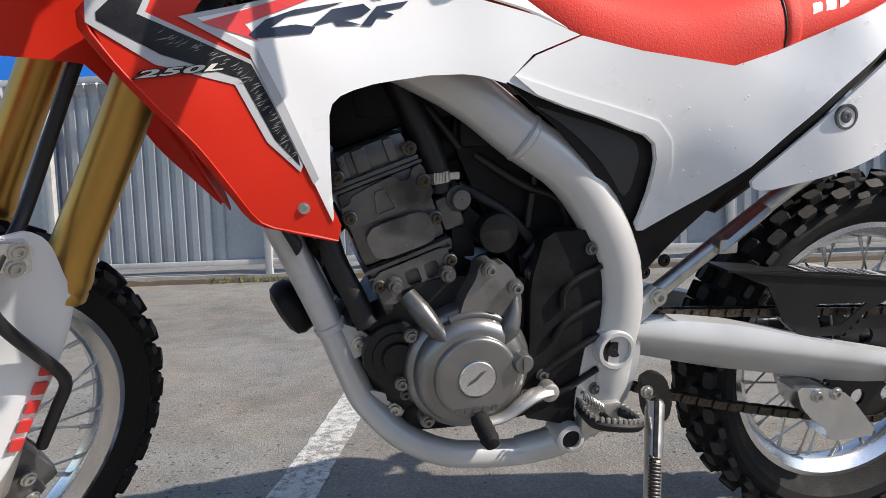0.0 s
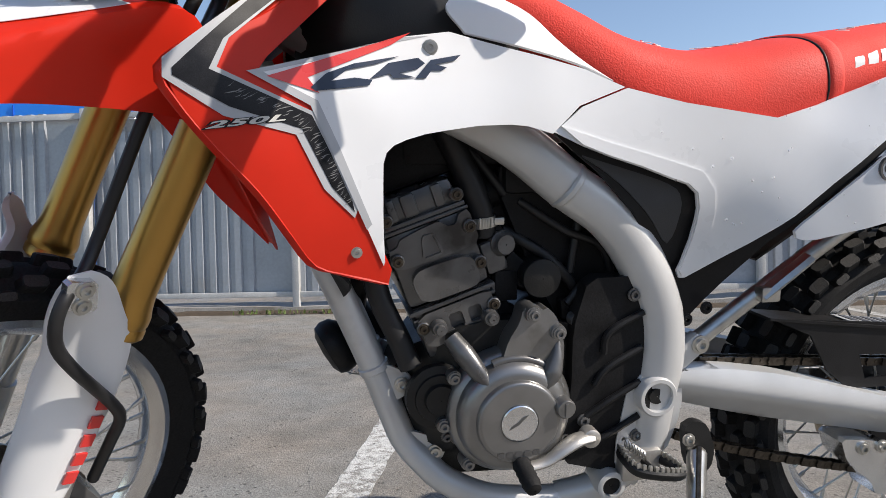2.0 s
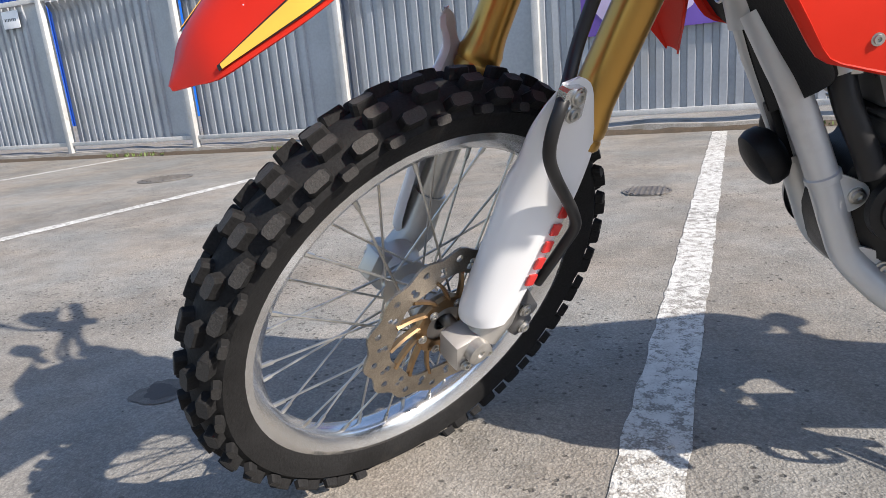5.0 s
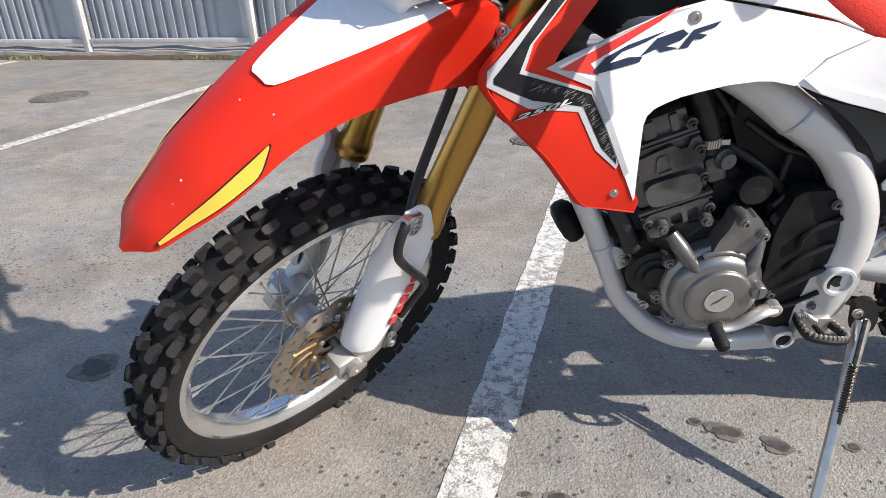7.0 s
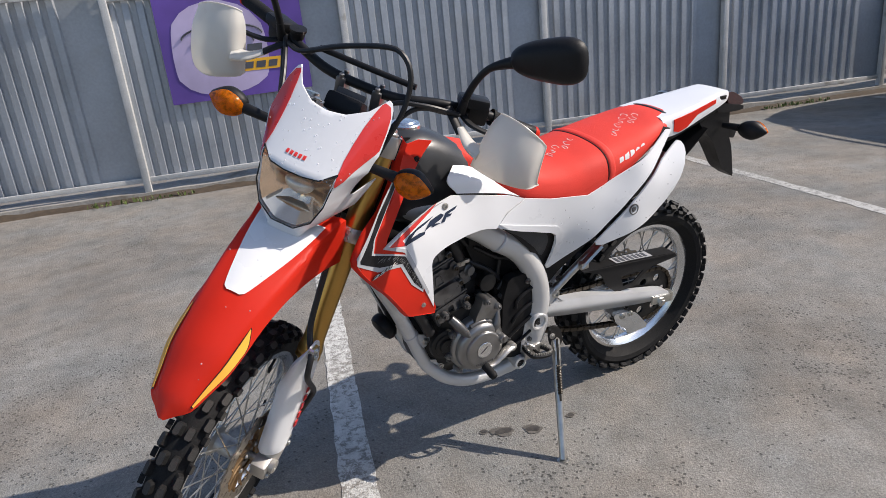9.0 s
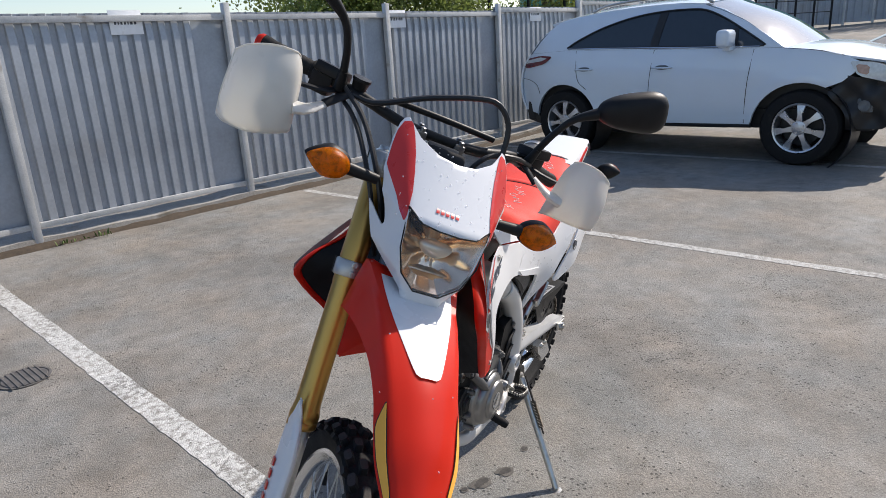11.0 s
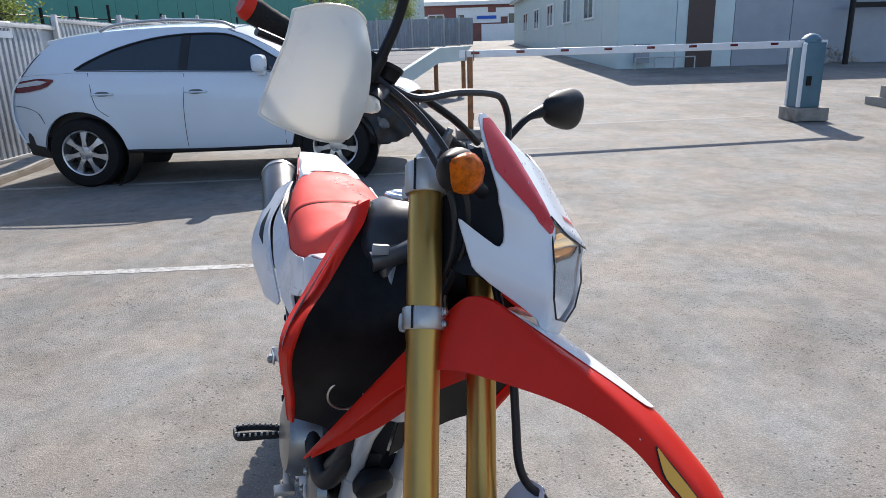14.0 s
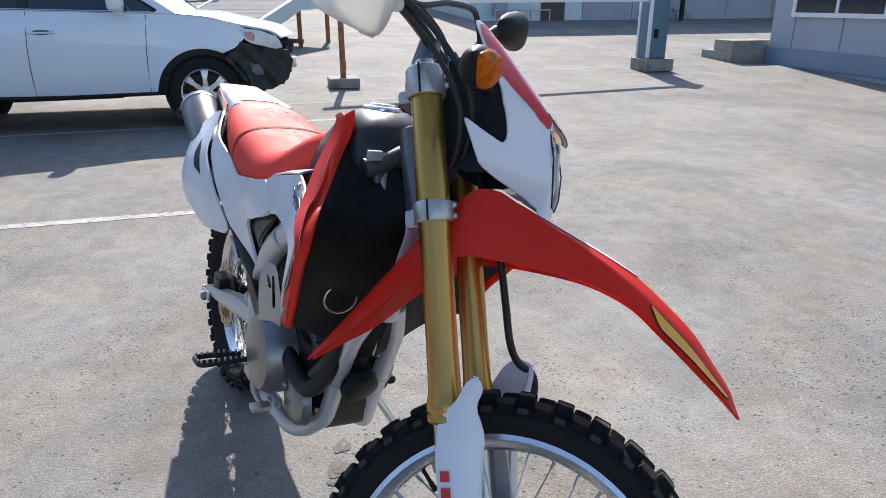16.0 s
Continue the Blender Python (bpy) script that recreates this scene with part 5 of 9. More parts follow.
def make_wheel(c, tyre_r, rim_r, width, pitches, rows, make, name, hub_r, spoke_count=36):
    c = V(*c)
    Y = V(0, 1, 0)
    w = width / 2
    bm = bmesh.new()
    lip = rim_r
    lathe(bm, [(-0.027, lip), (-0.029, lip - 0.010), (-0.018, lip - 0.024), (-0.010, lip - 0.030), (0.010, lip - 0.030), (0.018, lip - 0.024), (0.029, lip - 0.010), (0.027, lip),
               (0.019, lip - 0.004), (0.012, lip - 0.016), (-0.012, lip - 0.016), (-0.019, lip - 0.004)], c, Y, 72, closed=True)
    wheel = make(name, bm, ALLOY, None, "polished alloy spoked rim")
    bm = bmesh.new()
    crown = tyre_r - rows[0][3] - 0.002
    lathe(bm, [(-0.024, lip - 0.006), (-0.030, lip + 0.003), (-w * 0.86, lip + (crown - lip) * 0.34), (-w * 0.93, lip + (crown - lip) * 0.56), (-w * 0.80, crown - 0.016), (-w * 0.52, crown - 0.005), (0, crown),
               (w * 0.52, crown - 0.005), (w * 0.80, crown - 0.016), (w * 0.93, lip + (crown - lip) * 0.56), (w * 0.86, lip + (crown - lip) * 0.34), (0.030, lip + 0.003), (0.024, lip - 0.006)], c, Y, 72)
    make("tyre", bm, RUBBER, wheel, "black knobbly off-road tyre", 30)
    # tread blocks
    turn = STEER if make is fpart else Matrix.Identity(4)
    for row, (y, size_l, size_w, h, phase, tilt) in enumerate(rows):
        bm = bmesh.new()
        knob(bm, V(0, 0, 0), V(0, 0, 1), V(1, 0, 0), V(0, 1, 0), (size_l, size_w, h))
        bmesh.ops.recalc_face_normals(bm, faces=bm.faces)
        me = bpy.data.meshes.new("tread_block")
        bm.to_mesh(me)
        bm.free()
        me.materials.append(RUBBER)
        me.materials.append(TREAD_TOP)
        for k in range(pitches):
            t = 2 * math.pi * (k + phase) / pitches
            er0 = V(math.cos(t), 0, math.sin(t))
            et = V(-math.sin(t), 0, math.cos(t))
            for s in (-1, 1) if y else (1,):
                a = radians(tilt) * s
                er = er0 * math.cos(a) + Y * math.sin(a)
                ey = Y * math.cos(a) - er0 * math.sin(a)
                block = new("tread_block", me)
                block.parent = wheel
                m = Matrix((et, ey, er)).transposed().to_4x4()
                m.translation = c + er0 * (crown - (y / w) ** 2 * 0.017) + Y * s * y
                block.matrix_basis = turn @ m
    # hub
    bm = bmesh.new()
    lathe(bm, [(-0.055, 0.014), (-0.055, hub_r * 0.75), (-0.045, hub_r * 0.8), (-0.040, hub_r), (-0.034, hub_r), (-0.028, hub_r * 0.62), (0.028, hub_r * 0.62), (0.034, hub_r), (0.040, hub_r), (0.046, hub_r * 0.8), (0.06, hub_r * 0.7), (0.06, 0.014)], c, Y, 28)
    make("hub", bm, CAST if name == "front_wheel" else DARK_ENGINE, wheel)
    # crossed spokes with nipples
    for k in range(spoke_count):
        side = -1 if k % 2 else 1
        lead = 1 if (k // 2) % 2 else -1
        t = 2 * math.pi * k / spoke_count
        th = t + lead * radians(52)
        a = c + V(math.cos(th), 0, math.sin(th)) * hub_r * 0.92 + Y * side * 0.036
        b = c + V(math.cos(t), 0, math.sin(t)) * (lip - 0.028) + Y * side * 0.006
        d = (b - a).normalized()
        bm = bmesh.new()
        rod(bm, a, b, 0.0018, 6)
        rod(bm, b - d * 0.018, b + d * 0.004, 0.0034, 6)
        make("spoke", bm, STEEL, wheel)
    bm = bmesh.new()
    t = 0.6
    d = V(math.cos(t), 0, math.sin(t))
    rod(bm, c + d * (lip - 0.03), c + d * (lip - 0.062), 0.004, 8)
    rod(bm, c + d * (lip - 0.055), c + d * (lip - 0.072), 0.0052, 8)
    make("valve", bm, BLACK, wheel)
    return wheel


FRONT_AXLE, REAR_AXLE = V(-0.730, 0, 0.345), V(0.7225, 0, 0.322)
# rows: offset from the middle, block length, block width, height, phase, tilt
front_wheel = make_wheel(FRONT_AXLE, 0.347, 0.276, 0.086, 33, ((0.0125, 0.029, 0.0165, 0.013, 0.0, 12), (0.0315, 0.030, 0.0165, 0.012, 0.5, 38), (0.042, 0.020, 0.011, 0.008, 0.0, 66)), fpart, "front_wheel", 0.040)
rear_wheel = make_wheel(REAR_AXLE, 0.325, 0.238, 0.122, 30, ((0.0, 0.024, 0.028, 0.014, 0.0, 0), (0.026, 0.030, 0.019, 0.014, 0.5, 15), (0.045, 0.030, 0.019, 0.013, 0.0, 38), (0.057, 0.024, 0.011, 0.009, 0.5, 66)), bpart, "rear_wheel", 0.058)


def circle(c, r, n=16, a0=0.0):
    return [(c[0] + r * math.cos(a0 + 2 * math.pi * k / n), c[1] + r * math.sin(a0 + 2 * math.pi * k / n)) for k in range(n)]


def brake_disc(c, y, r, r_in, make, parent):
    """A wave-edged disc with rows of drilled holes, on a pierced carrier."""
    edge = [(c.x + (r + 0.004 * math.cos(14 * t)) * math.cos(t), c.z + (r + 0.004 * math.cos(14 * t)) * math.sin(t)) for t in (2 * math.pi * k / 112 for k in range(112))]
    holes = [[(c.x + (r_in - 0.003 * math.cos(7 * t)) * math.cos(t), c.z + (r_in - 0.003 * math.cos(7 * t)) * math.sin(t)) for t in (2 * math.pi * k / 70 for k in range(70))]]
    for k in range(28):
        t = 2 * math.pi * k / 28
        rad = r_in + (r - r_in) * (0.28 if k % 2 else 0.70)
        holes.append(circle((c.x + rad * math.cos(t), c.z + rad * math.sin(t)), 0.0056, 8))
    for k in range(14):
        t = 2 * math.pi * (k + 0.5) / 14
        rad = r_in + (r - r_in) * 0.5
        holes.append(circle((c.x + rad * math.cos(t), c.z + rad * math.sin(t)), 0.0042, 8))
    bm = bmesh.new()
    sheet(bm, edge, lambda u, v, d: (u, y + d - 0.0018, v), 0.0036, step=0.012, holes=holes)
    disc = make("brake_disc", bm, DISC, parent, "drilled wave brake disc, bronze tinted steel", 20)
    bm = bmesh.new()
    for k in range(14):
        t = 2 * math.pi * k / 14
        a = V(c.x + 0.045 * math.cos(t), y + 0.004, c.z + 0.045 * math.sin(t))
        b = V(c.x + (r_in + 0.003) * math.cos(t + 0.34), y, c.z + (r_in + 0.003) * math.sin(t + 0.34))
        arm = bmesh.new()
        tube(arm, [a, a.lerp(b, 0.5) + V(math.cos(t), 0, math.sin(t)) * 0.004, b], 0.0058, 6, 5, flat=0.5)
        make("carrier_arm", arm, BRONZE, parent)
    lathe(bm, [(-0.004, 0.03), (-0.004, 0.048), (0.004, 0.048), (0.004, 0.03)], (c.x, y + 0.004, c.z), (0, 1, 0), 28, closed=True)
    make("carrier", bm, BRONZE, parent)
    ring = [2 * math.pi * k / 6 for k in range(6)]
    bolts(make, parent, STEEL, [((c.x + 0.04 * math.cos(t), y - 0.004, c.z + 0.04 * math.sin(t)), (0, -1, 0), 0.005, 0.004) for t in ring])


brake_disc(FRONT_AXLE, -0.060, 0.128, 0.088, fpart, front_wheel)
brake_disc(REAR_AXLE, 0.066, 0.108, 0.075, bpart, rear_wheel)

# ---- front fork
FORK_TOP, FORK_LOW = V(-0.316, 0, 1.125), V(-0.684, 0, 0.345)
FORK_DIR = (FORK_TOP - FORK_LOW).normalized()
FORK_FRONT = V(-FORK_DIR.z, 0, FORK_DIR.x)


def on_fork(z, y=0.0, ahead=0.0):
    k = (z - FORK_LOW.z) / FORK_DIR.z
    return FORK_LOW + FORK_DIR * k + V(0.003 + 0.06 * y, y, 0) + FORK_FRONT * ahead


for s in (-1, 1):
    y = s * 0.102
    bm = bmesh.new()
    L = lambda z: (on_fork(z) - on_fork(0.60)).dot(FORK_DIR)
    lathe(bm, [(0.0, 0.024), (0.0, 0.0275), (0.004, 0.031), (0.012, 0.031), (0.016, 0.029), (0.020, 0.031), (0.030, 0.031), (0.040, 0.0285), (0.055, 0.0265), (0.12, 0.0258), (0.30, 0.0262), (L(0.88), 0.0275), (L(1.12), 0.027), (L(1.125), 0.024)], on_fork(0.60, y), FORK_DIR, 32)
    leg = fpart("fork_tube", bm, GOLD, None, "gold anodised upper fork tube")
    bm = bmesh.new()
    lathe(bm, [(0, 0.022), (0.006, 0.022), (0.01, 0.017), (0.016, 0.016), (0.016, 0.001)], on_fork(1.125, y), FORK_DIR, 24)
    fpart("fork_cap", bm, STEEL, leg)
    bm = bmesh.new()
    tube(bm, [on_fork(0.605, y), on_fork(0.40, y)], 0.0215, 20)
    fpart("fork_slider", bm, STEEL, leg, "bright steel fork slider")
    # axle lug
    bm = bmesh.new()
    tube(bm, [on_fork(0.43, y), on_fork(0.37, y), V(-0.700, y, 0.345)], [0.025, 0.028, 0.026], 16)
    box(bm, (-0.722, y - s * 0.004, 0.338), (0.062, 0.042, 0.052), bevel=0.008)
    lathe(bm, [(0, 0.018), (0.014, 0.018), (0.016, 0.014), (0.016, 0.006), (0.008, 0.005), (0.008, 0.001)], (-0.7225, y + s * 0.015, 0.345), (0, s, 0), 20)
    fpart("axle_lug", bm, CAST, leg)
    bolts(fpart, leg, STEEL, [((-0.722 + dx, y + s * 0.018, 0.325), (0, s, 0), 0.006, 0.006) for dx in (-0.018, 0.02)])
    # white plastic guard: a wide blade ahead of the slider, curled in along its front
    bm = bmesh.new()
    rows = []
    crown = ((0.712, -0.610, -0.634, 0.04), (0.702, -0.596, -0.642, 0.12), (0.684, -0.586, -0.648, 0.3), (0.65, -0.578, -0.652, 0.6)) if s < 0 else ((0.690, -0.601, -0.604, 0.04), (0.683, -0.594, -0.611, 0.12), (0.672, -0.588, -0.616, 0.3), (0.645, -0.584, -0.630, 0.6))
    for z, rear, fore, wrap in (*crown, (0.61, -0.570, -0.655, 0.8), (0.57, -0.578, -0.667, 1), (0.53, -0.594, -0.681, 1), (0.48, -0.620, -0.701, 1), (0.43, -0.648, -0.722, 1), (0.395, -0.672, -0.734, 1), (0.38, -0.690, -0.732, 1)):
        fore += 0.014 if s > 0 and z < 0.67 else 0.0
        wrap *= 0.55 if s > 0 else 1.0
        w = (rear - fore) / 0.07
        rows.append([(x + 0.016 + 0.007 * s, s * (0.132 - wrap * k), z - 0.006 * wrap * k / 0.08) for x, k in ((rear, 0.003), (rear - 0.008 * w, 0.0), (rear * 0.5 + fore * 0.5, 0.005), (fore + 0.010 * w, 0.018), (fore, 0.033), (fore, 0.046), (fore + 0.008, 0.056))])
    loft(bm, [[r[k] for r in rows] for k in range(7)], 40, 20, 0.003)
    guard = fpart("fork_guard", bm, WHITE, leg, "white plastic fork guard with red bars of lettering")
    u = 0.435
    for k in range(5):
        bm = bmesh.new()
        edge = lambda z: float(np.interp(z, (0.43, 0.48, 0.53, 0.57), (-0.642, -0.616, -0.592, -0.574)))
        quad = [(edge(u) + 0.004, u - 0.004), (edge(u) - 0.009, u + 0.002), (edge(u + 0.014) - 0.009, u + 0.016), (edge(u + 0.014) + 0.004, u + 0.010)]
        sheet(bm, quad, lambda a, b, d: (a + 0.007 * s, s * (0.1358 - d), b), 0.003, step=0.03)
        fpart("letter_bar", bm, RED_DEEP, guard)
        u += 0.0225
    for z0, nm, hh in ((0.905, "lower_clamp", 0.017), (1.104, "upper_clamp", 0.025)):
        bm = bmesh.new()
        lathe(bm, [(-hh, 0.027), (-hh, 0.0315), (0.003 - hh, 0.0335), (hh - 0.003, 0.0335), (hh, 0.0315), (hh, 0.027)], on_fork(z0, y), FORK_DIR, 24, closed=True)
        box(bm, on_fork(z0, y - s * 0.03) - FORK_FRONT * 0.02, (0.045, 0.045, 0.03), m=Euler((0, radians(24), 0)).to_matrix(), bevel=0.006)
        clamp = fpart(nm, bm, CAST, leg)
        bm = bmesh.new()
        box(bm, on_fork(z0, y + s * 0.0335), (0.003, 0.003, hh * 2), m=Euler((0, radians(25), 0)).to_matrix())
        fpart("clamp_gap", bm, BLACK, clamp)
        bolts(fpart, leg, STEEL, [(on_fork(z0, y, 0.0335) + FORK_DIR * h, FORK_FRONT, 0.0055, 0.006) for h in (-0.009, 0.009)])

bm = bmesh.new()
box(bm, on_fork(0.905) - FORK_FRONT * 0.035, (0.06, 0.16, 0.034), m=Euler((0, radians(24), 0)).to_matrix(), bevel=0.01)
stem_low = fpart("lower_yoke", bm, CAST, None, "cast alloy lower fork yoke")
bm = bmesh.new()
box(bm, on_fork(1.098) - FORK_FRONT * 0.035, (0.06, 0.16, 0.026), m=Euler((0, radians(24), 0)).to_matrix(), bevel=0.01)
fpart("upper_yoke", bm, CAST, None, "cast alloy upper fork yoke")
# hose bracket on the left guard, and the brake hose
bm = bmesh.new()
sheet(bm, rounded([(-0.630, 0.712), (-0.600, 0.704), (-0.604, 0.667), (-0.637, 0.682)], 0.12, 1), lambda u, v, d: (u, -0.142 + d, v), 0.012, step=0.02)
hose_clip = fpart("hose_bracket", bm, ALLOY)
bolts(fpart, hose_clip, STEEL, [((x, -0.142, z), (0, -1, 0), 0.0075, 0.005) for x, z in ((-0.614, 0.698), (-0.619, 0.680))])
bm = bmesh.new()
tube(bm, [(-0.372, -0.055, 1.10), (-0.41, -0.06, 1.02), (-0.458, -0.07, 0.95), (-0.510, -0.088, 0.868), (-0.545, -0.095, 0.80), (-0.578, -0.102, 0.735), (-0.604, -0.118, 0.705), (-0.632, -0.138, 0.694), (-0.646, -0.143, 0.670), (-0.648, -0.144, 0.640), (-0.634, -0.144, 0.605), (-0.612, -0.144, 0.565), (-0.594, -0.143, 0.532), (-0.586, -0.142, 0.505), (-0.596, -0.134, 0.468), (-0.612, -0.115, 0.40)], 0.0074, 10, 90)
fpart("brake_hose", bm, HOSE, None, "black rubber brake hose")
# front caliper, tucked behind the fork leg
bm = bmesh.new()
box(bm, (-0.632, -0.082, 0.352), (0.055, 0.05, 0.085), m=Euler((0, radians(-25), 0)).to_matrix(), bevel=0.012)
box(bm, (-0.640, -0.104, 0.338), (0.04, 0.026, 0.055), m=Euler((0, radians(-25), 0)).to_matrix(), bevel=0.01)
caliper = fpart("front_caliper", bm, ENGINE, None, "dark cast brake caliper")
bolts(fpart, caliper, STEEL, [((-0.634, -0.117, z), (0, -1, 0), 0.0075, 0.006) for z in (0.325, 0.36)])
bm = bmesh.new()
lathe(bm, [(0, 0.03), (0.03, 0.044), (0.04, 0.044), (0.045, 0.03), (0.045, 0.001)], (-0.7225, 0.045, 0.345), (0, 1, 0), 28)
box(bm, (-0.755, 0.075, 0.372), (0.03, 0.03, 0.045), m=Euler((0, 0.6, 0)).to_matrix(), bevel=0.005)
fpart("speed_sensor_hub", bm, CAST)
bm = bmesh.new()
rod(bm, (-0.7225, -0.13, 0.345), (-0.7225, 0.13, 0.345), 0.010, 14)
fpart("axle", bm, STEEL)

# ---- front fender
RIDGE = [(-0.967, 0.772), (-0.935, 0.812), (-0.85, 0.879), (-0.75, 0.926), (-0.66, 0.950), (-0.55, 0.966), (-0.47, 0.966), (-0.40, 0.880), (-0.335, 0.745), (-0.256, 0.585)]
HALF = [0.005, 0.047, 0.074, 0.080, 0.084, 0.092, 0.108, 0.078, 0.060, 0.012]
ROOF = [0.001, 0.010, 0.020, 0.020, 0.016, 0.003, -0.018, 0.004, 0.012, 0.002]
DROP = [0.002, 0.022, 0.046, 0.047, 0.064, 0.095, 0.112, 0.100, 0.070, 0.008]


def fender_at(t, v, lift=0.0):
    """A place on the fender: t along it from the tip, v across from -1 to 1; past 0.6 lies the side skirt."""
    k = t * (len(RIDGE) - 1)
    i = min(int(k), len(RIDGE) - 2)
    f = k - i
    x = RIDGE[i][0] + (RIDGE[i + 1][0] - RIDGE[i][0]) * f
    z = RIDGE[i][1] + (RIDGE[i + 1][1] - RIDGE[i][1]) * f
    h = HALF[i] + (HALF[i + 1] - HALF[i]) * f
    d = DROP[i] + (DROP[i + 1] - DROP[i]) * f
    roof = ROOF[i] + (ROOF[i + 1] - ROOF[i]) * f
    a = abs(v)
    # the skirt splays outwards towards the tip
    crease = float(np.interp(t, (0.08, 0.28, 0.45), (0.66, 0.76, 0.92)))
    if a < 0.6:
        y, down = h * crease * a / 0.6, roof * (a / 0.6) ** 2
    else:
        y, down = h * (crease + (1 - crease) * (a - 0.6) / 0.4), roof + (d - roof) * (a - 0.6) / 0.4
    side = 1.0 if a > 0.55 else a / 0.55
    return V(x - lift * 0.4, math.copysign(y + lift * side, v) if v else 0.0, z - down + lift * (1.0 if a < 0.6 else 0.4))


def fender_curve(v):
    return [fender_at(k / 19, v) for k in range(20)]


bm = bmesh.new()
loft(bm, [fender_curve(v) for v in (-1, -0.8, -0.66, -0.58, -0.48, -0.25, 0, 0.25, 0.48, 0.58, 0.66, 0.8, 1)], 70, 31, 0.003)
fender = fpart("front_fender", bm, RED, None, "long red plastic front fender", 45)
bm = bmesh.new()
WP = [(0.334, 0.13), (0.345, 0.21), (0.40, 0.31), (0.48, 0.42), (0.54, 0.48), (0.60, 0.48)]
loft(bm, [[fender_at(t, v * k, 0.0015) for t, v in WP] for k in (-1, -0.5, 0, 0.5, 1)], 24, 13, 0.0006)
fpart("white_patch", bm, WHITE, fender, "white panel on the fender crown")
for s in (-1, 1):
    for grow, m, lift in ((1.0, AMBER_DECAL_EDGE, 0.0018), (0.82, YELLOW, 0.0026)):
        bm = bmesh.new()
        base = [(0.112, 0.78, 0.88), (0.16, 0.72, 0.92), (0.21, 0.69, 0.94), (0.250, 0.665, 0.95), (0.275, 0.655, 0.93), (0.300, 0.65, 0.69)]
        up, dn = [], []
        for t, a, b in base:
            mid, h = (a + b) / 2, (b - a) / 2
            tt = 0.21 + (t - 0.21) * (1 - (1 - grow) * 0.2)
            up.append(fender_at(tt, s * (mid - h * grow), lift))
            dn.append(fender_at(tt, s * (mid + h * grow), lift))
        loft(bm, [up, [p.lerp(q, 0.5) for p, q in zip(up, dn)], dn], 20, 5, 0.0005)
        fpart("yellow_decal" if m is YELLOW else "decal_outline", bm, m, fender)

# ---- headlight cowl (number plate shape)
def cowl_lines(v):
    """At height v: depth of the cowl's face, half its width to the crease, and how steeply the flank folds back."""
    face = float(np.interp(v, (0.94, 0.975, 1.03, 1.11, 1.20, 1.235), (-0.574, -0.574, -0.568, -0.540, -0.417, -0.366)))
    crease = float(np.interp(v, (0.94, 0.975, 1.01, 1.05, 1.112, 1.225, 1.24), (0.034, 0.041, 0.066, 0.075, 0.084, 0.100, 0.104)))
    fold = float(np.interp(v, (0.94, 1.0, 1.06, 1.10, 1.143, 1.23), (2.6, 3.1, 3.1, 2.2, 1.3, 1.0)))
    return face, crease, fold


def COWL_X(u, v):
    """Depth of the cowl's face, slightly bowed between its two creases."""
    face, crease, fold = cowl_lines(v)
    return face + 2.3 * (min(abs(u), crease) ** 2 - crease ** 2)


def flank(x, z):
    """A point of the flank's outline, unrolled: distance from the middle line along the face and then back."""
    face, crease, fold = cowl_lines(z)
    return (crease + x - face, z)


HALF_COWL = [(0.0, 1.197), (0.04, 1.200), (0.078, 1.212), (0.100, 1.229), (0.105, 1.2315)] + [flank(x, z) for x, z in (
    (-0.366, 1.227), (-0.372, 1.217), (-0.394, 1.191), (-0.418, 1.166), (-0.440, 1.142), (-0.452, 1.126), (-0.461, 1.109), (-0.469, 1.096), (-0.476, 1.081), (-0.481, 1.067), (-0.4825, 1.058), (-0.4805, 1.0515), (-0.476, 1.0495), (-0.470, 1.0503), (-0.440, 1.058), (-0.416, 1.065), (-0.412, 1.0655), (-0.412, 1.062), (-0.421, 1.050), (-0.4385, 1.0265), (-0.452, 1.008), (-0.459, 1.003), (-0.482, 0.9945), (-0.510, 0.9875), (-0.535, 0.981))] + [(0.056, 0.973), (0.044, 0.961), (0.036, 0.957), (0.0, 0.955)]
LAMP = [(0.084, 1.121), (0.055, 1.106), (0.02, 1.104), (-0.02, 1.104), (-0.055, 1.106), (-0.084, 1.121), (-0.078, 1.055), (-0.060, 1.012), (-0.026, 0.985), (0.026, 0.985), (0.060, 1.012), (0.078, 1.055)]


def cowl_place(w, v, d):
    face, crease, fold = cowl_lines(v)
    over = abs(w) - crease
    back = (over + math.sqrt(over * over + 0.000012)) / 2
    return (COWL_X(w, v) + back + d * 0.8, math.copysign(abs(w) - back + back / fold - d * (0.5 if over > 0 else 0.0), w), v)


bm = bmesh.new()
sheet(bm, [(u, v) for u, v in HALF_COWL] + [(-u, v) for u, v in HALF_COWL[-2:0:-1]], cowl_place, 0.004, step=0.007, holes=[LAMP])
cowl = fpart("headlight_cowl", bm, WHITE, None, "white headlight cowl with red side flashes", 40)
FLASH = [flank(x, z) for x, z in ((-0.373, 1.222), (-0.384, 1.206), (-0.404, 1.184), (-0.426, 1.161), (-0.435, 1.152), (-0.444, 1.147), (-0.466, 1.135), (-0.493, 1.121), (-0.517, 1.105), (-0.536, 1.0955), (-0.539, 1.098))] + [(0.0835, 1.118), (0.080, 1.140), (0.081, 1.165), (0.084, 1.19), (0.0895, 1.212), (0.0945, 1.225), (0.099, 1.2285)]
for s in (-1, 1):
    bm = bmesh.new()
    sheet(bm, [(s * u, v) for u, v in FLASH], lambda u, v, d: V(*cowl_place(u, v, d)) + V(-0.001, s * 0.0012, 0.0004), 0.0008, step=0.009)
    fpart("red_flash", bm, RED_DEEP, cowl)
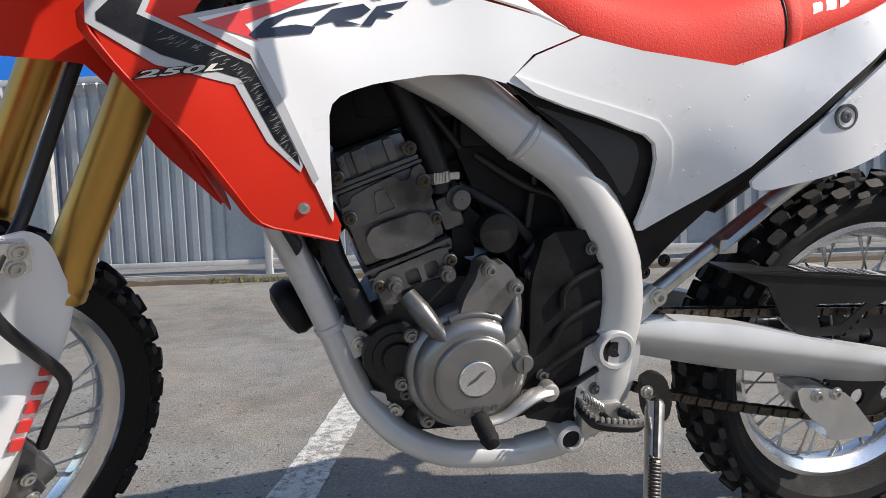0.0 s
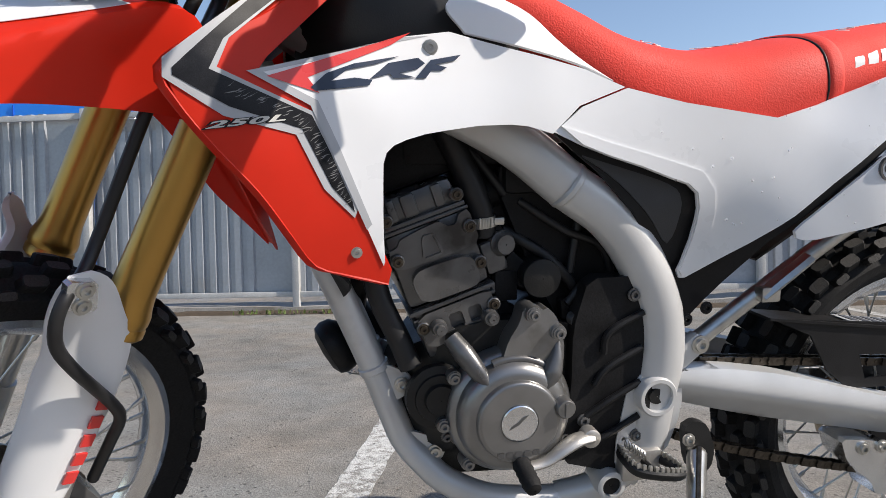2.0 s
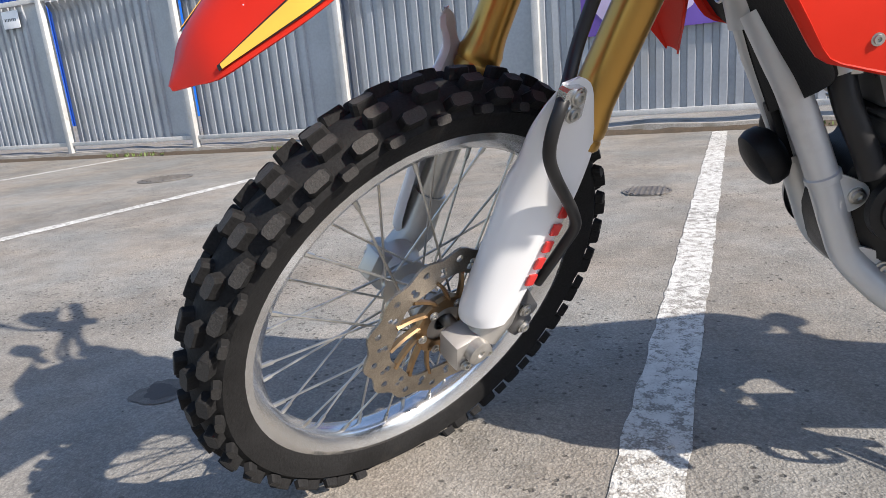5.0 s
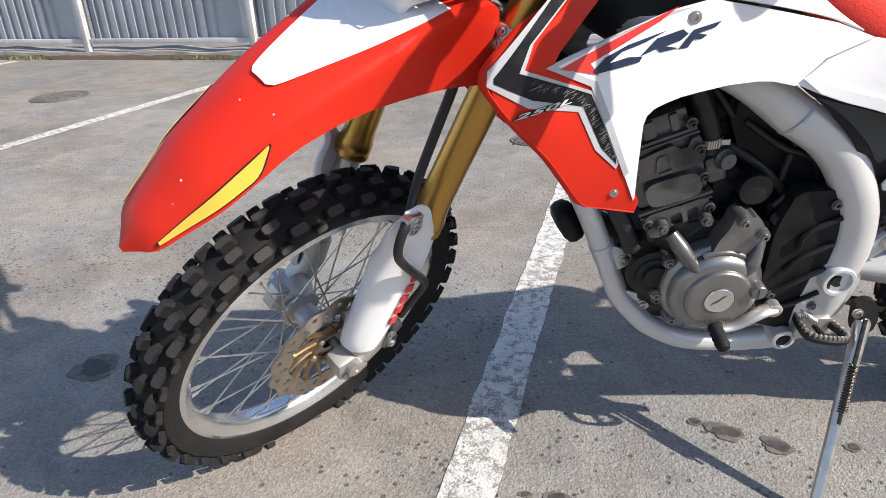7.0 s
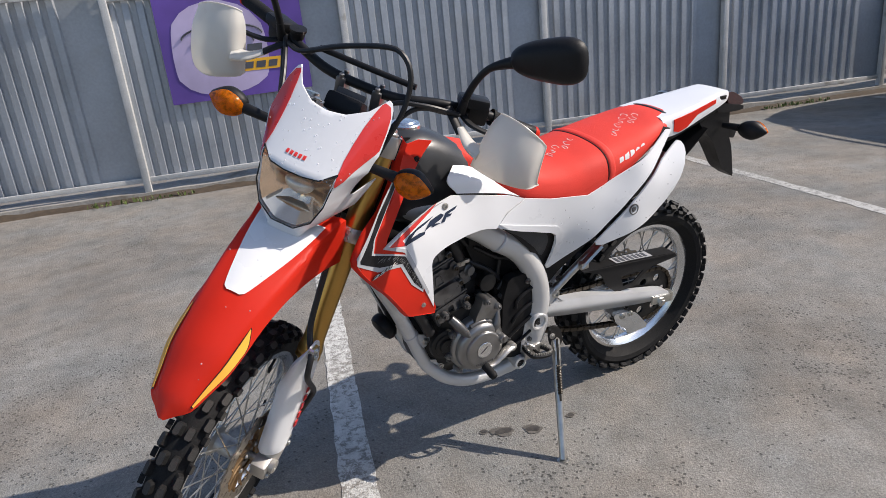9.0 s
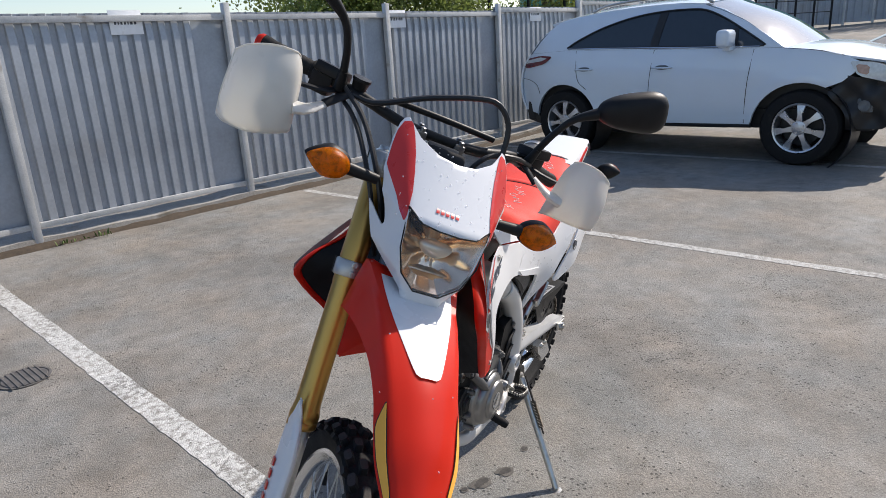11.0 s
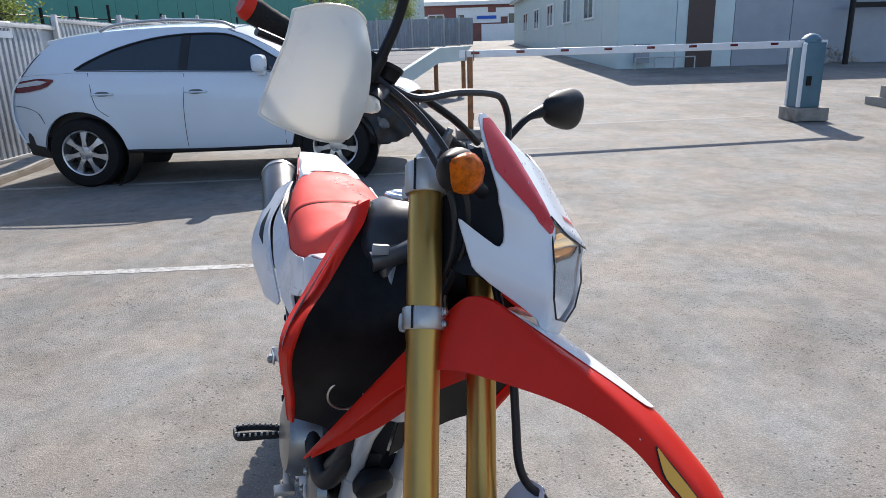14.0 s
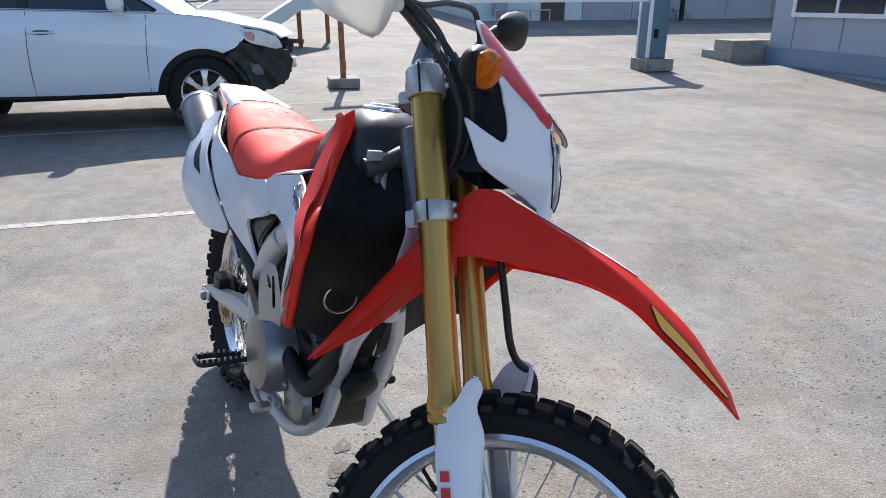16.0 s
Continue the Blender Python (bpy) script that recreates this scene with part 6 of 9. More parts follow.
letter_row(fpart, cowl, RED_DEEP, lambda u, v, d: cowl_place(-u, v, d - 0.0018), -0.034, 1.1275, [0.0062, 0.0066, 0.0066, 0.0066, 0.0066], 0.0058, 0.1, 0.5)
bm = bmesh.new()
sheet(bm, [(u * 0.99, v) for u, v in LAMP], lambda u, v, d: (COWL_X(u, v) + 0.001 + d - 0.006 * (1 - (u / 0.085) ** 2), u, v), 0.0, step=0.014)
lamp = fpart("headlight_lens", bm, LENS, cowl, "clear faceted headlight lens")
lamp.visible_shadow = False
bm = bmesh.new()
rim = [V(COWL_X(u, v) - 0.001, u, v) for u, v in LAMP]
for a, b in zip(rim, rim[1:] + rim[:1]):
    rod(bm, a, b, 0.0015, 6)
fpart("lamp_bezel", bm, BLACK, cowl)
bm = bmesh.new()
facets = random.Random(5)
rings = []
for k in range(8):
    t = k / 7
    ring = []
    for u, v in [(Vector(LAMP[i]).lerp(Vector(LAMP[(i + 1) % 12]), j / 4)) for i in range(12) for j in range(4)]:
        f = 1 - 0.82 * t
        rough_cast = facets.uniform(-0.0022, 0.0022) if 0 < k < 7 else 0.0
        ring.append(bm.verts.new((COWL_X(u, v) + 0.010 + 0.055 * math.sin(t * math.pi / 2) + rough_cast, u * f, 1.04 + (v - 1.04) * f)))
    rings.append(ring)
for a, b in zip(rings, rings[1:]):
    for k in range(len(a)):
        bm.faces.new((a[k], a[(k + 1) % len(a)], b[(k + 1) % len(a)], b[k]))
bm.faces.new(rings[-1])
fpart("reflector", bm, REFLECTOR, cowl, "chrome faceted reflector bowl", 25)
bm = bmesh.new()
bmesh.ops.create_uvsphere(bm, u_segments=24, v_segments=12, radius=1)
for v in bm.verts:
    v.co = V(-0.520 + v.co.x * 0.016, v.co.y * 0.034, 1.052 + v.co.z * 0.017 + 0.006 * v.co.y ** 2)
fpart("bulb_shield", bm, mat("satin_shield", (0.62, 0.56, 0.48), 0.32, 0.6, var=0.1), cowl, "satin metal shield before the bulb")
bm = bmesh.new()
lathe(bm, [(0, 0.012), (-0.03, 0.013), (-0.045, 0.009), (-0.048, 0.001)], (-0.475, 0.0, 1.05), (1, 0, 0), 16)
box(bm, (-0.525, 0.0, 1.012), (0.03, 0.11, 0.004), bevel=0.001)
box(bm, (-0.49, 0.0, 1.022), (0.05, 0.004, 0.03))
fpart("bulb", bm, STEEL, cowl)
# dark stays behind the cowl
bm = bmesh.new()
for s in (-1, 1):
    sheet(bm, [(-0.497, 1.03), (-0.503, 1.06), (-0.498, 1.10), (-0.475, 1.135), (-0.43, 1.160), (-0.385, 1.166), (-0.352, 1.155), (-0.338, 1.12), (-0.338, 1.06), (-0.355, 1.012), (-0.39, 0.992), (-0.43, 0.990), (-0.465, 1.0), (-0.485, 1.012)], lambda u, v, d: (u, s * (0.080 - d), v), 0.012, step=0.02)
box(bm, (-0.41, 0, 1.08), (0.07, 0.145, 0.12), bevel=0.02)
fpart("headlight_stay", bm, BLACK)
bm = bmesh.new()
box(bm, (-0.345, 0, 1.165), (0.05, 0.09, 0.045), m=Euler((0, radians(35), 0)).to_matrix(), bevel=0.014)
meter = fpart("speedometer", bm, BLACK, None, "small black digital instrument")
bm = bmesh.new()
box(bm, (-0.328, 0, 1.179), (0.004, 0.07, 0.030), m=Euler((0, radians(35), 0)).to_matrix(), bevel=0.003)
fpart("screen", bm, GREY_PLASTIC, meter)


def turn_signal(c, out, make, label):
    """An amber teardrop lens in a dark shell on a rubber stalk."""
    c, out = V(*c), V(*out).normalized()
    bm = bmesh.new()
    rod(bm, c - out * 0.10, c - out * 0.03, 0.010, 12, 0.013)
    stalk = make("turn_signal", bm, BLACK, None, label)
    fwd = V(-1, 0, 0) if c.x < 0 else V(1, 0, 0)
    up = out.cross(fwd).normalized()
    for nm, m, sc in (("shell", BLACK, 1.03), ("lens", AMBER, 0.96)):
        bm = bmesh.new()
        bmesh.ops.create_uvsphere(bm, u_segments=24, v_segments=14, radius=1)
        for v in bm.verts:
            p = v.co.copy()
            narrow = 1 - 0.6 * max(0, p.x) ** 1.6
            v.co = c + out * (p.x * 0.044 * sc) + fwd * (p.y * 0.027 * sc * narrow) + up * (p.z * 0.030 * sc * narrow)
            if nm == "lens":
                v.co += fwd * (0.007 + 0.0008 * math.cos(p.z * 40))
            else:
                v.co -= fwd * 0.004
        make(nm, bm, m, stalk, "amber lens" if nm == "lens" else "")


turn_signal((-0.437, 0.231, 1.120), (-0.05, 1, 0.06), fpart, "amber turn signal on a black stalk")
turn_signal((-0.449, -0.221, 1.118), (-0.05, -1, 0.06), fpart, "amber turn signal on a black stalk")

# ---- handlebar and controls
BAR = [(-0.095, -0.385, 1.150), (-0.150, -0.29, 1.175), (-0.232, -0.185, 1.200), (-0.272, -0.09, 1.192), (-0.275, 0.0, 1.188), (-0.272, 0.09, 1.192), (-0.240, 0.185, 1.205), (-0.183, 0.275, 1.205), (-0.130, 0.398, 1.207)]
bm = bmesh.new()
tube(bm, BAR, 0.0115, 14, 60)
tube(bm, [(-0.255, -0.12, 1.225), (-0.262, 0, 1.228), (-0.255, 0.12, 1.225)], 0.007, 10, 20)
fpart("handlebar", bm, BLACK, None, "black tubular handlebar")
for s in (-1, 1):
    bm = bmesh.new()
    box(bm, (-0.275, s * 0.045, 1.168), (0.036, 0.024, 0.056), bevel=0.005)
    for q in (-0.012, 0.012):
        lathe(bm, [(0, 0.006), (0.008, 0.006), (0.009, 0.004), (0.009, 0.001)], (-0.275 + q, s * 0.045, 1.195), (0, 0, 1), 10)
    fpart("bar_clamp", bm, COVER)
for s in (-1, 1):
    a, b = (V(-0.182, 0.277, 1.205), V(-0.130, 0.400, 1.208)) if s > 0 else (V(-0.150, -0.283, 1.173), V(-0.088, -0.389, 1.143))
    d = (b - a).normalized()
    bm = bmesh.new()
    lathe(bm, [(0, 0.020), (0.006, 0.020), (0.008, 0.0165)] + [(0.012 + k * 0.007, 0.0165 + 0.0008 * (k % 2)) for k in range(13)] + [(0.110, 0.018), (0.120, 0.0175)], a, d, 18)
    grip = fpart("grip", bm, RUBBER, None, "black ribbed rubber grip")
    bm = bmesh.new()
    lathe(bm, [(0.120, 0.0178), (0.127, 0.0178), (0.134, 0.013), (0.134, 0.001)], a, d, 18)
    fpart("grip_end", bm, RED, grip, "red grip end")
    bm = bmesh.new()
    c = V(-0.19, s * 0.255, 1.193)
    box(bm, c, (0.05, 0.05, 0.05), m=Euler((0, 0, radians(-24 * s))).to_matrix(), bevel=0.012)
    box(bm, c + V(-0.02, s * -0.01, 0.03), (0.05, 0.07, 0.025), m=Euler((0, 0.2, radians(-24 * s))).to_matrix(), bevel=0.008)
    fpart("switch_box", bm, BLACK)
    bm = bmesh.new()
    tube(bm, [(-0.225, s * 0.225, 1.195), (-0.255, s * 0.27, 1.190), (-0.235, s * 0.36, 1.180), (-0.205, s * 0.425, 1.172)], [0.010, 0.008, 0.007, 0.009], 8, 20, flat=0.6)
    fpart("brake_lever" if s > 0 else "clutch_lever", bm, BLACK)
    # hand guard: a curved white shield ahead of the grip, flaring out along its lower edge
    up = 0.010 if s < 0 else 0.0
    tuck = 1.0 if s > 0 else 0.6
    raised = 0.30 if s < 0 else 0.0
    rows = (((-0.262, 0.320, 1.238), (-0.279, 0.334, 1.248), (-0.288, 0.375, 1.246), (-0.280, 0.416, 1.228), (-0.260, 0.436, 1.206)),
            ((-0.264, 0.308, 1.212), (-0.298, 0.320, 1.212), (-0.314, 0.372, 1.202), (-0.301, 0.420, 1.186), (-0.270, 0.441 - 0.003 * tuck, 1.172)),
            ((-0.270, 0.300, 1.168), (-0.314, 0.313, 1.164), (-0.328, 0.372, 1.154), (-0.309, 0.424 - 0.004 * tuck, 1.142), (-0.270 - 0.002 * tuck, 0.447 - 0.008 * tuck, 1.132)),
            ((-0.273, 0.297, 1.133), (-0.314, 0.307, 1.127), (-0.330, 0.372, 1.114), (-0.306, 0.431 - 0.011 * tuck, 1.103), (-0.258 - 0.014 * tuck, 0.456 - 0.019 * tuck, 1.098)),
            ((-0.274, 0.296, 1.112), (-0.308, 0.304, 1.104), (-0.326, 0.370, 1.089), (-0.300, 0.438 - 0.020 * tuck, 1.080), (-0.244 - 0.029 * tuck, 0.466 - 0.031 * tuck, 1.076 + 0.005 * tuck)),
            ((-0.272, 0.297, 1.100), (-0.298, 0.303, 1.096), (-0.318, 0.368, 1.080), (-0.294, 0.446 - 0.028 * tuck, 1.071 + 0.003 * tuck), (-0.234 - 0.040 * tuck, 0.476 - 0.041 * tuck, 1.068 + 0.009 * tuck)))
    rows = [[(x, y, z + raised * max(0.0, 1.19 - z) * k) for (x, y, z), k in zip(row, (0.0, 0.5, 1.0, 1.0, 1.0))] for row in rows]
    bm = bmesh.new()
    loft(bm, [[(x, s * y, z + up) for x, y, z in row] for row in rows], 28, 22, 0.003)
    guard = fpart("hand_guard", bm, GUARD_WHITE, None, "white translucent plastic hand guard", 50)
    bm = bmesh.new()
    tube(bm, [(x, s * y, z + up) for x, y, z in rows[0]], 0.0018, 8, 24)
    tube(bm, [(x, s * y, z + up) for x, y, z in rows[5]], 0.0018, 8, 24)
    tube(bm, [(row[4][0], s * row[4][1], row[4][2] + up) for row in rows], 0.0018, 8, 24)
    fpart("rolled_rim", bm, GUARD_WHITE, guard)
    bm = bmesh.new()
    tube(bm, [(-0.300, s * 0.312, 1.150 + up), (-0.292, s * 0.280, 1.155 + up), (-0.268, s * 0.245, 1.172 + up)], [0.028, 0.018, 0.011], 14, 14, flat=0.45)
    fpart("arm", bm, GUARD_WHITE, guard)
    bm = bmesh.new()
    tube(bm, [(-0.245, s * 0.20, 1.205), (-0.262, s * 0.225, 1.19), (-0.275, s * 0.250, 1.172)], 0.012, 10, 12, flat=0.5)
    fpart("bracket", bm, BLACK, guard)
    # mirror
    bm = bmesh.new()
    rod(bm, (-0.235, s * 0.228, 1.20), (-0.245, s * 0.232, 1.24), 0.012, 10, 0.009)
    tube(bm, [(-0.243, s * 0.231, 1.235), (-0.255, s * 0.245, 1.29), (-0.262, s * 0.268, 1.335), (-0.266, s * 0.315, 1.370)], [0.0085, 0.0075, 0.008, 0.014], 10, 20)
    stem = fpart("mirror", bm, BLACK, None, "black rear view mirror on a bent stem")
    c = V(-0.276, s * 0.378, 1.402)
    u = V(-0.10, s * 0.90, 0.36).normalized()
    f = V(-1, -0.1 * s, 0.05)
    f = (f - u * f.dot(u)).normalized()
    w = u.cross(f)
    bm = bmesh.new()
    bmesh.ops.create_uvsphere(bm, u_segments=28, v_segments=16, radius=1)
    for v in bm.verts:
        p = v.co.copy()
        p.x, p.z = math.copysign(abs(p.x) ** 0.72, p.x), math.copysign(abs(p.z) ** 0.7, p.z)
        h = 0.92 + 0.26 * p.x
        v.co = c + u * p.x * 0.080 + w * p.z * 0.047 * h + f * (p.y * 0.034 if p.y > 0 else p.y * 0.006)
    fpart("shell", bm, BLACK, stem)
    bm = bmesh.new()
    pts = [c - f * 0.0065 + u * math.cos(t) * 0.073 + w * math.sin(t) * 0.042 * (1 + 0.18 * math.cos(t)) for t in (2 * math.pi * k / 28 for k in range(28))]
    fc = bm.faces.new([bm.verts.new(p) for p in pts])
    shell(bm, [fc], 0.001)
    fpart("glass", bm, MIRROR, stem)

# front brake reservoir, cables
bm = bmesh.new()
lathe(bm, [(0, 0.015), (0.016, 0.018), (0.018, 0.020), (0.024, 0.020), (0.025, 0.001)], (-0.235, 0.19, 1.215), (0, 0, 1), 20)
fpart("brake_reservoir", bm, BLACK)
for line, r in (([(-0.25, -0.23, 1.20), (-0.30, -0.16, 1.215), (-0.33, -0.09, 1.20), (-0.345, -0.05, 1.12), (-0.33, -0.04, 1.0)], 0.0055),
                ([(-0.255, 0.20, 1.205), (-0.276, 0.153, 1.212), (-0.282, 0.06, 1.262), (-0.288, -0.04, 1.302), (-0.292, -0.085, 1.304), (-0.305, -0.118, 1.27), (-0.325, -0.125, 1.20), (-0.37, -0.105, 1.10)], 0.0062),
                ([(-0.235, 0.22, 1.21), (-0.315, 0.172, 1.180), (-0.395, 0.128, 1.115), (-0.418, 0.09, 1.04), (-0.40, 0.05, 0.95)], 0.0055),
                ([(-0.24, -0.21, 1.19), (-0.31, -0.14, 1.2), (-0.35, -0.09, 1.10), (-0.32, -0.06, 0.98), (-0.26, -0.05, 0.90)], 0.0055),
                ([(-0.22, 0.235, 1.195), (-0.30, 0.185, 1.168), (-0.385, 0.136, 1.095), (-0.408, 0.10, 1.02), (-0.39, 0.06, 0.94)], 0.005)):
    bm = bmesh.new()
    tube(bm, line, r, 8, 40)
    fpart("control_cable", bm, HOSE)

# ---- frame
def mirrored(fn):
    for s in (-1, 1):
        fn(s)


SPAR = [(-0.285, 0.03, 0.935), (-0.16, 0.075, 0.865), (-0.02, 0.098, 0.793), (0.067, 0.103, 0.727), (0.128, 0.105, 0.684), (0.171, 0.106, 0.632), (0.207, 0.107, 0.558), (0.216, 0.108, 0.491), (0.208, 0.108, 0.424), (0.198, 0.108, 0.35), (0.17, 0.10, 0.30)]


def frame_side(s):
    bm = bmesh.new()
    tube(bm, [(x, s * y, z) for x, y, z in SPAR], [0.024, 0.027, 0.0285, 0.0285, 0.0275, 0.028, 0.028, 0.028, 0.029, 0.026, 0.02], 18, 54, flat=1.18)
    spar = bpart("frame_spar", bm, SILVER, None, "silver painted frame beam")
    bm = bmesh.new()
    c, d = V(0.072, s * 0.103, 0.7235), (V(0.128, 0, 0.684) - V(0.02, 0, 0.762)).normalized()
    lathe(bm, [(-0.006, 0.030), (-0.003, 0.0335), (0.0, 0.034), (0.003, 0.0335), (0.006, 0.030)], c, (d.x, 0, d.z), 20)
    bpart("weld", bm, SILVER, spar)
    bm = bmesh.new()
    lathe(bm, [(-0.02, 0.0285), (0.009, 0.0285), (0.012, 0.0265), (0.012, 0.0215), (0.004, 0.0205)], (0.200, s * 0.128, 0.431), (0, s, 0), 28)
    bpart("pivot_boss", bm, SILVER, spar)
    bm = bmesh.new()
    lathe(bm, [(0.0, 0.0205), (0.003, 0.0205), (0.003, 0.012), (0.007, 0.011), (0.007, 0.001)], (0.200, s * 0.128, 0.431), (0, s, 0), 24)
    bpart("pivot_bolt", bm, DARK_ENGINE, spar)
    # black disc that stands in for the dark inside of the lug's hole
    bm = bmesh.new()
    lathe(bm, [(0.0, 0.0145), (0.011, 0.0145), (0.011, 0.001)], (0.138, s * 0.120, 0.303), (0, s, 0), 20)
    bpart("lug_bore", bm, BLACK, spar)
    bm = bmesh.new()
    sheet(bm, rounded([(0.165, 0.455), (0.245, 0.47), (0.248, 0.40), (0.225, 0.335), (0.16, 0.30), (0.145, 0.34)], 0.2, 1), lambda u, v, d: (u, s * (0.120 - d), v), 0.02, step=0.03)
    bpart("pivot_plate", bm, SILVER, spar)
    bm = bmesh.new()
    tube(bm, [(0.075, s * 0.085, 0.270), (0.13, s * 0.098, 0.285), (0.185, s * 0.105, 0.325)], [0.02, 0.024, 0.026], 14, 12)
    lathe(bm, [(-0.03, 0.021), (0.014, 0.021), (0.016, 0.018), (0.016, 0.014), (-0.03, 0.013)], (0.138, s * 0.120, 0.303), (0, s, 0), 24)
    bpart("frame_lug", bm, SILVER, spar)
    bm = bmesh.new()
    tube(bm, [(-0.268, s * 0.022, 0.68), (-0.245, s * 0.040, 0.625), (-0.227, s * 0.048, 0.585), (-0.187, s * 0.050, 0.487), (-0.158, s * 0.050, 0.405), (-0.142, s * 0.052, 0.365), (-0.115, s * 0.064, 0.332), (-0.083, s * 0.076, 0.305), (-0.02, s * 0.085, 0.278), (0.078, s * 0.088, 0.268), (0.12, s * 0.092, 0.275)], [0.0195] * 11, 16, 54)
    lathe(bm, [(-0.004, 0.019), (-0.002, 0.0222), (0.006, 0.0222), (0.008, 0.019)], (-0.183, s * 0.050, 0.477), (0.37, 0, -0.93), 18)
    bpart("cradle_tube", bm, SILVER, spar, "silver lower frame cradle tube")
    # engine hanger plates
    for (x, z) in ((-0.150, 0.452), (-0.105, 0.348)):
        bm = bmesh.new()
        sheet(bm, rounded([(x - 0.03, z - 0.03), (x + 0.012, z - 0.018), (x + 0.022, z + 0.004), (x + 0.008, z + 0.02), (x - 0.045, z + 0.04)], 0.25, 2), lambda u, v, d: (u, s * (0.064 - d), v), 0.006, step=0.02)
        plate = bpart("engine_hanger", bm, SILVER, spar)
        bm = bmesh.new()
        bolt(bm, (x + 0.004, s * 0.064, z), (0, s, 0), 0.008, 0.008)
        bpart("bolt", bm, STEEL, plate)
    bm = bmesh.new()
    tube(bm, [(0.25, s * 0.105, 0.48), (0.335, s * 0.105, 0.54), (0.46, s * 0.115, 0.632), (0.60, s * 0.11, 0.72), (0.70, s * 0.09, 0.84)], 0.0125, 12, 24)
    sub = bpart("subframe_tube", bm, STEEL, None, "bare steel rear subframe strut")
    bm = bmesh.new()
    box(bm, (0.255, s * 0.112, 0.487), (0.05, 0.02, 0.03), m=Euler((0, radians(-40), 0)).to_matrix(), bevel=0.005)
    bolts(bpart, sub, STEEL, [((0.269, s * 0.121, 0.497), (0, s, 0), 0.010, 0.008)])
    bpart("bracket", bm, SILVER, sub)
    bm = bmesh.new()
    tube(bm, [(0.36, s * 0.118, 0.56), (0.43, s * 0.122, 0.615)], 0.017, 8, flat=0.5)
    box(bm, (0.37, s * 0.122, 0.565), (0.03, 0.02, 0.022), bevel=0.004)
    bpart("peg_hanger", bm, STEEL, sub)


mirrored(frame_side)
bm = bmesh.new()
lathe(bm, [(-0.10, 0.022), (-0.095, 0.032), (-0.06, 0.033), (0.06, 0.033), (0.085, 0.032), (0.09, 0.022)], (-0.33, 0, 0.965), (0.463, 0, 0.886), 24)
bpart("steering_head", bm, ENGINE)
bm = bmesh.new()
tube(bm, [(-0.32, 0, 0.88), (-0.29, 0, 0.76), (-0.262, 0, 0.665)], [0.022, 0.025, 0.03], 18, 16)
tube_low = bpart("down_tube", bm, SILVER, None, "silver frame down tube")
bm = bmesh.new()
sheet(bm, rounded([(0.012, 0.560), (0.010, 0.605), (-0.012, 0.650), (-0.050, 0.672), (-0.062, 0.60), (-0.060, 0.548), (-0.03, 0.535)], 0.2, 1), lambda u, v, d: (-0.262 + (0.67 - v) * 0.40 + d, u, v), 0.006, step=0.03)
bpart("gusset", bm, SILVER, tube_low)

# ---- engine
def crankcase(u, v, d):
    full = min(1, max(0, (u + 0.135) / 0.05)) * min(1, max(0, (v - 0.325) / 0.05))
    half = 0.045 + 0.050 * full
    return (u, half * (d / 0.095 - 1), v)


bm = bmesh.new()
sheet(bm, rounded([(-0.175, 0.42), (-0.15, 0.34), (-0.09, 0.30), (0.10, 0.295), (0.155, 0.33), (0.165, 0.42), (0.15, 0.49), (0.08, 0.54), (-0.06, 0.545), (-0.14, 0.50)], 0.2, 2), crankcase, 0.19, step=0.03)
engine = bpart("engine", bm, DARK_ENGINE, None, "dark grey water cooled single cylinder engine")
EA = V(-0.32, 0, 0.948).normalized()      # cylinder axis
EX = V(EA.z, 0, -EA.x)
E0 = V(-0.066, 0, 0.535)


def eng(a, b, y):
    """A place by the cylinder: a up its axis, b across it to the rear."""
    return E0 + EA * a + EX * b + V(0, y, 0)


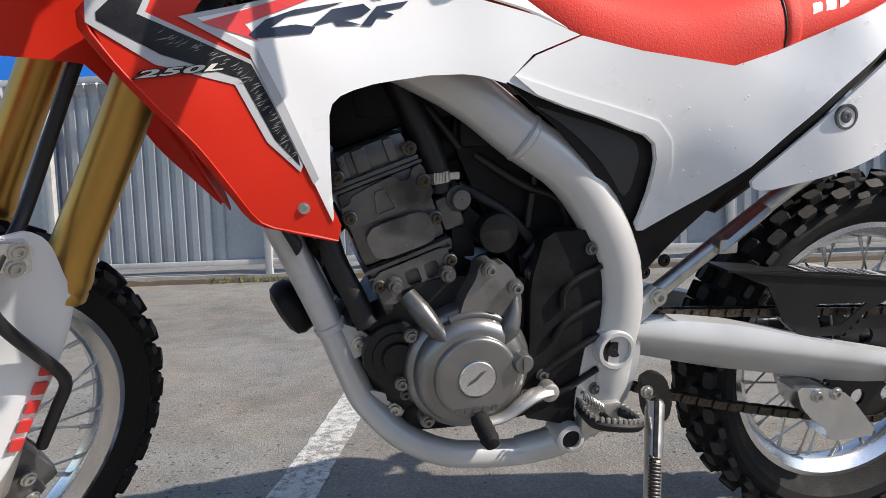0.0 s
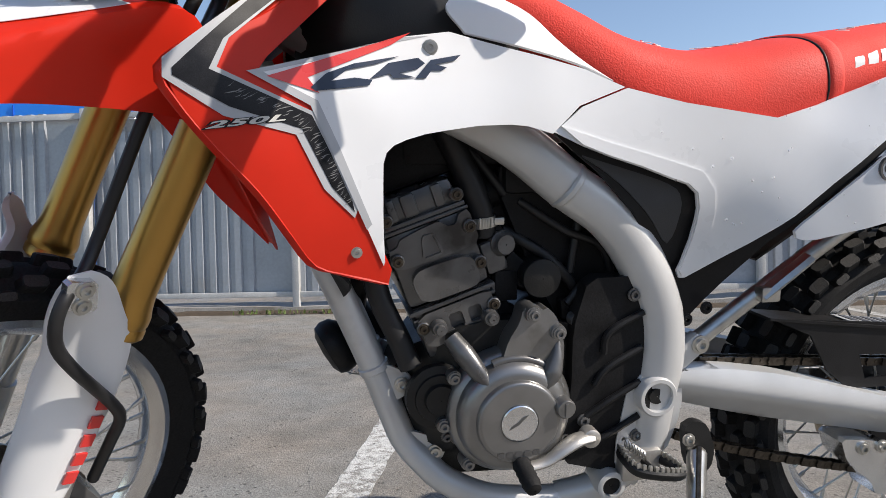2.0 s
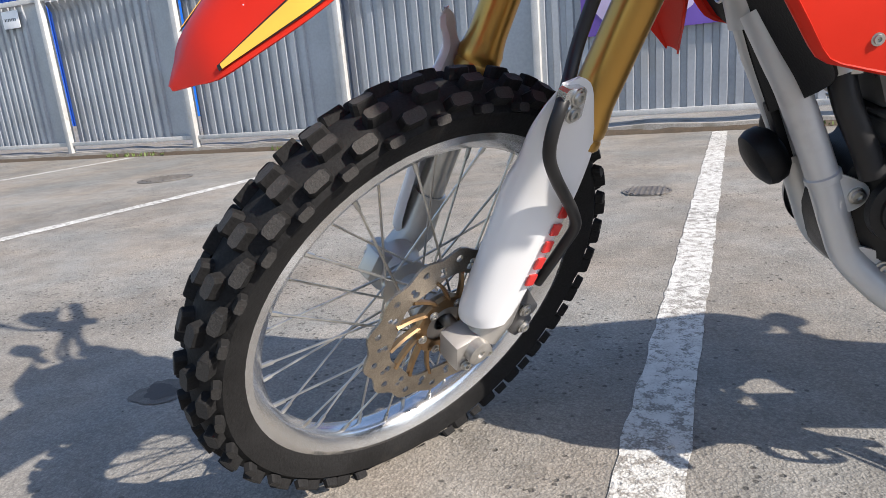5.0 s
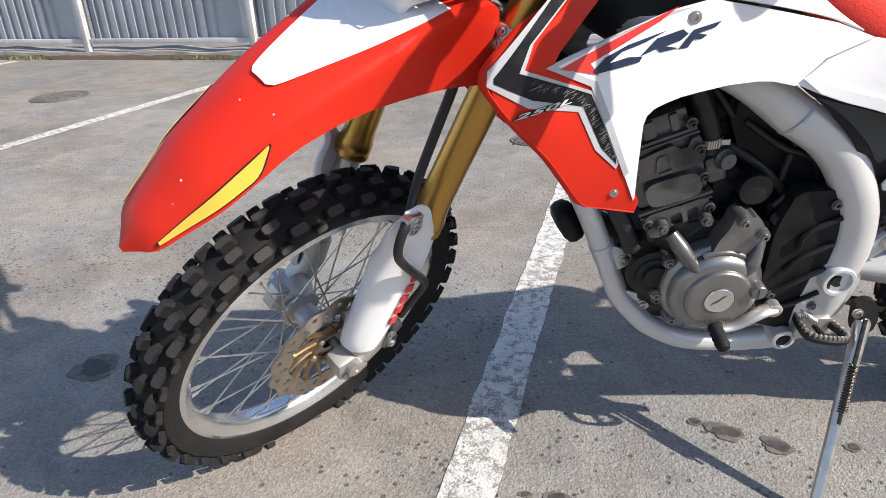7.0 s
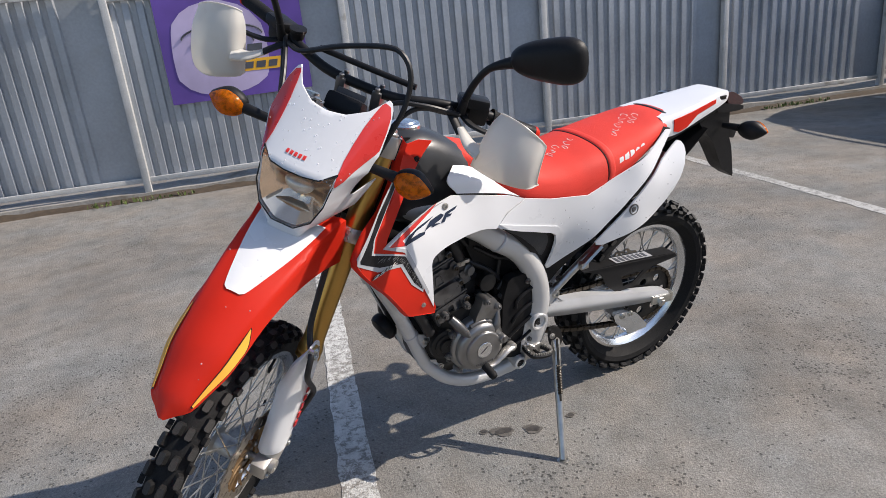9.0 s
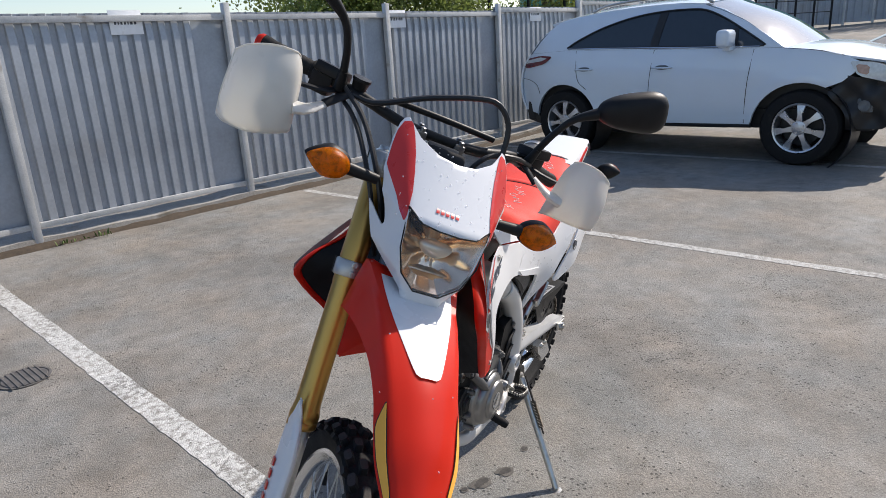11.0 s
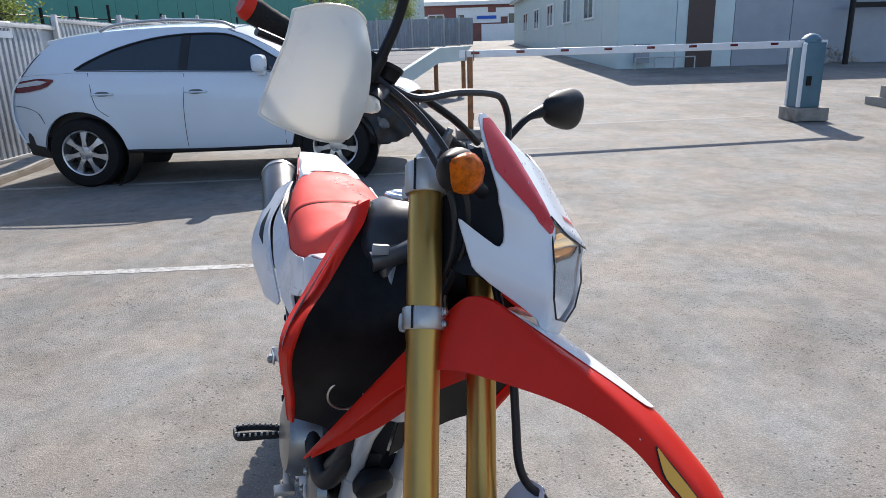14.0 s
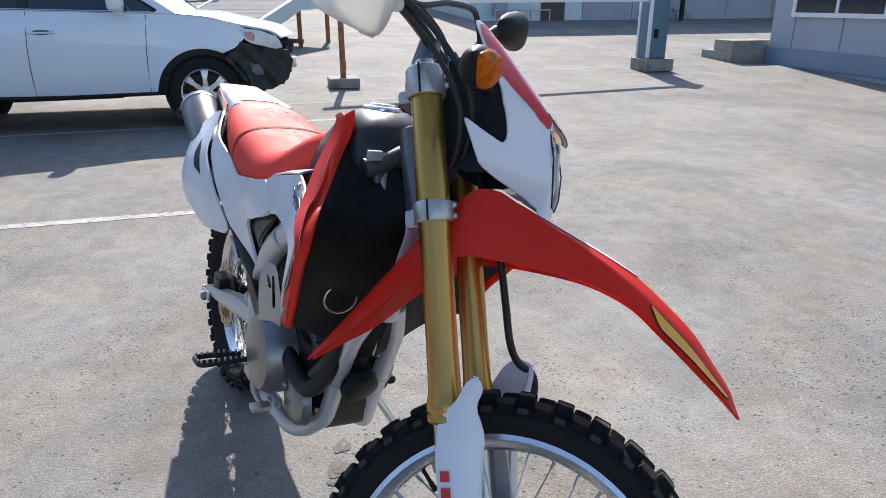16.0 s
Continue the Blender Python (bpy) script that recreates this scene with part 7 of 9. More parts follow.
EM = Matrix((EX, V(0, 1, 0), EA)).transposed()
ribbed_plate = lambda dep: (lambda u, v, dd: eng(v, u, dep + dd))
for nm, a0, a1, w, d, bev in (("cylinder", -0.03, 0.043, 0.112, 0.160, 0.010), ("cylinder_head", 0.046, 0.150, 0.118, 0.166, 0.012), ("head_cover", 0.156, 0.196, 0.104, 0.150, 0.012)):
    bm = bmesh.new()
    box(bm, eng((a0 + a1) / 2, 0, 0), (w, d, a1 - a0), m=EM, bevel=bev)
    if nm == "cylinder":
        windows = [rounded([(b, 0.002), (b + 0.019, 0.002), (b + 0.019, 0.024), (b, 0.024)], 0.15, 1) for b in (-0.040, -0.013, 0.014)]
        sheet(bm, rounded([(-0.052, -0.012), (0.046, -0.008), (0.052, 0.012), (0.052, 0.036), (-0.054, 0.036)], 0.12, 1), ribbed_plate(-0.090), 0.012, step=0.02, holes=windows)
        box(bm, eng(0.041, 0, 0), (0.122, 0.178, 0.006), m=EM, bevel=0.002)
        box(bm, eng(0.030, 0, 0), (0.118, 0.172, 0.004), m=EM, bevel=0.0015)
    if nm == "cylinder_head":
        # lower water jacket, flange with its scalloped top, and the cast eye
        sheet(bm, rounded([(-0.040, 0.052), (0.036, 0.050), (0.044, 0.060), (0.042, 0.094), (-0.030, 0.098), (-0.044, 0.086)], 0.18, 2), ribbed_plate(-0.098), 0.02, step=0.014)
        sheet(bm, rounded([(-0.058, 0.104), (-0.058, 0.132), (-0.046, 0.134), (-0.040, 0.142), (-0.012, 0.146), (0.016, 0.148), (0.024, 0.138), (0.036, 0.136), (0.044, 0.148), (0.058, 0.150), (0.060, 0.104), (0.02, 0.100)], 0.15, 1), ribbed_plate(-0.091), 0.012, step=0.012)
        eye = [(-0.020, 0.106), (0.010, 0.106), (0.006, 0.136), (-0.012, 0.138)]
        sheet(bm, rounded(eye, 0.15, 1), ribbed_plate(-0.0945), 0.006, step=0.01, holes=[[(-0.016, 0.104 + 0.005), (0.006, 0.109), (0.003, 0.132), (-0.009, 0.133)]])
        box(bm, eng(0.152, 0, 0), (0.120, 0.170, 0.005), m=EM, bevel=0.002)
    if nm == "head_cover":
        for b, wid in ((-0.036, 0.012), (-0.012, 0.020), (0.028, 0.014)):
            box(bm, eng(0.178, b, -0.072), (wid, 0.016, 0.030), m=EM, bevel=0.004)
        box(bm, eng(0.158, 0, 0), (0.116, 0.164, 0.006), m=EM, bevel=0.002)
    bpart(nm, bm, ENGINE, engine)
    at = {"cylinder": ((-0.050, 0.020), (0.050, 0.016)), "cylinder_head": ((-0.052, 0.118), (0.052, 0.128), (0.050, 0.078)), "head_cover": ((0.050, 0.172), (-0.048, 0.170))}[nm]
    for b, a in at:
        bm = bmesh.new()
        lathe(bm, [(0, 0.0095), (0.010, 0.009), (0.011, 0.0075)], eng(a, b, -d / 2 - 0.004), (0, -1, 0), 16)
        boss = bpart("bolt_boss", bm, ENGINE, engine)
        bolts(bpart, boss, CHAIN, [(eng(a, b, -d / 2 - 0.013), (0, -1, 0), 0.0055, 0.006)])
for a, w in ((0.154, 0.112), (0.0445, 0.108)):
    bm = bmesh.new()
    box(bm, eng(a, 0, 0), (w, 0.163, 0.004), m=EM)
    bpart("gasket", bm, BLACK, engine)
# coolant hose with its clip, ahead of the throttle body
bm = bmesh.new()
tube(bm, [(-0.095, -0.055, 0.82), (-0.078, -0.060, 0.785), (-0.055, -0.064, 0.738), (-0.036, -0.066, 0.690), (-0.030, -0.064, 0.655)], 0.0175, 14, 24)
hose = bpart("coolant_hose", bm, HOSE, None, "black rubber coolant hose")
bm = bmesh.new()
lathe(bm, [(-0.007, 0.0185), (-0.007, 0.0205), (0.007, 0.0205), (0.007, 0.0185)], (-0.033, -0.065, 0.674), (0.15, 0, -1), 20, closed=True)
for k in range(5):
    box(bm, (-0.034 + 0.004 * (k - 2), -0.0865, 0.675), (0.0018, 0.003, 0.013), bevel=0.0004)
box(bm, (-0.014, -0.078, 0.676), (0.014, 0.010, 0.010), bevel=0.002)
bpart("hose_clip", bm, STEEL, hose)
bm = bmesh.new()
lathe(bm, [(0, 0.018), (0.02, 0.018), (0.024, 0.014), (0.03, 0.013), (0.03, 0.001)], (-0.012, -0.060, 0.645), (0.2, -1, 0), 18)
box(bm, (-0.020, -0.066, 0.628), (0.03, 0.03, 0.045), m=EM, bevel=0.006)
bpart("thermostat_housing", bm, ENGINE, engine)

# generator cover
GC = V(-0.006, 0, 0.422)
bm = bmesh.new()
lathe(bm, [(0.0, 0.088), (0.018, 0.087), (0.024, 0.084), (0.028, 0.078), (0.036, 0.0765), (0.043, 0.0735), (0.048, 0.068), (0.051, 0.061), (0.0515, 0.0565), (0.0575, 0.0550), (0.0595, 0.0530), (0.060, 0.049), (0.0595, 0.026), (0.058, 0.0255), (0.058, 0.001)], (GC.x, -0.096, GC.z), (0, -1, 0), 64)
cover = bpart("generator_cover", bm, COVER, engine, "cast silver round generator cover")
bm = bmesh.new()
sheet(bm, rounded([(-0.030, 0.45), (-0.022, 0.50), (-0.014, 0.526), (0.001, 0.548), (0.006, 0.566), (0.020, 0.573), (0.032, 0.563), (0.040, 0.566), (0.050, 0.556), (0.058, 0.539), (0.064, 0.508), (0.058, 0.460), (0.02, 0.44)], 0.2, 1), lambda u, v, d: (u, -0.130 + d + 0.10 * max(0.0, v - 0.535), v), 0.035, step=0.016)
bpart("upper_cover", bm, COVER, cover)
bm = bmesh.new()
tube(bm, [(-0.086, -0.106, 0.528), (-0.068, -0.122, 0.504), (-0.052, -0.134, 0.482), (-0.038, -0.144, 0.464)], [0.012, 0.0145, 0.012, 0.003], 14, 14)
tube(bm, [(0.055, -0.126, 0.520), (0.051, -0.131, 0.497), (0.043, -0.136, 0.476), (0.033, -0.143, 0.461)], [0.004, 0.010, 0.014, 0.005], 14, 14)
arc = [(GC.x + 0.0775 * math.cos(t), -0.128, GC.z + 0.0775 * math.sin(t)) for t in np.linspace(radians(52), radians(112), 9)]
tube(bm, arc, 0.0065, 10, 24)
bpart("cover_rib", bm, ENGINE, cover)
bm = bmesh.new()
lathe(bm, [(0, 0.024), (0.002, 0.0245), (0.003, 0.023), (0.0025, 0.021), (0.0025, 0.001)], (GC.x, -0.1545, GC.z), (0, -1, 0), 36)
badge = bpart("timing_cap", bm, ALLOY, cover, "bright round cap with a wing mark")
bm = bmesh.new()
sheet(bm, [(GC.x - 0.014, GC.z - 0.008), (GC.x - 0.002, GC.z - 0.002), (GC.x + 0.012, GC.z + 0.011), (GC.x + 0.004, GC.z + 0.009), (GC.x - 0.003, GC.z + 0.002), (GC.x - 0.011, GC.z - 0.003)], lambda u, v, d: (u, -0.1575 + d, v), 0.001, step=0.01)
bpart("wing_mark", bm, ENGINE, badge)
bm = bmesh.new()
for k, (x, z, r) in enumerate(((0.056, 0.437, 0.0135),)):
    lathe(bm, [(0, r), (0.024, r), (0.027, r * 0.85), (0.027, 0.001)], (x, -0.135, z), (0, -1, 0), 24)
    box(bm, (x, -0.163, z), (0.004, 0.003, r * 1.3))
bpart("inspection_plug", bm, COVER, cover)
for t, rr in ((2.55, 0.092), (3.3, 0.092), (4.05, 0.093), (5.0, 0.093), (5.75, 0.092)):
    bm = bmesh.new()
    p = V(GC.x + rr * math.cos(t), -0.10, GC.z + rr * math.sin(t))
    lathe(bm, [(-0.01, 0.011), (0.012, 0.010), (0.012, 0.001)], p, (0, -1, 0), 14)
    bolt(bm, p + V(0, -0.012, 0), (0, -1, 0), 0.0065, 0.007)
    bpart("cover_bolt", bm, COVER, cover)
for x, z in ((0.018, 0.560), (0.053, 0.533)):
    bm = bmesh.new()
    lathe(bm, [(0, 0.0115), (0.012, 0.0105), (0.012, 0.001)], (x, -0.124, z), (0, -1, 0), 16)
    bolt(bm, (x, -0.136, z), (0, -1, 0), 0.0065, 0.007)
    bpart("cover_bolt", bm, COVER, cover)
letter_row(bpart, cover, ENGINE, lambda u, v, d: (u, -0.1565 + d, v), -0.036, 0.376, [0.009, 0.009, 0.009, 0.009, 0.009], 0.007, 0.0, 0.35)
# starter motor, water pump, crankcase bosses
bm = bmesh.new()
lathe(bm, [(-0.085, 0.020), (-0.08, 0.024), (0.015, 0.024), (0.02, 0.027), (0.024, 0.026), (0.027, 0.012), (0.027, 0.001)], (0.040, -0.080, 0.600), (0, -1, 0), 28)
bpart("starter_motor", bm, DARK_ENGINE, engine)
bm = bmesh.new()
lathe(bm, [(0, 0.046), (0.012, 0.045), (0.014, 0.034), (0.018, 0.033), (0.018, 0.022), (0.024, 0.020), (0.024, 0.001)], (-0.100, -0.086, 0.442), (0, -1, 0), 36)
bpart("water_pump", bm, DARK_ENGINE, engine)
bolts(bpart, engine, ENGINE, [((-0.09 + 0.013 * k, -0.096, 0.385 - 0.004 * k), (0, -1, 0), 0.006, 0.008) for k in range(2)])
for x, z in ((0.11, 0.50), (0.13, 0.44), (0.14, 0.38), (0.10, 0.34), (-0.10, 0.54), (-0.03, 0.55), (0.09, 0.54)):
    bm = bmesh.new()
    lathe(bm, [(0, 0.011), (0.014, 0.010), (0.014, 0.0068), (0.021, 0.0062), (0.021, 0.001)], (x, -0.094, z), (0, -1, 0), 14)
    bpart("crankcase_bolt", bm, ENGINE, engine)
bm = bmesh.new()
sheet(bm, rounded([(0.065, 0.34), (0.15, 0.315), (0.195, 0.36), (0.20, 0.50), (0.185, 0.60), (0.10, 0.60), (0.08, 0.53), (0.08, 0.44)], 0.15, 1), lambda u, v, d: (u, -0.118 + d, v), 0.03, step=0.03)
sprocket_guard = bpart("sprocket_cover", bm, SHADE_BLACK, engine, "black plastic sprocket cover")
for k in range(4):
    bm = bmesh.new()
    tube(bm, [(0.088 + 0.012 * k, -0.121, 0.36 + 0.045 * k), (0.130, -0.123, 0.375 + 0.05 * k), (0.180, -0.121, 0.40 + 0.05 * k)], 0.005, 8, 14)
    bpart("rib", bm, BLACK, sprocket_guard)
bolts(bpart, sprocket_guard, ENGINE, [((x, -0.120, z), (0, -1, 0), 0.007, 0.006) for x, z in ((0.098, 0.40), (0.178, 0.37), (0.165, 0.575))])
# right side covers
bm = bmesh.new()
lathe(bm, [(0.0, 0.098), (0.05, 0.096), (0.070, 0.085), (0.076, 0.06), (0.076, 0.001)], (0.03, 0.096, 0.455), (0, 1, 0), 44)
lathe(bm, [(0.0, 0.06), (0.02, 0.055), (0.03, 0.04), (0.03, 0.001)], (-0.11, 0.096, 0.40), (0, 1, 0), 32)
bpart("clutch_cover", bm, COVER, engine, "cast silver clutch cover")
bm = bmesh.new()
plate_at = lambda u, v, d: (-0.03 + 0.06 * u + 0.8 * d, 0.122 + 0.05 * u - 0.5 * d, v)
sheet(bm, rounded([(0.15, 0.50), (0.75, 0.49), (0.95, 0.57), (1.0, 0.64), (0.8, 0.685), (0.45, 0.68), (0.2, 0.60)], 0.15, 1), plate_at, 0.004, step=0.05, holes=[[(0.38 + k, 0.58 + 0.25 * k), (0.48 + k, 0.58 + 0.25 * k), (0.58 + k, 0.655), (0.50 + k, 0.655)] for k in (0.0, 0.18)])
shield = bpart("heat_shield", bm, CAST, None, "slotted silver shield beside the engine")
bm = bmesh.new()
bolt(bm, plate_at(0.55, 0.53, -0.003), (-0.8, 0.5, 0), 0.007, 0.005)
bpart("bolt", bm, STEEL, shield)
ring = [2 * math.pi * k / 8 for k in range(8)]
bolts(bpart, engine, STEEL, [((0.01 + 0.09 * math.cos(t), 0.128, 0.425 + 0.09 * math.sin(t)), (0, 1, 0), 0.007, 0.007) for t in ring])
# intake, throttle body and black filler: the dark clutter inside the frame
bm = bmesh.new()
tube(bm, [(-0.035, -0.02, 0.70), (0.04, -0.02, 0.73), (0.12, -0.01, 0.735)], [0.026, 0.034, 0.045], 18, 14)
box(bm, (0.03, -0.05, 0.74), (0.07, 0.05, 0.06), bevel=0.012)
bpart("throttle_body", bm, SHADE_BLACK)
# black blocks added to shut the see-through gaps and darken the inside
bm = bmesh.new()
sheet(bm, rounded([(-0.02, 0.74), (0.06, 0.78), (0.16, 0.76), (0.24, 0.72), (0.25, 0.56), (0.21, 0.44), (0.12, 0.46), (0.04, 0.60)], 0.15, 1), lambda u, v, d: (u, -0.062 + d, v), 0.12, step=0.05)
airbox = bpart("airbox", bm, SHADE_BLACK, None, "black airbox between the frame beams")
for name, c, size, tilt, edge in (("intake_tray", (-0.055, 0, 0.785), (0.17, 0.11, 0.075), 0, 0.015), ("coil_box", (-0.115, 0.0, 0.765), (0.13, 0.10, 0.075), -18, 0.012), ("intake_boot", (-0.015, 0.01, 0.69), (0.11, 0.10, 0.16), 0, 0.02)):
    bm = bmesh.new()
    box(bm, c, size, m=Euler((0, radians(tilt), 0)).to_matrix(), bevel=edge)
    bpart(name, bm, SHADE_BLACK, airbox)
rng = random.Random(12)
for pts, r in (
               ([(-0.185, -0.055, 0.625), (-0.172, -0.065, 0.57), (-0.150, -0.07, 0.52), (-0.135, -0.075, 0.48)], 0.016), ([(0.0, -0.05, 0.66), (0.06, -0.075, 0.62), (0.11, -0.07, 0.56), (0.13, -0.06, 0.5)], 0.008),
               ([(0.02, -0.06, 0.70), (0.08, -0.08, 0.66), (0.14, -0.075, 0.63), (0.16, -0.07, 0.55)], 0.006), ([(-0.02, -0.03, 0.80), (0.05, -0.06, 0.76), (0.10, -0.07, 0.70), (0.09, -0.075, 0.6)], 0.006),
               ([(-0.10, -0.04, 0.80), (-0.05, -0.05, 0.77), (0.0, -0.06, 0.71)], 0.007), ([(0.08, -0.09, 0.56), (0.12, -0.085, 0.59), (0.15, -0.08, 0.52), (0.14, -0.085, 0.44)], 0.006),
               ([(-0.22, 0.06, 0.62), (-0.20, 0.08, 0.54), (-0.15, 0.09, 0.48)], 0.017)):
    bm = bmesh.new()
    tube(bm, pts, r, 10, 24)
    bpart("hose", bm, HOSE)
for c, d in (((-0.182, -0.058, 0.610), (0.3, -0.2, -1)),):
    bm = bmesh.new()
    lathe(bm, [(-0.006, 0.0165), (-0.006, 0.0185), (0.006, 0.0185), (0.006, 0.0165)], c, d, 18, closed=True)
    box(bm, V(*c) + V(0.012, -0.014, 0.0), (0.014, 0.008, 0.01), bevel=0.002)
    bpart("hose_clip", bm, STEEL)
for k in range(16):
    bm = bmesh.new()
    c = V(rng.uniform(-0.02, 0.15), rng.uniform(-0.075, -0.03), rng.uniform(0.52, 0.70))
    box(bm, c, (rng.uniform(0.015, 0.05), 0.02, rng.uniform(0.015, 0.05)), m=Euler((0, rng.uniform(-0.8, 0.8), 0)).to_matrix(), bevel=0.004)
    bpart("fitting", bm, SHADE_BLACK if k % 4 else ENGINE)

# ---- radiators, horn
for s in (-1, 1):
    bm = bmesh.new()
    RM = Euler((0, radians(-20), radians(s * -16))).to_matrix()
    c = V(-0.235, s * 0.115, 0.745)
    box(bm, c, (0.03, 0.10, 0.24), m=RM, bevel=0.006)
    rad = bpart("radiator", bm, SHADE_BLACK, None, "black radiator behind the shroud")
bm = bmesh.new()
lathe(bm, [(-0.022, 0.012), (-0.018, 0.030), (-0.008, 0.040), (0.006, 0.042), (0.016, 0.038), (0.022, 0.026), (0.024, 0.001)], (-0.228, 0.02, 0.487), (-0.85, -0.1, -0.45), 28)
box(bm, (-0.215, 0.02, 0.52), (0.012, 0.025, 0.08), m=Euler((0, -0.35, 0)).to_matrix(), bevel=0.003)
bpart("horn", bm, BLACK, None, "black disc horn on a bracket")
# coolant pipe between tank and radiator, and the hose ring below
bm = bmesh.new()
tube(bm, [(-0.268, 0.085, 0.962), (-0.268, 0.050, 0.972), (-0.268, 0.010, 0.990), (-0.262, -0.02, 1.0)], 0.019, 14, 18)
tube(bm, [(-0.268, 0.060, 0.965), (-0.270, 0.055, 0.93), (-0.272, 0.050, 0.88)], [0.013, 0.012, 0.012], 12, 12)
pipe = bpart("coolant_pipe", bm, ENGINE, None, "grey coolant pipe beside the tank")
bm = bmesh.new()
box(bm, (-0.285, 0.075, 0.990), (0.010, 0.030, 0.018), bevel=0.003)
bpart("clip", bm, GREY_DECAL, pipe)
bm = bmesh.new()
tube(bm, [(-0.275, 0.106 + 0.033 * math.cos(2 * math.pi * k / 28), 0.709 + 0.029 * math.sin(2 * math.pi * k / 28)) for k in range(29)], 0.0022, 8)
bpart("hose_ring", bm, STEEL)
bm = bmesh.new()
tube(bm, [(-0.285, 0.052, 0.905), (-0.285, 0.046, 0.908), (-0.285, 0.042, 0.900), (-0.285, 0.050, 0.875), (-0.285, 0.053, 0.85)], 0.0016, 6, 16)
bpart("wire_hook", bm, STEEL)

# ---- bodywork
def figures(text, parent, material, place, bold=0.0):
    """Lettering in the built-in font, laid on a surface by place(u, v), both from 0 to 1 over the whole word."""
    cu = bpy.data.curves.new("lettering", "FONT")
    cu.body, cu.size, cu.offset = text, 1.0, bold
    cu.space_character = 1.1
    ob = bpy.data.objects.new("lettering", cu)
    me = ob.to_mesh()
    bm = bmesh.new()
    bm.from_mesh(me)
    ob.to_mesh_clear()
    bpy.data.objects.remove(ob)
    bpy.data.curves.remove(cu)
    wide = 0.62 * len(text) * 1.1
    for v in bm.verts:
        v.co = Vector(place(v.co.x / wide, v.co.y / 0.73))
    bpart("lettering", bm, material, parent)


SLASH_PALE = mat("pale_figures", (0.72, 0.72, 0.71), 0.4, var=0.1)
FIGURE_SILVER = mat("silver_figures", (0.50, 0.49, 0.46), 0.4, var=0.1)
SLASH_GREY = mat("slash_grey", (0.20, 0.20, 0.20), 0.4, var=0.2)
SKIN = field([(-0.394, 0.857, 0.238), (-0.34, 0.79, 0.225), (-0.28, 0.70, 0.208), (-0.21, 0.663, 0.193), (-0.174, 0.623, 0.18), (-0.25, 0.83, 0.19), (-0.20, 0.74, 0.186), (-0.119, 0.889, 0.150), (-0.074, 0.90, 0.135), (-0.106, 1.036, 0.085), (-0.19, 1.04, 0.10), (-0.25, 0.95, 0.155),
              (-0.32, 0.90, 0.20), (0.0, 0.80, 0.155), (-0.10, 0.80, 0.165), (0.1, 0.79, 0.15), (0.1, 0.865, 0.138), (0.24, 0.60, 0.116), (0.22, 0.72, 0.146), (0.30, 0.64, 0.135), (0.30, 0.80, 0.150), (0.38, 0.655, 0.165), (0.485, 0.743, 0.183), (0.44, 0.85, 0.148), (0.55, 0.80, 0.178), (0.60, 0.90, 0.14), (0.67, 0.93, 0.115), (0.69, 0.83, 0.168), (0.62, 0.72, 0.178), (0.36, 0.74, 0.158)], 0.055)


def skin(s, lift=0.0):
    """Lays a side panel on the body's flank; s: -1 left, 1 right; lift: how far it stands proud."""
    return lambda u, v, d: (u, s * (SKIN(u, v) + lift - d), v)


RED_SHROUD = [(-0.394, 0.857), (-0.378, 0.82), (-0.345, 0.775), (-0.312, 0.735), (-0.283, 0.69), (-0.258, 0.652), (-0.232, 0.640), (-0.205, 0.632), (-0.176, 0.622), (-0.172, 0.640), (-0.193, 0.690), (-0.222, 0.772), (-0.244, 0.826), (-0.306, 0.860), (-0.298, 0.872), (-0.215, 0.955), (-0.112, 1.036), (-0.150, 1.047), (-0.185, 1.045), (-0.245, 0.965), (-0.30, 0.915), (-0.36, 0.885)]
WING = [(-0.316, 0.8565), (-0.150, 0.900), (-0.095, 0.908), (-0.073, 0.903), (0.01, 0.884), (0.075, 0.868), (0.128, 0.847), (0.066, 0.824), (0.03, 0.791), (-0.002, 0.800), (-0.023, 0.802), (-0.064, 0.801), (-0.103, 0.796), (-0.129, 0.792), (-0.151, 0.786), (-0.166, 0.780), (-0.175, 0.772), (-0.179, 0.760), (-0.180, 0.739), (-0.181, 0.709), (-0.181, 0.679), (-0.180, 0.650), (-0.1815, 0.645), (-0.199, 0.688), (-0.228, 0.770), (-0.250, 0.8205)]
SIDE = [(0.032, 0.793), (0.07, 0.823), (0.132, 0.846), (0.21, 0.828), (0.34, 0.809), (0.40, 0.826), (0.46, 0.848), (0.56, 0.888), (0.655, 0.931), (0.678, 0.926), (0.606, 0.870), (0.549, 0.830), (0.474, 0.773), (0.416, 0.724), (0.368, 0.681), (0.348, 0.666), (0.317, 0.643), (0.286, 0.622), (0.258, 0.604), (0.241, 0.594), (0.233, 0.594), (0.228, 0.605), (0.232, 0.617), (0.238, 0.649), (0.239, 0.675), (0.238, 0.693), (0.232, 0.713), (0.217, 0.725), (0.192, 0.733), (0.151, 0.748), (0.106, 0.762), (0.069, 0.776)]
REAR = [(0.368, 0.661), (0.371, 0.652), (0.380, 0.649), (0.397, 0.650), (0.422, 0.656), (0.459, 0.664), (0.502, 0.676), (0.545, 0.691), (0.580, 0.710), (0.615, 0.736), (0.645, 0.764), (0.672, 0.797), (0.693, 0.832), (0.706, 0.862), (0.708, 0.880), (0.702, 0.892), (0.690, 0.896), (0.667, 0.886), (0.610, 0.858), (0.553, 0.818), (0.486, 0.766), (0.428, 0.716), (0.376, 0.670)]
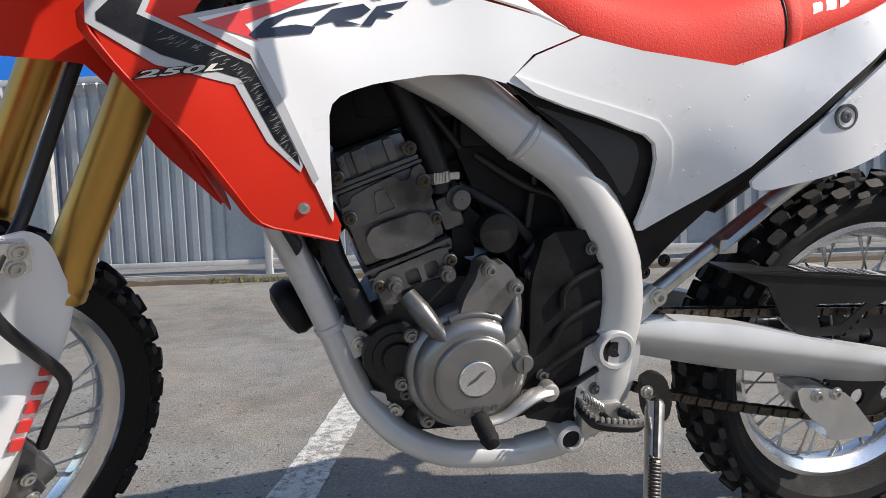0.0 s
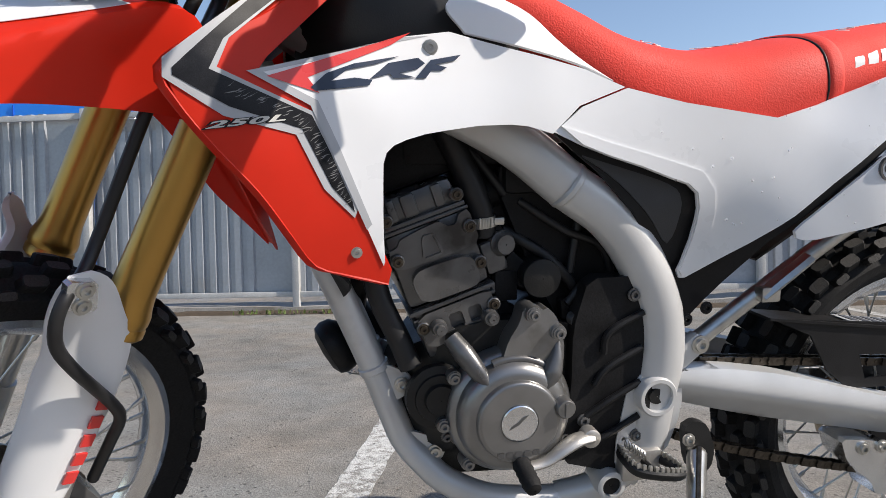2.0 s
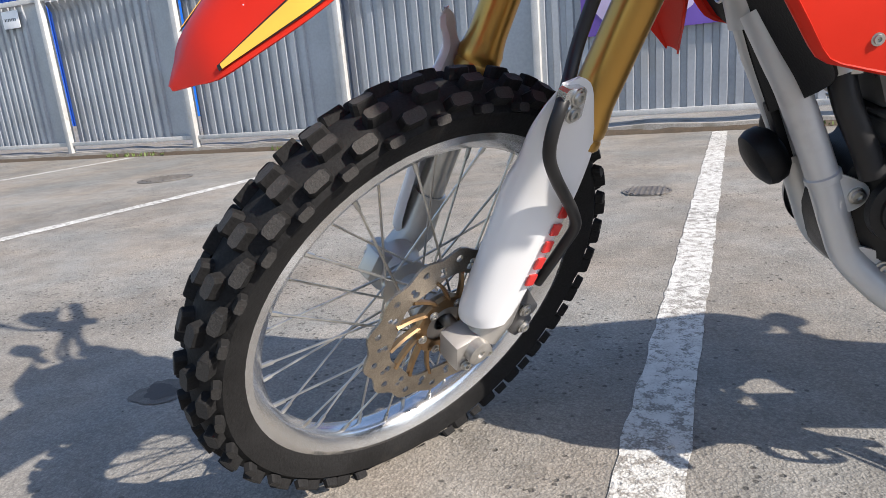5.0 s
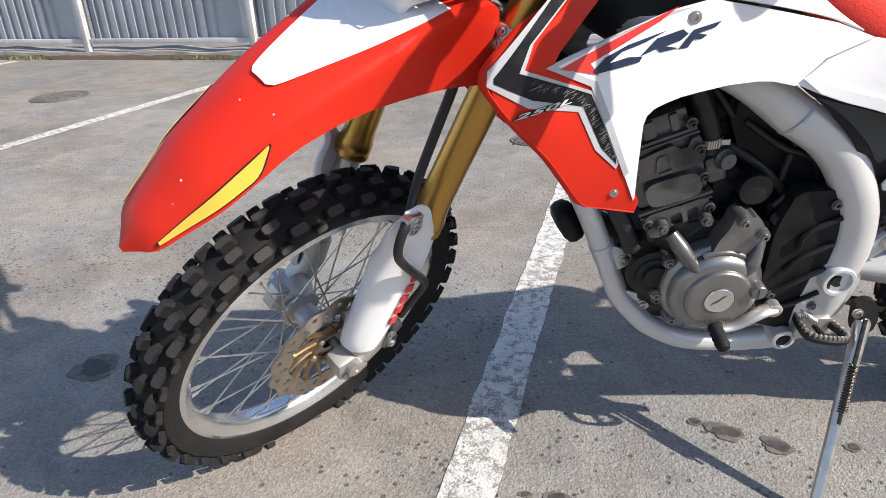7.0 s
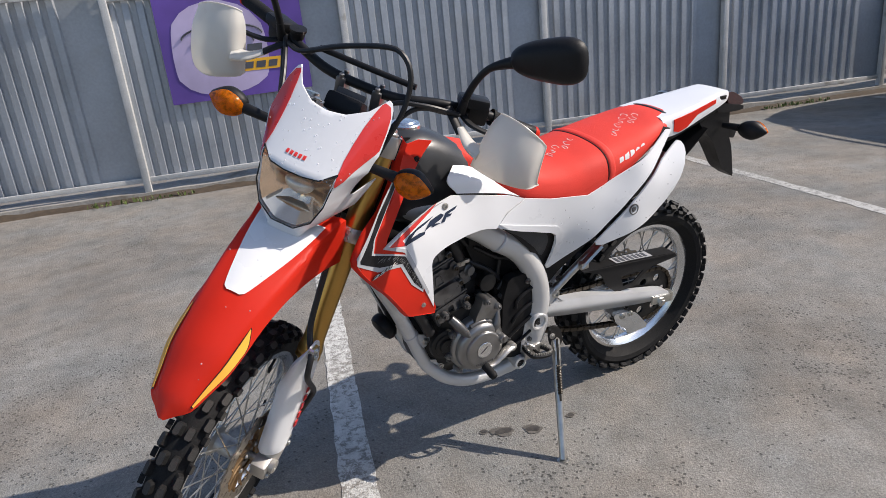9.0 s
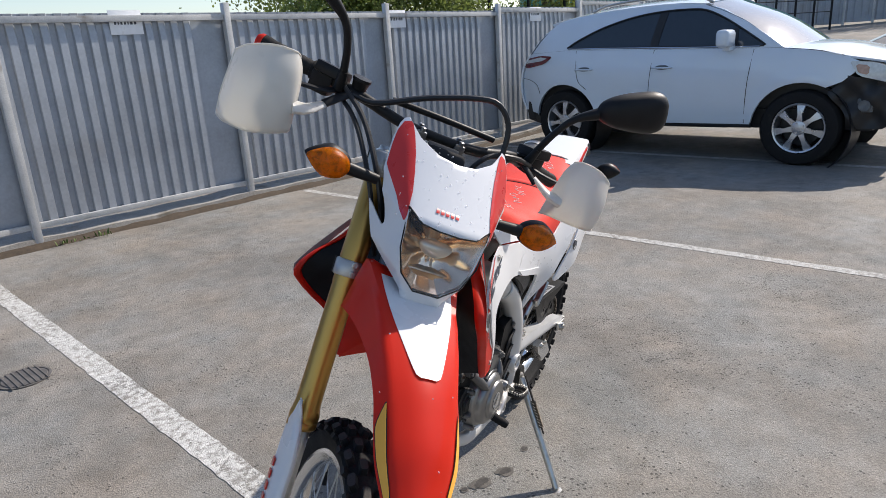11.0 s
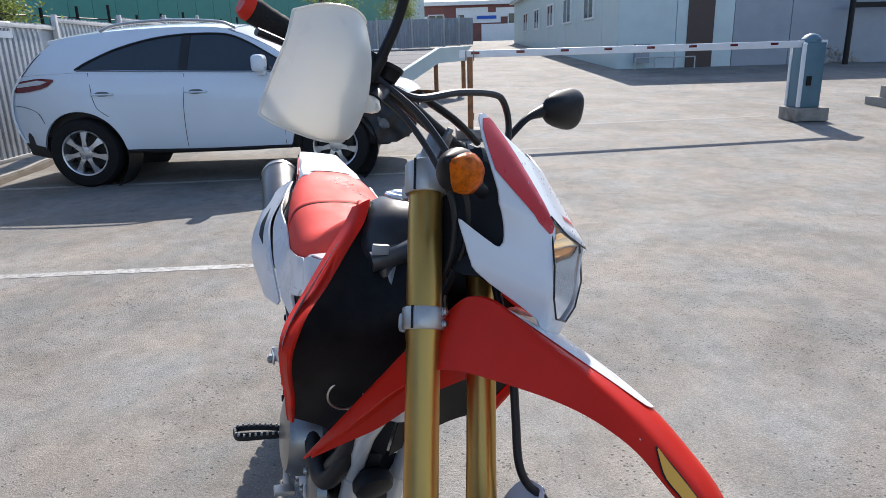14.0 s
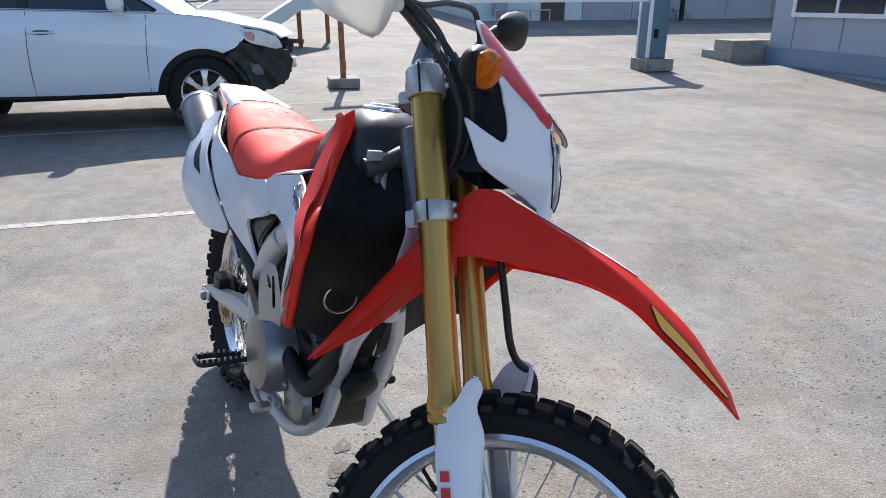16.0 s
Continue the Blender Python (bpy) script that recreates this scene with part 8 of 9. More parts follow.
REAR_RIGHT = [(0.372, 0.674), (0.362, 0.655), (0.376, 0.640), (0.43, 0.632), (0.50, 0.622), (0.58, 0.628), (0.66, 0.672), (0.72, 0.752), (0.748, 0.835), (0.745, 0.89), (0.716, 0.917), (0.694, 0.924), (0.616, 0.864), (0.557, 0.822), (0.482, 0.766), (0.424, 0.717)]


def rear_skin(s):
    """The rear cover; the right one bulges out over the muffler."""
    swell = lambda u, v: 0.042 * math.exp(-((u - 0.66) ** 2 + (v - 0.72) ** 2) / 0.0128) if s > 0 else 0.0
    return lambda u, v, d: (u, s * (SKIN(u, v) + 0.006 + swell(u, v) - d), v)


AIRBOX = [(0.028, 0.80), (0.07, 0.786), (0.106, 0.773), (0.151, 0.759), (0.20, 0.746), (0.238, 0.73), (0.252, 0.69), (0.252, 0.64), (0.243, 0.59), (0.235, 0.52), (0.222, 0.53), (0.19, 0.63), (0.15, 0.69), (0.10, 0.742)]

for s in (-1, 1):
    proud = 0.002 if s > 0 else 0.0
    bm = bmesh.new()
    sheet(bm, RED_SHROUD, skin(s, 0.0012), 0.004, step=0.018)
    shroud = bpart("radiator_shroud", bm, RED, None, "red radiator shroud with black and grey graphic")
    # rolled lip along the leading edge, and the black duct inside
    lead = [(-0.176, 0.622), (-0.232, 0.640), (-0.258, 0.652), (-0.283, 0.69), (-0.312, 0.735), (-0.345, 0.775), (-0.378, 0.82), (-0.394, 0.857), (-0.36, 0.885), (-0.30, 0.915), (-0.245, 0.965), (-0.212, 1.010), (-0.185, 1.045)]
    lip = 1.0 if s < 0 else 0.72
    width = [lip * w for w in (0.006, 0.010, 0.015, 0.019, 0.020, 0.020, 0.021, 0.025, 0.032, 0.036, 0.038, 0.036, 0.03)]
    rows = []
    if s > 0:
        rows.append([(x + 0.022 * k, SKIN(x, z) + 0.004 + 0.010 * k, z - 0.012 * k) for (x, z), k in zip(lead, (0, 0, 0, 0.05, 0.1, 0.15, 0.2, 0.4, 0.8, 1, 1, 1, 0.6))])
    for f in (0.0, 0.35, 0.7, 1.0):
        rows.append([(x - 0.010 * math.sin(f * math.pi) * (1 if z < 0.86 else 0.3), s * (SKIN(x, z) + 0.002 - w * f), z + (0.012 * math.sin(f * 1.6) if z > 0.86 else 0.0)) for (x, z), w in zip(lead, width)])
    bm = bmesh.new()
    loft(bm, rows, 46, 8, 0.002)
    bpart("rolled_lip", bm, RED, shroud)
    bm = bmesh.new()
    near = [(x + 0.006, s * (SKIN(x, z) - w * 0.9), z + (0.008 if z > 0.86 else 0.0)) for (x, z), w in zip(lead[2:], width[2:])]
    deep = [(-0.235, 0.004, 0.55), (-0.262, 0.004, 0.62), (-0.285, 0.004, 0.69), (-0.305, 0.004, 0.75), (-0.318, 0.004, 0.81), (-0.330, 0.004, 0.85), (-0.336, 0.004, 0.88), (-0.335, 0.006, 0.91), (-0.30, 0.02, 0.95), (-0.24, 0.03, 1.0), (-0.19, 0.04, 1.035)]
    loft(bm, [near, [(p[0] * 0.55 + q[0] * 0.45 + 0.028, p[1] * 0.62 + s * q[1] * 0.38, p[2] * 0.55 + q[2] * 0.45) for p, q in zip(near, deep)], [(x, s * y, z) for x, y, z in deep]], 34, 12, 0.003)
    duct = bpart("inner_duct", bm, SHADE_BLACK, None, "black plastic duct inside the shroud")
    bm = bmesh.new()
    for c, size in (((-0.262, s * 0.166, 0.764), (0.008, 0.010, 0.032)), ((-0.285, s * 0.172, 0.828), (0.010, 0.024, 0.008))):
        box(bm, c, size, bevel=0.002)
        bpart("clip", bm, GREY_DECAL, duct)
        bm = bmesh.new()
    bm.free()
    # black chevron with a pale edge
    edge = [(-0.242, 0.988), (-0.288, 0.955), (-0.392, 0.866), (-0.393, 0.848), (-0.341, 0.812), (-0.272, 0.793), (-0.245, 0.735), (-0.213, 0.702), (-0.209, 0.712), (-0.212, 0.722), (-0.234, 0.776), (-0.252, 0.816), (-0.294, 0.835), (-0.345, 0.859), (-0.333, 0.888), (-0.236, 0.978)]
    inner = [(-0.244, 0.984), (-0.281, 0.954), (-0.312, 0.930), (-0.384, 0.857), (-0.384, 0.850), (-0.335, 0.821), (-0.266, 0.799), (-0.237, 0.737), (-0.213, 0.709), (-0.215, 0.720), (-0.237, 0.774), (-0.255, 0.813), (-0.294, 0.831), (-0.352, 0.857), (-0.338, 0.887), (-0.240, 0.976)]
    bm = bmesh.new()
    sheet(bm, edge, skin(s, 0.0026 + proud), 0.0004, step=0.016)
    bpart("grey_edge", bm, GREY_DECAL, shroud)
    bm = bmesh.new()
    sheet(bm, inner, skin(s, 0.0031 + proud), 0.0004, step=0.016)
    bpart("black_chevron", bm, BLACK_DECAL, shroud)
    def figures_at(lift):
        start, along = (-0.3585, 0.0960) if s < 0 else (-0.2660, -0.0960)
        return lambda u, v: skin(s, lift + proud)(start + along * u - s * 0.0075 * v, (0.7995 if s < 0 else 0.8095) + (0.0105 if s < 0 else -0.0105) * u + 0.0072 * v, 0.0)

    figures("250L", shroud, BLACK_DECAL, figures_at(0.0037), 0.11)
    figures("250L", shroud, FIGURE_SILVER, figures_at(0.0042), 0.034)
    # grey slashes across the lower arm of the chevron
    way = [V(-0.330, 0.838), V(-0.303, 0.826), V(-0.268, 0.812), V(-0.254, 0.790), V(-0.2415, 0.768), V(-0.229, 0.740), V(-0.219, 0.718)]
    mark_rng = random.Random(8)
    for k in range(64):
        q = k / 63 * (len(way) - 1)
        i = min(int(q), len(way) - 2)
        p = way[i].lerp(way[i + 1], q - i) + V(mark_rng.uniform(-0.005, 0.005), mark_rng.uniform(-0.004, 0.004) if q < 2.2 else 0.0)
        bm = bmesh.new()
        wide = (0.0085 - 0.0035 * k / 63) * mark_rng.uniform(0.35, 1.0)
        tip = mark_rng.uniform(0.001, 0.006)
        sheet(bm, [(p.x - wide, p.y - 0.0012), (p.x - wide * 0.2, p.y - 0.0002), (p.x + wide, p.y + tip), (p.x + wide * 0.1, p.y + 0.0014)], skin(s, 0.0034 + proud), 0.0003, step=0.02)
        bpart("slash", bm, SLASH_GREY, shroud)
    for x, z in ((-0.212, 0.663), (-0.165, 1.005)):
        bm = bmesh.new()
        bolt(bm, (x, s * (SKIN(x, z) + 0.001), z), (0, s, 0), 0.0048 if z < 0.9 else 0.006, 0.004)
        bpart("bolt", bm, STEEL if z < 0.9 else BLACK, shroud)
    # white wing
    bm = bmesh.new()
    sheet(bm, WING, skin(s, 0.003), 0.004, step=0.018)
    wing = bpart("shroud_wing", bm, WHITE, None, "glossy white shroud wing")
    bm = bmesh.new()
    sheet(bm, [(-0.299, 0.852), (-0.141, 0.905), (-0.165, 0.890), (-0.258, 0.852), (-0.246, 0.836)], skin(s, 0.0040 + proud), 0.0004, step=0.014)
    bpart("red_flash", bm, RED_DEEP, wing)
    bm = bmesh.new()
    sheet(bm, [(-0.318, 0.8565), (-0.256, 0.823), (-0.236, 0.775), (-0.200, 0.688), (-0.194, 0.694), (-0.228, 0.782), (-0.248, 0.828), (-0.302, 0.856), (-0.15, 0.8955), (-0.12, 0.902), (-0.15, 0.8995)], skin(s, 0.0035 + proud), 0.0004, step=0.012)
    bpart("grey_edge", bm, GREY_DECAL, wing)
    # winged mark: three slanted dark shapes
    marks = ([(-0.255, 0.842), (-0.238, 0.857), (-0.208, 0.868), (-0.156, 0.878), (-0.184, 0.868), (-0.216, 0.861), (-0.233, 0.849), (-0.208, 0.853), (-0.188, 0.851), (-0.192, 0.845), (-0.250, 0.838)],
             [(-0.191, 0.852), (-0.169, 0.870), (-0.134, 0.877), (-0.126, 0.871), (-0.136, 0.864), (-0.157, 0.859), (-0.138, 0.855), (-0.164, 0.853), (-0.168, 0.858)],
             [(-0.138, 0.854), (-0.119, 0.875), (-0.082, 0.882), (-0.090, 0.875), (-0.113, 0.870), (-0.100, 0.867), (-0.107, 0.863), (-0.119, 0.863), (-0.126, 0.854)])
    for quad in marks:
        bm = bmesh.new()
        sheet(bm, quad, skin(s, 0.0046 + proud), 0.0004, step=0.014)
        bpart("mark", bm, NAVY_DECAL, wing)
    bm = bmesh.new()
    bolt(bm, (-0.119, s * (SKIN(-0.119, 0.889) + 0.003), 0.889), (0, s, 0), 0.0068, 0.004)
    bpart("bolt", bm, STEEL, wing)
    # tank side cover under the seat's nose
    fall = 0.0 if s < 0 else 1.0
    bm = bmesh.new()
    loft(bm, [[(-0.075, s * 0.138, 0.908), (0.0, s * 0.140, 0.892), (0.07, s * 0.139, 0.874), (0.115, s * 0.137, 0.855)], [(-0.095 + 0.02 * fall, s * 0.125, 0.94 - 0.028 * fall), (-0.02, s * 0.125, 0.93 - 0.028 * fall), (0.03, s * 0.125, 0.91 - 0.022 * fall), (0.085, s * 0.128, 0.875 - 0.01 * fall)], [(-0.06, s * 0.095, 0.965 - 0.05 * fall), (-0.02, s * 0.097, 0.955 - 0.05 * fall), (0.02, s * 0.100, 0.935 - 0.04 * fall), (0.055, s * 0.112, 0.90 - 0.02 * fall)]], 16, 12, 0.004)
    bpart("tank_cover", bm, WHITE, None, "white cover beside the tank")
    # side panel and rear cover
    bm = bmesh.new()
    sheet(bm, SIDE, skin(s, 0.003), 0.004, step=0.02)
    side = bpart("side_panel", bm, WHITE, None, "silvery white side panel below the seat")
    bm = bmesh.new()
    sheet(bm, [(0.04, 0.800), (0.11, 0.778), (0.185, 0.757), (0.235, 0.742), (0.256, 0.718), (0.263, 0.685), (0.262, 0.650), (0.258, 0.612), (0.236, 0.597), (0.230, 0.605), (0.2335, 0.617), (0.2395, 0.649), (0.2405, 0.675), (0.2395, 0.694), (0.233, 0.7145), (0.2175, 0.7265), (0.192, 0.7345), (0.151, 0.7495), (0.106, 0.7635), (0.069, 0.7775)], lambda u, v, d: (u, s * (SKIN(u, v) + 0.0062 - d), v), 0.004, step=0.014)
    bpart("pressed_edge", bm, WHITE, side)
    bm = bmesh.new()
    sheet(bm, REAR_RIGHT if s > 0 else REAR, rear_skin(s), 0.005, step=0.02)
    rear = bpart("rear_cover", bm, WHITE, None, "white rear number cover")
    bm = bmesh.new()
    if s < 0:
        lathe(bm, [(-0.004, 0.0165), (0.002, 0.0165), (0.002, 0.0135), (-0.003, 0.0125), (-0.003, 0.001)], (0.485, s * (SKIN(0.485, 0.743) + 0.006), 0.743), (0, s, 0), 28)
        lathe(bm, [(0, 0.008), (0.003, 0.008), (0.004, 0.006), (0.004, 0.003), (0.001, 0.001)], (0.485, s * (SKIN(0.485, 0.743) + 0.004), 0.743), (0, s, 0), 18)
        bpart("cover_lock", bm, ENGINE, rear)
    else:
        sheet(bm, [(0.545, 0.762), (0.575, 0.795), (0.61, 0.823), (0.655, 0.845), (0.632, 0.808), (0.595, 0.775)], lambda u, v, d: rear_skin(s)(u, v, d - 0.0015), 0.001, step=0.015)
        bpart("slot", bm, BLACK, rear)
    bm = bmesh.new()
    sheet(bm, [(0.66, 0.935), (0.69, 0.925), (0.55, 0.815), (0.43, 0.71), (0.35, 0.645), (0.26, 0.53), (0.23, 0.52), (0.20, 0.60), (0.30, 0.66), (0.42, 0.74), (0.53, 0.83)], lambda u, v, d: (u, s * (SKIN(u, v) - 0.012 - d), v), 0.004, step=0.03)
    bpart("inner_panel", bm, BLACK, None, "black inner panel behind the covers")
    bm = bmesh.new()
    sheet(bm, AIRBOX, lambda u, v, d: (u, s * (min(SKIN(u, v) - 0.008, 0.135) - d), v), 0.006, step=0.02)
    air = bpart("airbox_cover", bm, BLACK, None, "black airbox cover with a grey field")
    bm = bmesh.new()
    sheet(bm, rounded([(0.07, 0.766), (0.106, 0.755), (0.152, 0.741), (0.193, 0.728), (0.214, 0.716), (0.221, 0.695), (0.219, 0.655), (0.210, 0.640), (0.175, 0.683), (0.137, 0.721), (0.106, 0.745)], 0.2, 1), lambda u, v, d: (u, s * (min(SKIN(u, v) - 0.0065, 0.1365) - d), v), 0.002, step=0.02)
    bpart("grey_field", bm, GREY_PLASTIC, air)
    bolts(bpart, air, BLACK, [((x, s * 0.121, z), (0, s, 0), 0.0068, 0.005) for x, z in ((0.245, 0.535), (0.275, 0.55))])

# fuel tank
bm = bmesh.new()
secs = []
for x, half, top, low in ((-0.27, 0.06, 0.99, 0.88), (-0.22, 0.10, 1.045, 0.84), (-0.15, 0.104, 1.062, 0.80), (-0.07, 0.098, 1.035, 0.785), (0.02, 0.085, 0.975, 0.785), (0.10, 0.075, 0.92, 0.80)):
    ring = []
    for k in range(20):
        t = 2 * math.pi * k / 20
        c, q = math.cos(t), math.sin(t)
        ring.append(V(x, half * math.copysign(abs(c) ** 0.7, c), (top + low) / 2 + (top - low) / 2 * math.copysign(abs(q) ** 0.8, q)))
    secs.append(ring)
loft(bm, [[secs[i][k] for i in range(6)] for k in range(20)], 26, 20, closed=True, cap=True)
tank = bpart("fuel_tank", bm, mat("satin_tank_plastic", (0.028, 0.029, 0.031), 0.34, var=0.15, scale=20, bump=0.1, bscale=500, spec=0.55), None, "black plastic fuel tank")
bm = bmesh.new()
lathe(bm, [(-0.01, 0.040), (0.003, 0.040), (0.006, 0.037), (0.007, 0.028), (0.011, 0.024), (0.012, 0.001)], (-0.14, 0, 1.058), (0.05, 0, 1), 36)
bpart("fuel_cap", bm, ALLOY, tank, "round metal fuel cap")

# seat: sections across, from the tank back
SEAT_SECTIONS = ((-0.050, 0.066, 1.010, 0.920), (0.03, 0.092, 0.984, 0.885), (0.09, 0.112, 0.957, 0.845), (0.16, 0.130, 0.922, 0.812), (0.25, 0.141, 0.904, 0.798), (0.32, 0.145, 0.909, 0.795), (0.38, 0.146, 0.919, 0.811), (0.43, 0.144, 0.926, 0.827), (0.50, 0.139, 0.936, 0.848), (0.58, 0.126, 0.947, 0.880), (0.66, 0.105, 0.959, 0.908), (0.72, 0.08, 0.962, 0.926))
bm = bmesh.new()
curves = []
for v, h in ((-1.0, 0.0), (-1.02, 0.25), (-0.985, 0.50), (-0.89, 0.73), (-0.70, 0.89), (-0.4, 0.985), (0, 1.02), (0.4, 0.985), (0.70, 0.89), (0.89, 0.73), (0.985, 0.50), (1.02, 0.25), (1.0, 0.0)):
    curves.append([(x, half * v, low + (top - low) * h) for x, half, top, low in SEAT_SECTIONS])
loft(bm, curves, 54, 37)
for x, half, top, low in (SEAT_SECTIONS[0], SEAT_SECTIONS[-1]):
    bm.faces.new([bm.verts.new((x, half * v, low + (top - low) * h)) for v, h in ((-1.0, 0.0), (-0.985, 0.50), (-0.70, 0.89), (0, 1.02), (0.70, 0.89), (0.985, 0.50), (1.0, 0.0))])
pan = [[bm.verts.new((x, half * v, low)) for v in (-1, 1)] for x, half, top, low in SEAT_SECTIONS]
for p, q in zip(pan, pan[1:]):
    bm.faces.new((p[0], p[1], q[1], q[0]))
seat = bpart("seat", bm, SEAT, None, "red grained vinyl bench seat", 60)


def seat_at(x, v, h, lift):
    xs = [c[0] for c in SEAT_SECTIONS]
    half, top, low = (float(np.interp(x, xs, [c[i] for c in SEAT_SECTIONS])) for i in (1, 2, 3))
    return V(x, (half + lift) * v, low + (top - low) * h + lift * h)


def seat_band(x, lift, width, material, name):
    """A narrow ribbon across the seat, from one lower edge over the top to the other."""
    ring = ((-1.0, 0.04), (-1.02, 0.25), (-0.985, 0.50), (-0.89, 0.73), (-0.70, 0.89), (-0.4, 0.985), (0, 1.02), (0.4, 0.985), (0.70, 0.89), (0.89, 0.73), (0.985, 0.50), (1.02, 0.25), (1.0, 0.04))
    bm = bmesh.new()
    loft(bm, [[seat_at(x + width * k, v, h, lift * e) for v, h in ring] for k, e in ((0.0, 0.0), (0.2, 1.0), (0.8, 1.0), (1.0, 0.0))], 48, 7)
    bpart(name, bm, material, seat)


seat_band(0.4145, 0.0012, 0.0035, BLACK, "seam")
seat_band(0.4175, 0.0026, 0.024, SEAT, "strap")
seat_band(0.700, 0.0025, 0.012, GREY_PLASTIC, "end_band")
CHALK = mat("chalk", (0.85, 0.72, 0.68), 0.9, var=0.2, scale=80)
rng = random.Random(77)
for x0, y0, count in ((0.20, -0.055, 4), (0.285, -0.045, 3), (0.345, -0.035, 3), (0.50, -0.065, 6), (0.585, -0.045, 3)):
    for k in range(count):
        # a pen stroke like a figure on the seat's top
        cx, cy = x0 + 0.021 * k, y0 + 0.014 * k
        turn, size = rng.uniform(0, 6.28), rng.uniform(0.009, 0.014)
        pts = []
        for j in range(6):
            a = turn + j * rng.uniform(0.6, 1.1)
            x, y = cx + 0.6 * size * math.cos(a), cy + size * math.sin(a)
            xs = [c[0] for c in SEAT_SECTIONS]
            half, top, low = (float(np.interp(x, xs, [c[i] for c in SEAT_SECTIONS])) for i in (1, 2, 3))
            pts.append((x, y, low + (top - low) * float(np.interp(abs(y) / half, (0, 0.4, 0.70, 0.89), (1.02, 0.985, 0.89, 0.73))) + 0.0008))
        bm = bmesh.new()
        tube(bm, pts, 0.0011, 5, 24, flat=0.5)
        bpart("chalk_stroke", bm, CHALK, seat)


def seat_side(u, v, d):
    """A place on the seat's left side at length u and height v."""
    xs = [c[0] for c in SEAT_SECTIONS]
    half, top, low = (float(np.interp(u, xs, [c[i] for c in SEAT_SECTIONS])) for i in (1, 2, 3))
    return (u, -(half * float(np.interp((v - low) / (top - low), (0, 0.25, 0.50, 0.73, 0.89), (1.0, 1.02, 0.985, 0.89, 0.70))) + 0.0012 - d), v)


u, z = 0.458, 0.872
for wide in (0.0155, 0.0165, 0.0165, 0.0155, 0.0165):
    bm = bmesh.new()
    sheet(bm, [(u, z), (u + wide, z + wide * 0.25), (u + wide + 0.002, z + wide * 0.25 + 0.017), (u + 0.002, z + 0.017)], seat_side, 0.0006, step=0.006)
    bpart("letter_bar", bm, SLASH_PALE, seat)
    u, z = u + wide + 0.006, z + (wide + 0.006) * 0.25

# tail
TAIL = ((0.665, 0.098, 0.955, 0.893), (0.74, 0.094, 0.961, 0.896), (0.84, 0.082, 0.969, 0.916), (0.93, 0.072, 0.978, 0.936), (0.985, 0.062, 0.980, 0.950), (1.01, 0.046, 0.975, 0.958))
bm = bmesh.new()
loft(bm, [[(x, h * v, lo + (t - lo) * f) for x, h, t, lo in TAIL] for v, f in ((-1.0, 0.0), (-1.02, 0.4), (-0.97, 0.86), (-0.86, 0.98), (0, 1.02), (0.86, 0.98), (0.97, 0.86), (1.02, 0.4), (1.0, 0.0))], 26, 19, 0.004)
tail = bpart("tail_cowl", bm, WHITE, None, "white tail cowl with a red stripe")
for s in (-1, 1):
    bm = bmesh.new()
    tail_side = lambda u, v, d: (u, s * (float(np.interp(u, [c[0] for c in TAIL], [c[1] for c in TAIL])) * 1.02 + 0.0016 - d), v)
    sheet(bm, [(0.712, 0.944), (0.80, 0.952), (0.915, 0.968), (0.916, 0.956), (0.825, 0.938), (0.778, 0.908), (0.738, 0.901), (0.714, 0.908)], tail_side, 0.003, step=0.02)
    bpart("red_panel", bm, RED, tail)
    bm = bmesh.new()
    box(bm, (0.955, s * 0.0685, 0.966), (0.03, 0.004, 0.012), bevel=0.001)
    bpart("grab_slot", bm, BLACK, tail)
bm = bmesh.new()
loft(bm, [[(x, h * v * 0.8, lo - 0.004 - dz) for x, h, t, lo in TAIL] for v, dz in ((-1, 0.0), (-0.8, 0.03), (0, 0.045), (0.8, 0.03), (1, 0.0))], 20, 12, 0.004)
bpart("under_tail", bm, BLACK)
bm = bmesh.new()
sheet(bm, rounded([(1.000, 0.968), (1.028, 0.970), (1.068, 0.952), (1.096, 0.930), (1.090, 0.916), (1.02, 0.928)], 0.2, 1), lambda u, v, d: (u, -0.045 + d, v), 0.09, step=0.03)
tail_lamp = bpart("tail_light", bm, mat("smoked_tail_lens", (0.045, 0.012, 0.016), 0.15, var=0.2, scale=40, coat=0.6), None, "dark smoked tail light in a black shell")
bm = bmesh.new()
sheet(bm, rounded([(0.975, 0.944), (1.02, 0.930), (1.094, 0.916), (1.094, 0.900), (1.01, 0.903), (0.96, 0.913)], 0.2, 1), lambda u, v, d: (u, -0.049 + d, v), 0.098, step=0.03)
bpart("shell", bm, BLACK, tail_lamp)
bm = bmesh.new()
sheet(bm, rounded([(0.885, 0.893), (0.964, 0.915), (1.03, 0.917), (1.053, 0.828), (1.096, 0.759), (1.136, 0.645), (1.068, 0.688), (0.991, 0.80)], 0.12, 1), lambda u, v, d: (u, (d - 0.03) * float(np.interp(v, (0.64, 0.75, 0.90), (0.9, 1.0, 1.5))), v), 0.06, step=0.03)
mud = bpart("rear_mudguard", bm, BLACK, None, "black rear mudguard with plate holder")
bm = bmesh.new()
box(bm, (1.085, 0, 0.815), (0.06, 0.05, 0.035), m=Euler((0, radians(15), 0)).to_matrix(), bevel=0.008)
bpart("plate_lamp", bm, BLACK, mud)
turn_signal((1.03, -0.145, 0.865), (0.25, -1, 0.02), bpart, "rear turn signal on a black stalk")
turn_signal((1.03, 0.145, 0.865), (0.25, 1, 0.02), bpart, "rear turn signal on a black stalk")
bm = bmesh.new()
